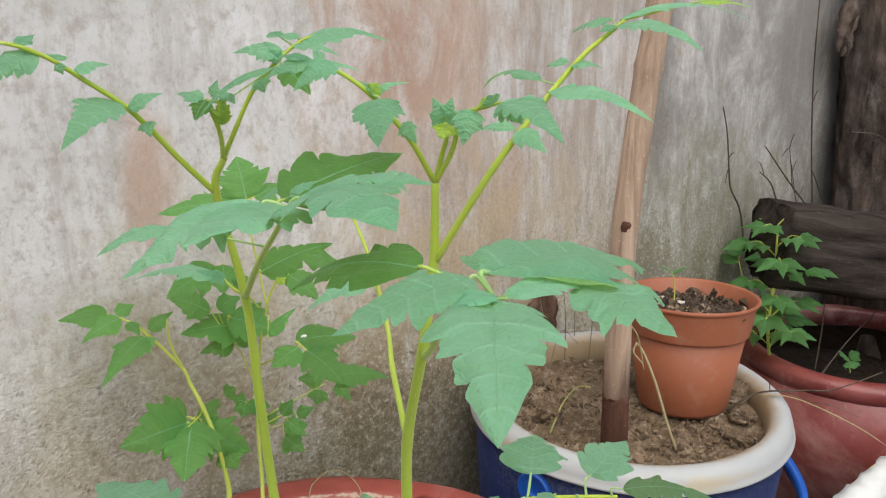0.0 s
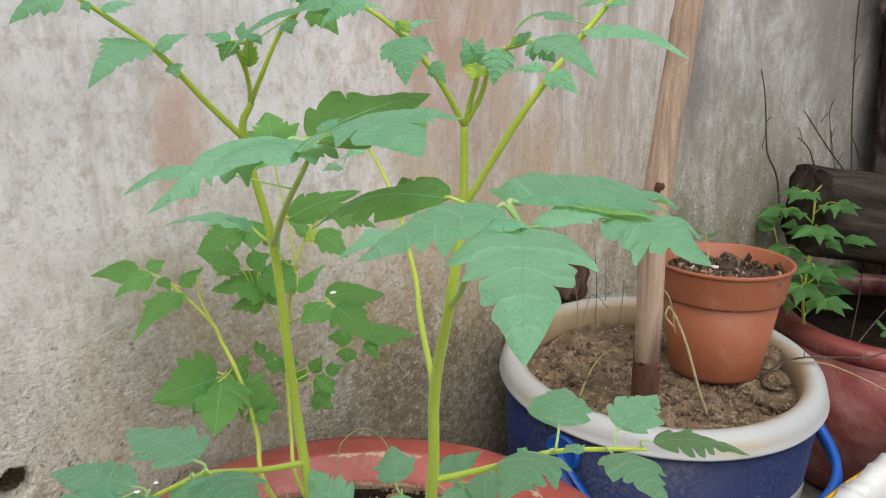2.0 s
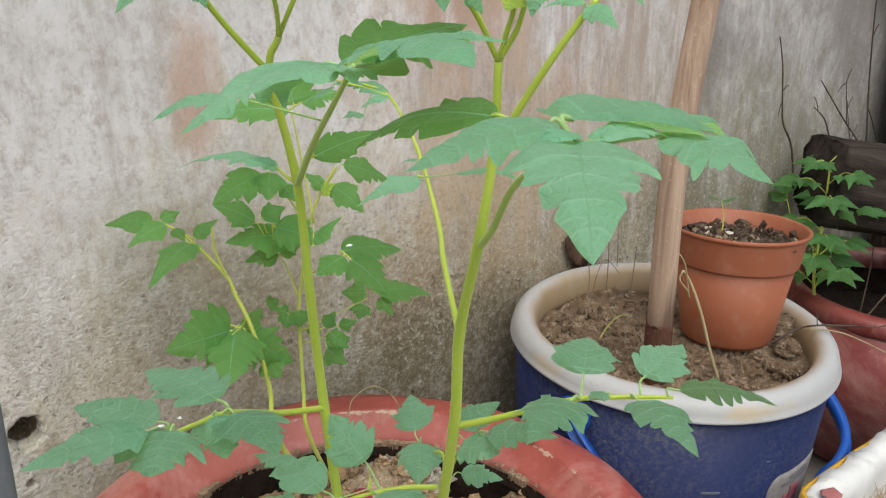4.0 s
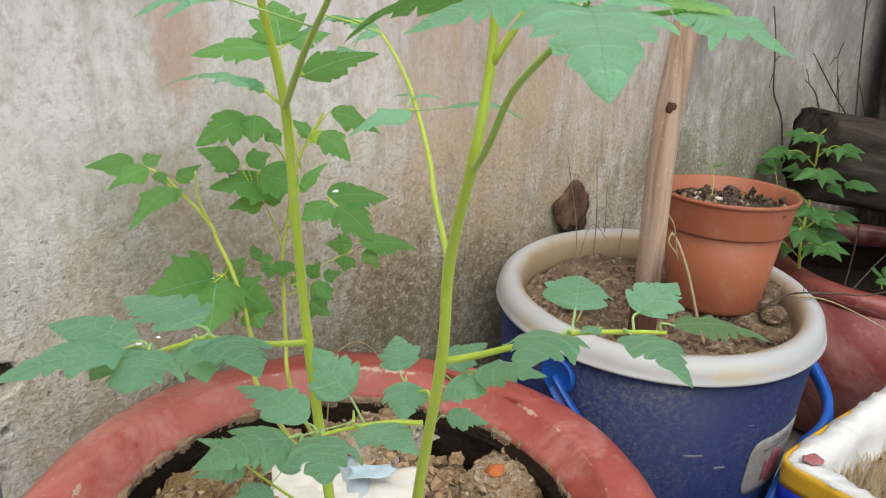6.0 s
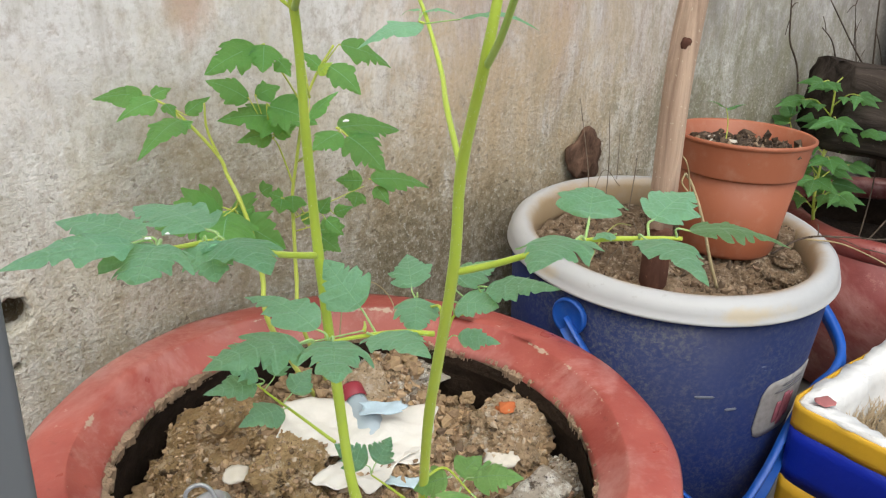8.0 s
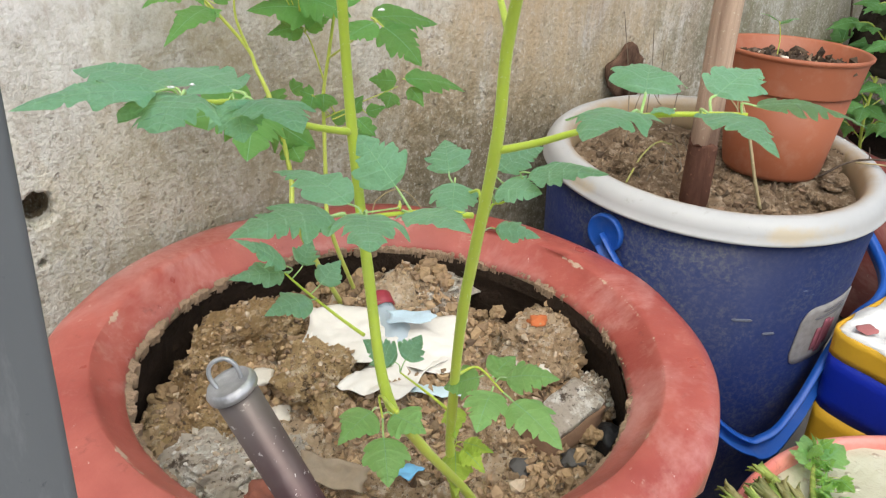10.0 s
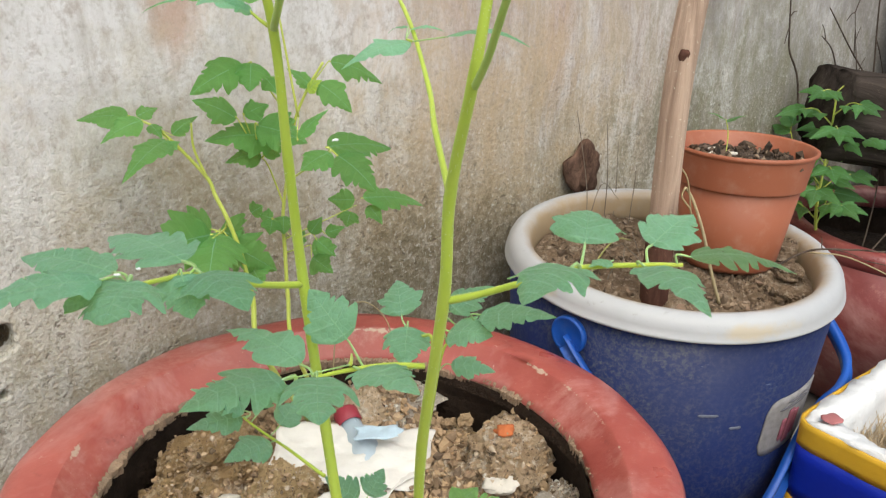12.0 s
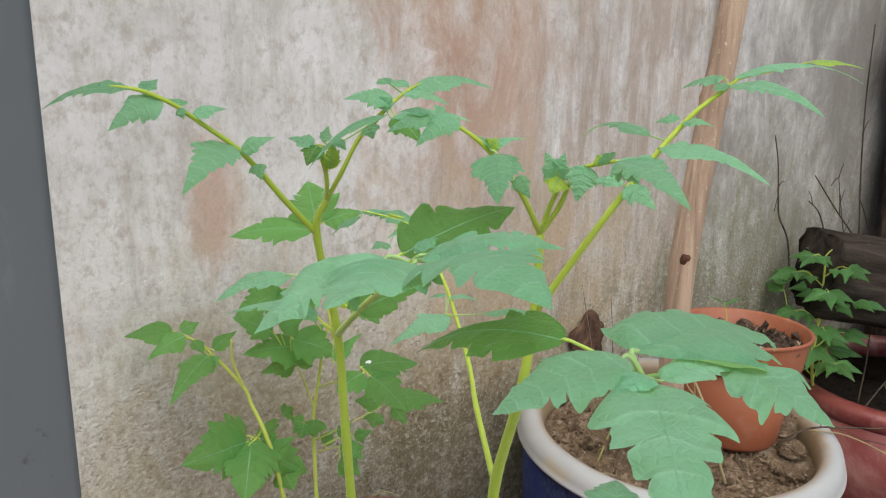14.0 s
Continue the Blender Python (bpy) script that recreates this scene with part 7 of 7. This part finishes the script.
def straw_lot(count, seed):
    rng = random.Random(seed)
    bm = bmesh.new()
    for _ in range(count):
        x, y = rng.uniform(FX0 + 0.026, FX1 - 0.03), rng.uniform(FY0 + 0.03, FY1 - 0.026)
        near = rng.random() < 0.6
        if near:
            x = FX0 + 0.026 + abs(rng.gauss(0, 0.05))
        if rng.random() < 0.5:
            y = FY1 - 0.026 - abs(rng.gauss(0, 0.05))
        h = rng.uniform(0.008, 0.034)
        lean = Vector((rng.gauss(0, 0.45), rng.gauss(0, 0.45), 1)).normalized()
        a = Vector((x, y, 0.208))
        b = a + lean * h
        if not (FX0 + 0.022 < b.x < FX1 - 0.02 and FY0 + 0.02 < b.y < FY1 - 0.022):
            continue
        tube_into(bm, [a, (a + b) / 2 + Vector((rng.gauss(0, 0.001), rng.gauss(0, 0.001), 0)), b], [0.0006, 0.0005, 0.0002], 3, False)
    return bm


tagged(part("straw", straw_lot(2600, 4), STRAW), "dry tan straw stubble in foam box", "straw", kind="stuff")

# ---- small pink pot with film and cut herbs ----
PINK = red_clay("pink_plastic", (0.55, 0.15, 0.115), (0.62, 0.22, 0.18))
HERB_X, HERB_Y = -0.159, -0.370
herb = holder("herb_pot", HERB_X, HERB_Y, 0)
part("body", lathe([(0.0, 0.0), (0.118, 0.0), (0.123, 0.004), (0.153, 0.214), (0.148, 0.214), (0.0, 0.18)], 96), PINK, herb)
part("rim", lathe([(0.152, 0.209), (0.159, 0.212), (0.1625, 0.219), (0.1630, 0.226), (0.1605, 0.2305), (0.156, 0.2310), (0.1525, 0.227), (0.151, 0.213)], 108, 0.0008, closed=True), PINK, herb)
tagged(herb, "small pink plastic pot covered with wet clear film", "flower pot")
FILM = Nodes("wet_clear_film", 0.16, spec=0.7)
FILM.bump(FILM.math("ADD", FILM.noise(34, 5, 0.6), FILM.math("MULTIPLY", FILM.ramp(FILM.voronoi(85), (0.0, 1.0), (0.25, 0.0)), 0.5)), 0.9, 0.006)
FILM.done(FILM.mix(FILM.noise(20, 4), (0.34, 0.34, 0.23), (0.55, 0.53, 0.42)))
film_bm = rough_disc(0.1525, 34, 110, lambda x, y: 0.221 + 0.004 * noise.noise(Vector((28 * x, 28 * y, 2))) + 0.003 * abs(noise.noise(Vector((70 * x, 70 * y, 6)))), 4)
film_top = tagged(part("plastic_film", film_bm, FILM.mat), "crumpled wet clear film stretched over pink pot", "plastic film")
film_top.location = (HERB_X, HERB_Y, 0)
DROP = simple("water_drop", (0.75, 0.76, 0.74), 0.06, 0.05, 40, 0, 0.0, 0.001, 0.9)
rng = random.Random(77)
for k in range(40):
    a, r = rng.random() * 6.28, 0.140 * math.sqrt(rng.random())
    d = part("water_drop", lump(rng.uniform(0.0016, 0.0040), k, 0.15, 0.6, 2), DROP)
    d.location = (HERB_X + r * math.cos(a), HERB_Y + r * math.sin(a), 0.2235)
    tagged(d, "clear water drop lying on film", "drop", "drops on the film")
CUT = Nodes("cut_herb_stalk", 0.5, spec=0.4)
CUT = CUT.done(CUT.mix(CUT.ramp(CUT.noise(170, 5, 0.7, CUT.scaled(1, 0.15, 0.3)), (0.35, 0.0), (0.62, 1.0)), (0.10, 0.17, 0.02), (0.34, 0.40, 0.10)))
CUT_DARK = Nodes("bruised_herb_stalk", 0.5, spec=0.4)
CUT_DARK = CUT_DARK.done(CUT_DARK.mix(CUT_DARK.ramp(CUT_DARK.noise(120, 5, 0.7, CUT_DARK.scaled(1, 0.2, 0.3)), (0.35, 0.0), (0.62, 1.0)), (0.08, 0.10, 0.025), (0.26, 0.23, 0.09)))
HERB_LEAF = leaf_green("curly_herb_leaf", (0.17, 0.36, 0.055), (0.30, 0.50, 0.12))
bunch = holder("herb_stalks", -0.205, -0.255, 0.22)
tagged(bunch, "bunch of cut green herb stalks with curly leaves", "herbs")
rng = random.Random(41)


def frayed_stalk(a, b, r, material):
    """A cut stalk, bent and ribbed, torn into slivers at its end."""
    a, b = Vector(a), Vector(b)
    mid = (a + b) / 2 + Vector((rng.gauss(0, 0.0012), rng.gauss(0, 0.0012), rng.gauss(0, 0.001)))
    pts = spline([a, mid, b], 6)
    ob = keep(part("stalk", tube_into(bmesh.new(), pts, [r * (1.15 - 0.30 * i / 12 + 0.16 * rng.random()) for i in range(13)], 9), material), bunch)
    d = (b - mid).normalized()
    for k in range(6):
        side = Vector((rng.gauss(0, 1), rng.gauss(0, 1), rng.gauss(0, 1)))
        side = (side - d * side.dot(d)).normalized()
        p = b + side * r * 0.6
        way = [p - d * 0.008, p + side * r * 0.4 + d * 0.001, p + side * r * rng.uniform(0.3, 1.8) + d * rng.uniform(-0.001, 0.006)]
        keep(part("sliver", tube_into(bmesh.new(), way, [r * 0.5, r * 0.38, r * 0.12], 5), material), ob)


for k in range(11):
    # a fan of torn stalks leaning over the pot's edge
    f = k / 10
    foot_at = (-0.216 + 0.026 * f + rng.gauss(0, 0.003), -0.262 + rng.gauss(0, 0.005), 0.223)
    head_at = (-0.224 + 0.050 * f + rng.gauss(0, 0.004), -0.220 - 0.016 * abs(f - 0.4) + rng.gauss(0, 0.008), 0.229 + 0.010 * rng.random())
    frayed_stalk(foot_at, head_at, rng.uniform(0.0022, 0.0042), CUT if k % 2 else CUT_DARK)
herb_sprig = frond(bunch, [(-0.185, -0.264, 0.224), (-0.160, -0.244, 0.231), (-0.140, -0.232, 0.234)], 0.0032, CUT)
rng = random.Random(5)
for k in range(54):
    t = rng.random()
    bx, by, bz = -0.183 + 0.060 * t + rng.gauss(0, 0.006), -0.272 + 0.045 * t + rng.gauss(0, 0.006), 0.224 + 0.010 * t + rng.uniform(0, 0.008)
    a = rng.random() * 6.28
    l = rng.uniform(0.006, 0.015)
    leaflet(herb_sprig, (bx, by, bz), (bx + l * math.cos(a), by + l * math.sin(a), bz + rng.uniform(-0.003, 0.010)), l * 0.85, (rng.gauss(0, 0.6), rng.gauss(0, 0.6), 1), 3, HERB_LEAF)
for x, y, z, l, a in ((-0.140, -0.232, 0.234, 0.026, 0.9), (-0.138, -0.236, 0.233, 0.030, 0.0), (-0.144, -0.232, 0.234, 0.018, 1.9), (-0.174, -0.266, 0.233, 0.026, -0.8)):
    leaflet(herb_sprig, (x, y, z), (x + l * math.cos(a), y + l * math.sin(a), z + 0.004), l * 0.8, (0.1, -0.3, 1), 3, LEAF_FRESH)

# ---- far red pot, charred beam and trunk ----
FAR_X, FAR_Y = 0.597, 0.022
far = holder("flower_pot", FAR_X, FAR_Y, 0)
part("body", lathe([(0.0, 0.0), (0.11, 0.0), (0.13, 0.01), (0.185, 0.10), (0.198, 0.16), (0.190, 0.205), (0.170, 0.236)], 96, 0.002, 4.0), RED_DARK, far)
part("rim", lathe([(0.170, 0.236), (0.1735, 0.245), (0.1735, 0.254), (0.169, 0.260), (0.157, 0.2625), (0.146, 0.260), (0.142, 0.253), (0.143, 0.236), (0.155, 0.226)], 96, 0.002, 4.0, True), RED_DARK, far, "worn pinkish red rim")
# same clay, coloured dark for the shade inside the far pot
part("inner_wall", lathe([(0.143, 0.238), (0.160, 0.215), (0.168, 0.16), (0.150, 0.14)], 72, 0.002, 4.0), INNER_SHADE, far)
tagged(far, "large dark red glazed pot with a worn rim", "flower pot")
far_soil = tagged(part("soil_in_pot", rough_disc(0.166, 24, 60, lambda x, y: 0.196 - 0.10 * x + 0.010 * noise.noise(Vector((14 * x, 14 * y, 9))) + 0.004 * noise.noise(Vector((50 * x, 50 * y, 9))), 7), SHADED_SOIL), "brown soil in the far red pot, coloured dark for shade", "soil", kind="stuff")
far_soil.location = (FAR_X, FAR_Y, 0)


def beam_body(length, w, h, seed):
    """A timber with a split, uneven surface."""
    bm = bmesh.new()
    n, m = 90, 60
    rings = []
    for i in range(n + 1):
        x = length * i / n
        ring = []
        for k in range(m):
            a = 2 * math.pi * (k + 0.5) / m
            c, s = math.cos(a), math.sin(a)
            q = (abs(c) ** 6 + abs(s) ** 6) ** (1 / 6)
            p = Vector((x, c / q * w / 2, s / q * h / 2))
            d = 0.014 * noise.noise(Vector((5 * x + seed, 22 * p.y, 22 * p.z))) + 0.008 * noise.noise(Vector((14 * x, 80 * p.y, 80 * p.z + seed)))
            off = Vector((0, c, s)) * d
            ring.append(bm.verts.new(p + off + Vector((0.012 * noise.noise(Vector((0, 30 * p.y, 30 * p.z + seed))), 0, 0)) * (1 if i in (0, n) else 0)))
        rings.append(ring)
    for a, b in zip(rings, rings[1:]):
        for k in range(m):
            bm.faces.new((a[k], a[(k + 1) % m], b[(k + 1) % m], b[k]))
    bm.faces.new(rings[0][::-1])
    bm.faces.new(rings[-1])
    return bm


log = part("timber", beam_body(0.52, 0.11, 0.115, 2.0), CHARRED)
log.matrix_world = Matrix.Translation((0.475, 0.115, 0.425)) @ Matrix.Rotation(radians(-34), 4, "Z") @ Matrix.Rotation(radians(10), 4, "Y")
tagged(log, "charred black timber beam leaning behind the pots", "timber")
trunk = part("tree_trunk", tube_into(bmesh.new(), spline([(0.835, 0.095, 0.0), (0.825, 0.10, 0.35), (0.81, 0.105, 0.6), (0.80, 0.105, 0.9), (0.81, 0.10, 1.5)], 40),
                                     [0.078 - 0.010 * i / 160 + 0.006 * noise.noise(Vector((0, 0, 0.14 * i))) for i in range(161)], 72), TRUNK)
for v in trunk.data.vertices:
    out = Vector((v.co.x - 0.81, v.co.y - 0.102, 0)).normalized()
    q = Vector((60 * v.co.x, 60 * v.co.y, 9 * v.co.z))
    v.co += out * (0.014 * noise.noise(0.35 * q) + 0.010 * abs(noise.noise(q)) + 0.005 * noise.noise(2.6 * q))
tagged(trunk, "rough dark brown tree trunk against the wall", "tree trunk")
TWIG = bark("dry_dark_twig", (0.05, 0.038, 0.03), (0.15, 0.115, 0.09), 60)


def twig(points, r0, r1, label="thin dry dark twig standing against the wall", group="dry twigs", material=TWIG, spurs=()):
    r0, r1 = 0.7 * r0, 0.7 * r1
    ob = tagged(part("twig", tube(points, r0, r1, 6, 6), material), label, "twig", group)
    for a, b in spurs:
        part("spur", tube([a, ((a[0] + b[0]) / 2, (a[1] + b[1]) / 2, (a[2] + b[2]) / 2 + 0.003), b], r1, r1 * 0.6, 4, 5), material, ob)
    return ob


twig([(0.474, 0.15, 0.40), (0.456, 0.152, 0.462), (0.425, 0.152, 0.50), (0.412, 0.15, 0.53), (0.400, 0.15, 0.58), (0.384, 0.15, 0.618)], 0.0022, 0.0012, spurs=(((0.411, 0.15, 0.532), (0.402, 0.148, 0.512)), ((0.408, 0.15, 0.545), (0.420, 0.148, 0.552))))
twig([(0.690, 0.15, 0.40), (0.662, 0.15, 0.432), (0.59, 0.15, 0.485), (0.507, 0.15, 0.55)], 0.0022, 0.0012, spurs=(((0.60, 0.15, 0.478), (0.575, 0.148, 0.54)), ((0.575, 0.148, 0.54), (0.585, 0.148, 0.56)), ((0.575, 0.148, 0.54), (0.555, 0.148, 0.53))))
twig([(0.676, 0.15, 0.38), (0.673, 0.15, 0.439), (0.650, 0.15, 0.53), (0.629, 0.15, 0.647), (0.622, 0.15, 0.76)], 0.0022, 0.0014, spurs=(((0.655, 0.15, 0.50), (0.70, 0.148, 0.44)), ((0.635, 0.15, 0.60), (0.645, 0.148, 0.62))))
twig([(0.735, 0.06, 0.38), (0.757, 0.065, 0.42), (0.79, 0.07, 0.485), (0.735, 0.08, 0.545), (0.67, 0.10, 0.56)], 0.0030, 0.0014, spurs=(((0.785, 0.07, 0.487), (0.775, 0.072, 0.56)), ((0.72, 0.083, 0.548), (0.70, 0.085, 0.575))))
twig([(0.57, 0.15, 0.44), (0.535, 0.15, 0.49), (0.498, 0.15, 0.514)], 0.0018, 0.001, spurs=(((0.51, 0.15, 0.508), (0.49, 0.148, 0.53)),))
twig([(0.60, 0.135, 0.36), (0.612, 0.14, 0.42), (0.600, 0.145, 0.47), (0.592, 0.148, 0.50)], 0.0016, 0.0008, spurs=(((0.606, 0.143, 0.45), (0.62, 0.142, 0.475)), ((0.592, 0.148, 0.50), (0.585, 0.148, 0.515)), ((0.592, 0.148, 0.50), (0.60, 0.148, 0.518))))
twig([(0.53, 0.05, 0.225), (0.56, 0.06, 0.285), (0.60, 0.08, 0.34), (0.615, 0.09, 0.42)], 0.0018, 0.0010, "thin dry dark twig standing in the far pot")
twig([(0.515, 0.04, 0.215), (0.58, 0.03, 0.262), (0.66, 0.02, 0.30)], 0.0022, 0.0012, "thin dry dark twig lying over the far pot")
# ragged strips of loose bark hanging beside the trunk
for k, (x, z, l) in enumerate(((0.700, 0.705, 0.030), (0.715, 0.715, 0.045), (0.733, 0.722, 0.055), (0.752, 0.722, 0.075), (0.768, 0.730, 0.060))):
    rng = random.Random(200 + k)
    strip = part("bark_strip", tube([(x + 0.03, 0.155, z + 0.035), (x + 0.012, 0.150, z + 0.012), (x, 0.148, z - 0.4 * l), (x + rng.gauss(0, 0.006), 0.152, z - l)], 0.012, 0.004, 10, 10), TRUNK)
    for v in strip.data.vertices:
        v.co += 0.005 * noise.noise_vector(70 * v.co) + 0.003 * noise.noise_vector(160 * v.co)
    tagged(strip, "ragged dark strip of loose bark by trunk", "bark", "loose bark")

# ---- rusty lump on the wall and dry stems at its foot ----
rust = part("rusty_bracket", lump(0.028, 33.3, 0.45, 1.25, 4), bark("rusted_brown_iron", (0.045, 0.027, 0.020), (0.19, 0.115, 0.08), 90, (1, 1, 0.5)))
rust.location, rust.rotation_euler, rust.scale = (0.072, 0.188, 0.362), (0, 0, 0.1), (1.05, 0.62, 0.86)
tagged(rust, "lumpy rusty brown iron stub in the wall", "bracket")
DRY = bark("dry_grey_stem", (0.14, 0.11, 0.085), (0.30, 0.25, 0.19), 60)
for pts in ([(0.05, 0.128, 0.335), (0.058, 0.135, 0.40), (0.055, 0.14, 0.46)], [(0.060, 0.125, 0.335), (0.075, 0.135, 0.375), (0.077, 0.14, 0.435)], [(0.118, 0.095, 0.335), (0.125, 0.11, 0.38), (0.120, 0.12, 0.45)],
            [(0.02, 0.128, 0.34), (0.028, 0.137, 0.39), (0.012, 0.145, 0.476)], [(-0.01, 0.105, 0.34), (0.03, 0.12, 0.40), (0.075, 0.13, 0.372)], [(0.07, 0.11, 0.335), (0.088, 0.12, 0.40), (0.105, 0.135, 0.395)]):
    twig(pts, 0.0009, 0.0005, "thin dry grey stem standing in the bucket", "dry stems", DRY)
PALE = bark("dry_pale_vine", (0.32, 0.25, 0.13), (0.48, 0.40, 0.24), 60)
twig([(-0.012, -0.066, 0.345), (-0.022, -0.060, 0.375), (-0.030, -0.050, 0.415), (-0.034, -0.038, 0.442), (-0.036, -0.030, 0.452)], 0.0024, 0.0016, "dry pale vine leaning on the bamboo stake", "dry vines", PALE)
twig([(-0.036, -0.030, 0.452), (-0.045, -0.034, 0.446), (-0.040, -0.040, 0.436), (-0.034, -0.038, 0.428), (-0.042, -0.036, 0.46), (-0.046, -0.030, 0.472)], 0.0013, 0.0010, "dry pale vine twisted round the stake", "dry vines", PALE)
twig([(-0.085, 0.03, 0.352), (-0.05, 0.045, 0.366), (-0.02, 0.052, 0.372), (0.01, 0.058, 0.362)], 0.0013, 0.0009, "yellowish bent stem lying over bucket soil", "dry vines", stem_green("yellowing_stem", (0.26, 0.27, 0.06), (0.36, 0.34, 0.12)))
for k in range(7):
    rng = random.Random(300 + k)
    x, y = -0.075 + 0.02 * rng.random() + 0.013 * k, 0.015 + 0.03 * rng.random()
    twig([(x, y, 0.344), (x + rng.gauss(0, 0.006), y + rng.gauss(0, 0.006), 0.356), (x + rng.gauss(0, 0.014), y + rng.gauss(0, 0.014), 0.366 + 0.012 * rng.random())], 0.0011, 0.0006, "short dead weed stem in bucket soil", "dry stems", DRY)
# dark twigs reaching over the bucket's rim
twig([(0.075, -0.066, 0.358), (0.100, -0.085, 0.376), (0.135, -0.115, 0.378), (0.175, -0.13, 0.372), (0.24, -0.15, 0.378)], 0.0016, 0.0008, "dark dry twig lying over the bucket rim", "dry twigs", spurs=(((0.11, -0.092, 0.378), (0.125, -0.13, 0.374)), ((0.125, -0.13, 0.374), (0.155, -0.165, 0.36)), ((0.11, -0.092, 0.378), (0.118, -0.085, 0.386))))
twig([(0.10, -0.085, 0.374), (0.122, -0.115, 0.373), (0.15, -0.165, 0.352), (0.175, -0.20, 0.325)], 0.0012, 0.0006, "pale thin twig hanging over bucket rim", "dry twigs", PALE)
# pale bent wire over the red pot's back rim
twig([(-0.335, 0.086, 0.29), (-0.327, 0.088, 0.355), (-0.318, 0.09, 0.367), (-0.300, 0.09, 0.370), (-0.282, 0.09, 0.356), (-0.271, 0.088, 0.332), (-0.262, 0.085, 0.275)], 0.0009, 0.0008, "pale bent dry stem arching over pot soil", "dry vines", PALE)
twig([(-0.475, 0.06, 0.278), (-0.46, 0.065, 0.305), (-0.44, 0.068, 0.306), (-0.425, 0.07, 0.296)], 0.0016, 0.0012, "fallen green stem lying on pot soil", "dry vines", STEM)
# weak sprout in the nursery pot
sprout = twig([(0.076, 0.005, 0.451), (0.078, 0.007, 0.473), (0.074, 0.009, 0.489)], 0.0010, 0.0006, "weak green sprout in dark potting soil", "sprouts", STEM_PALE)
leaflet(sprout, (0.074, 0.009, 0.488), (0.060, 0.021, 0.495), 0.006, (0, 0, 1), 2, LEAF_FAR)
leaflet(sprout, (0.075, 0.009, 0.486), (0.102, 0.005, 0.489), 0.006, (0, 0, 1), 2, LEAF_FAR)
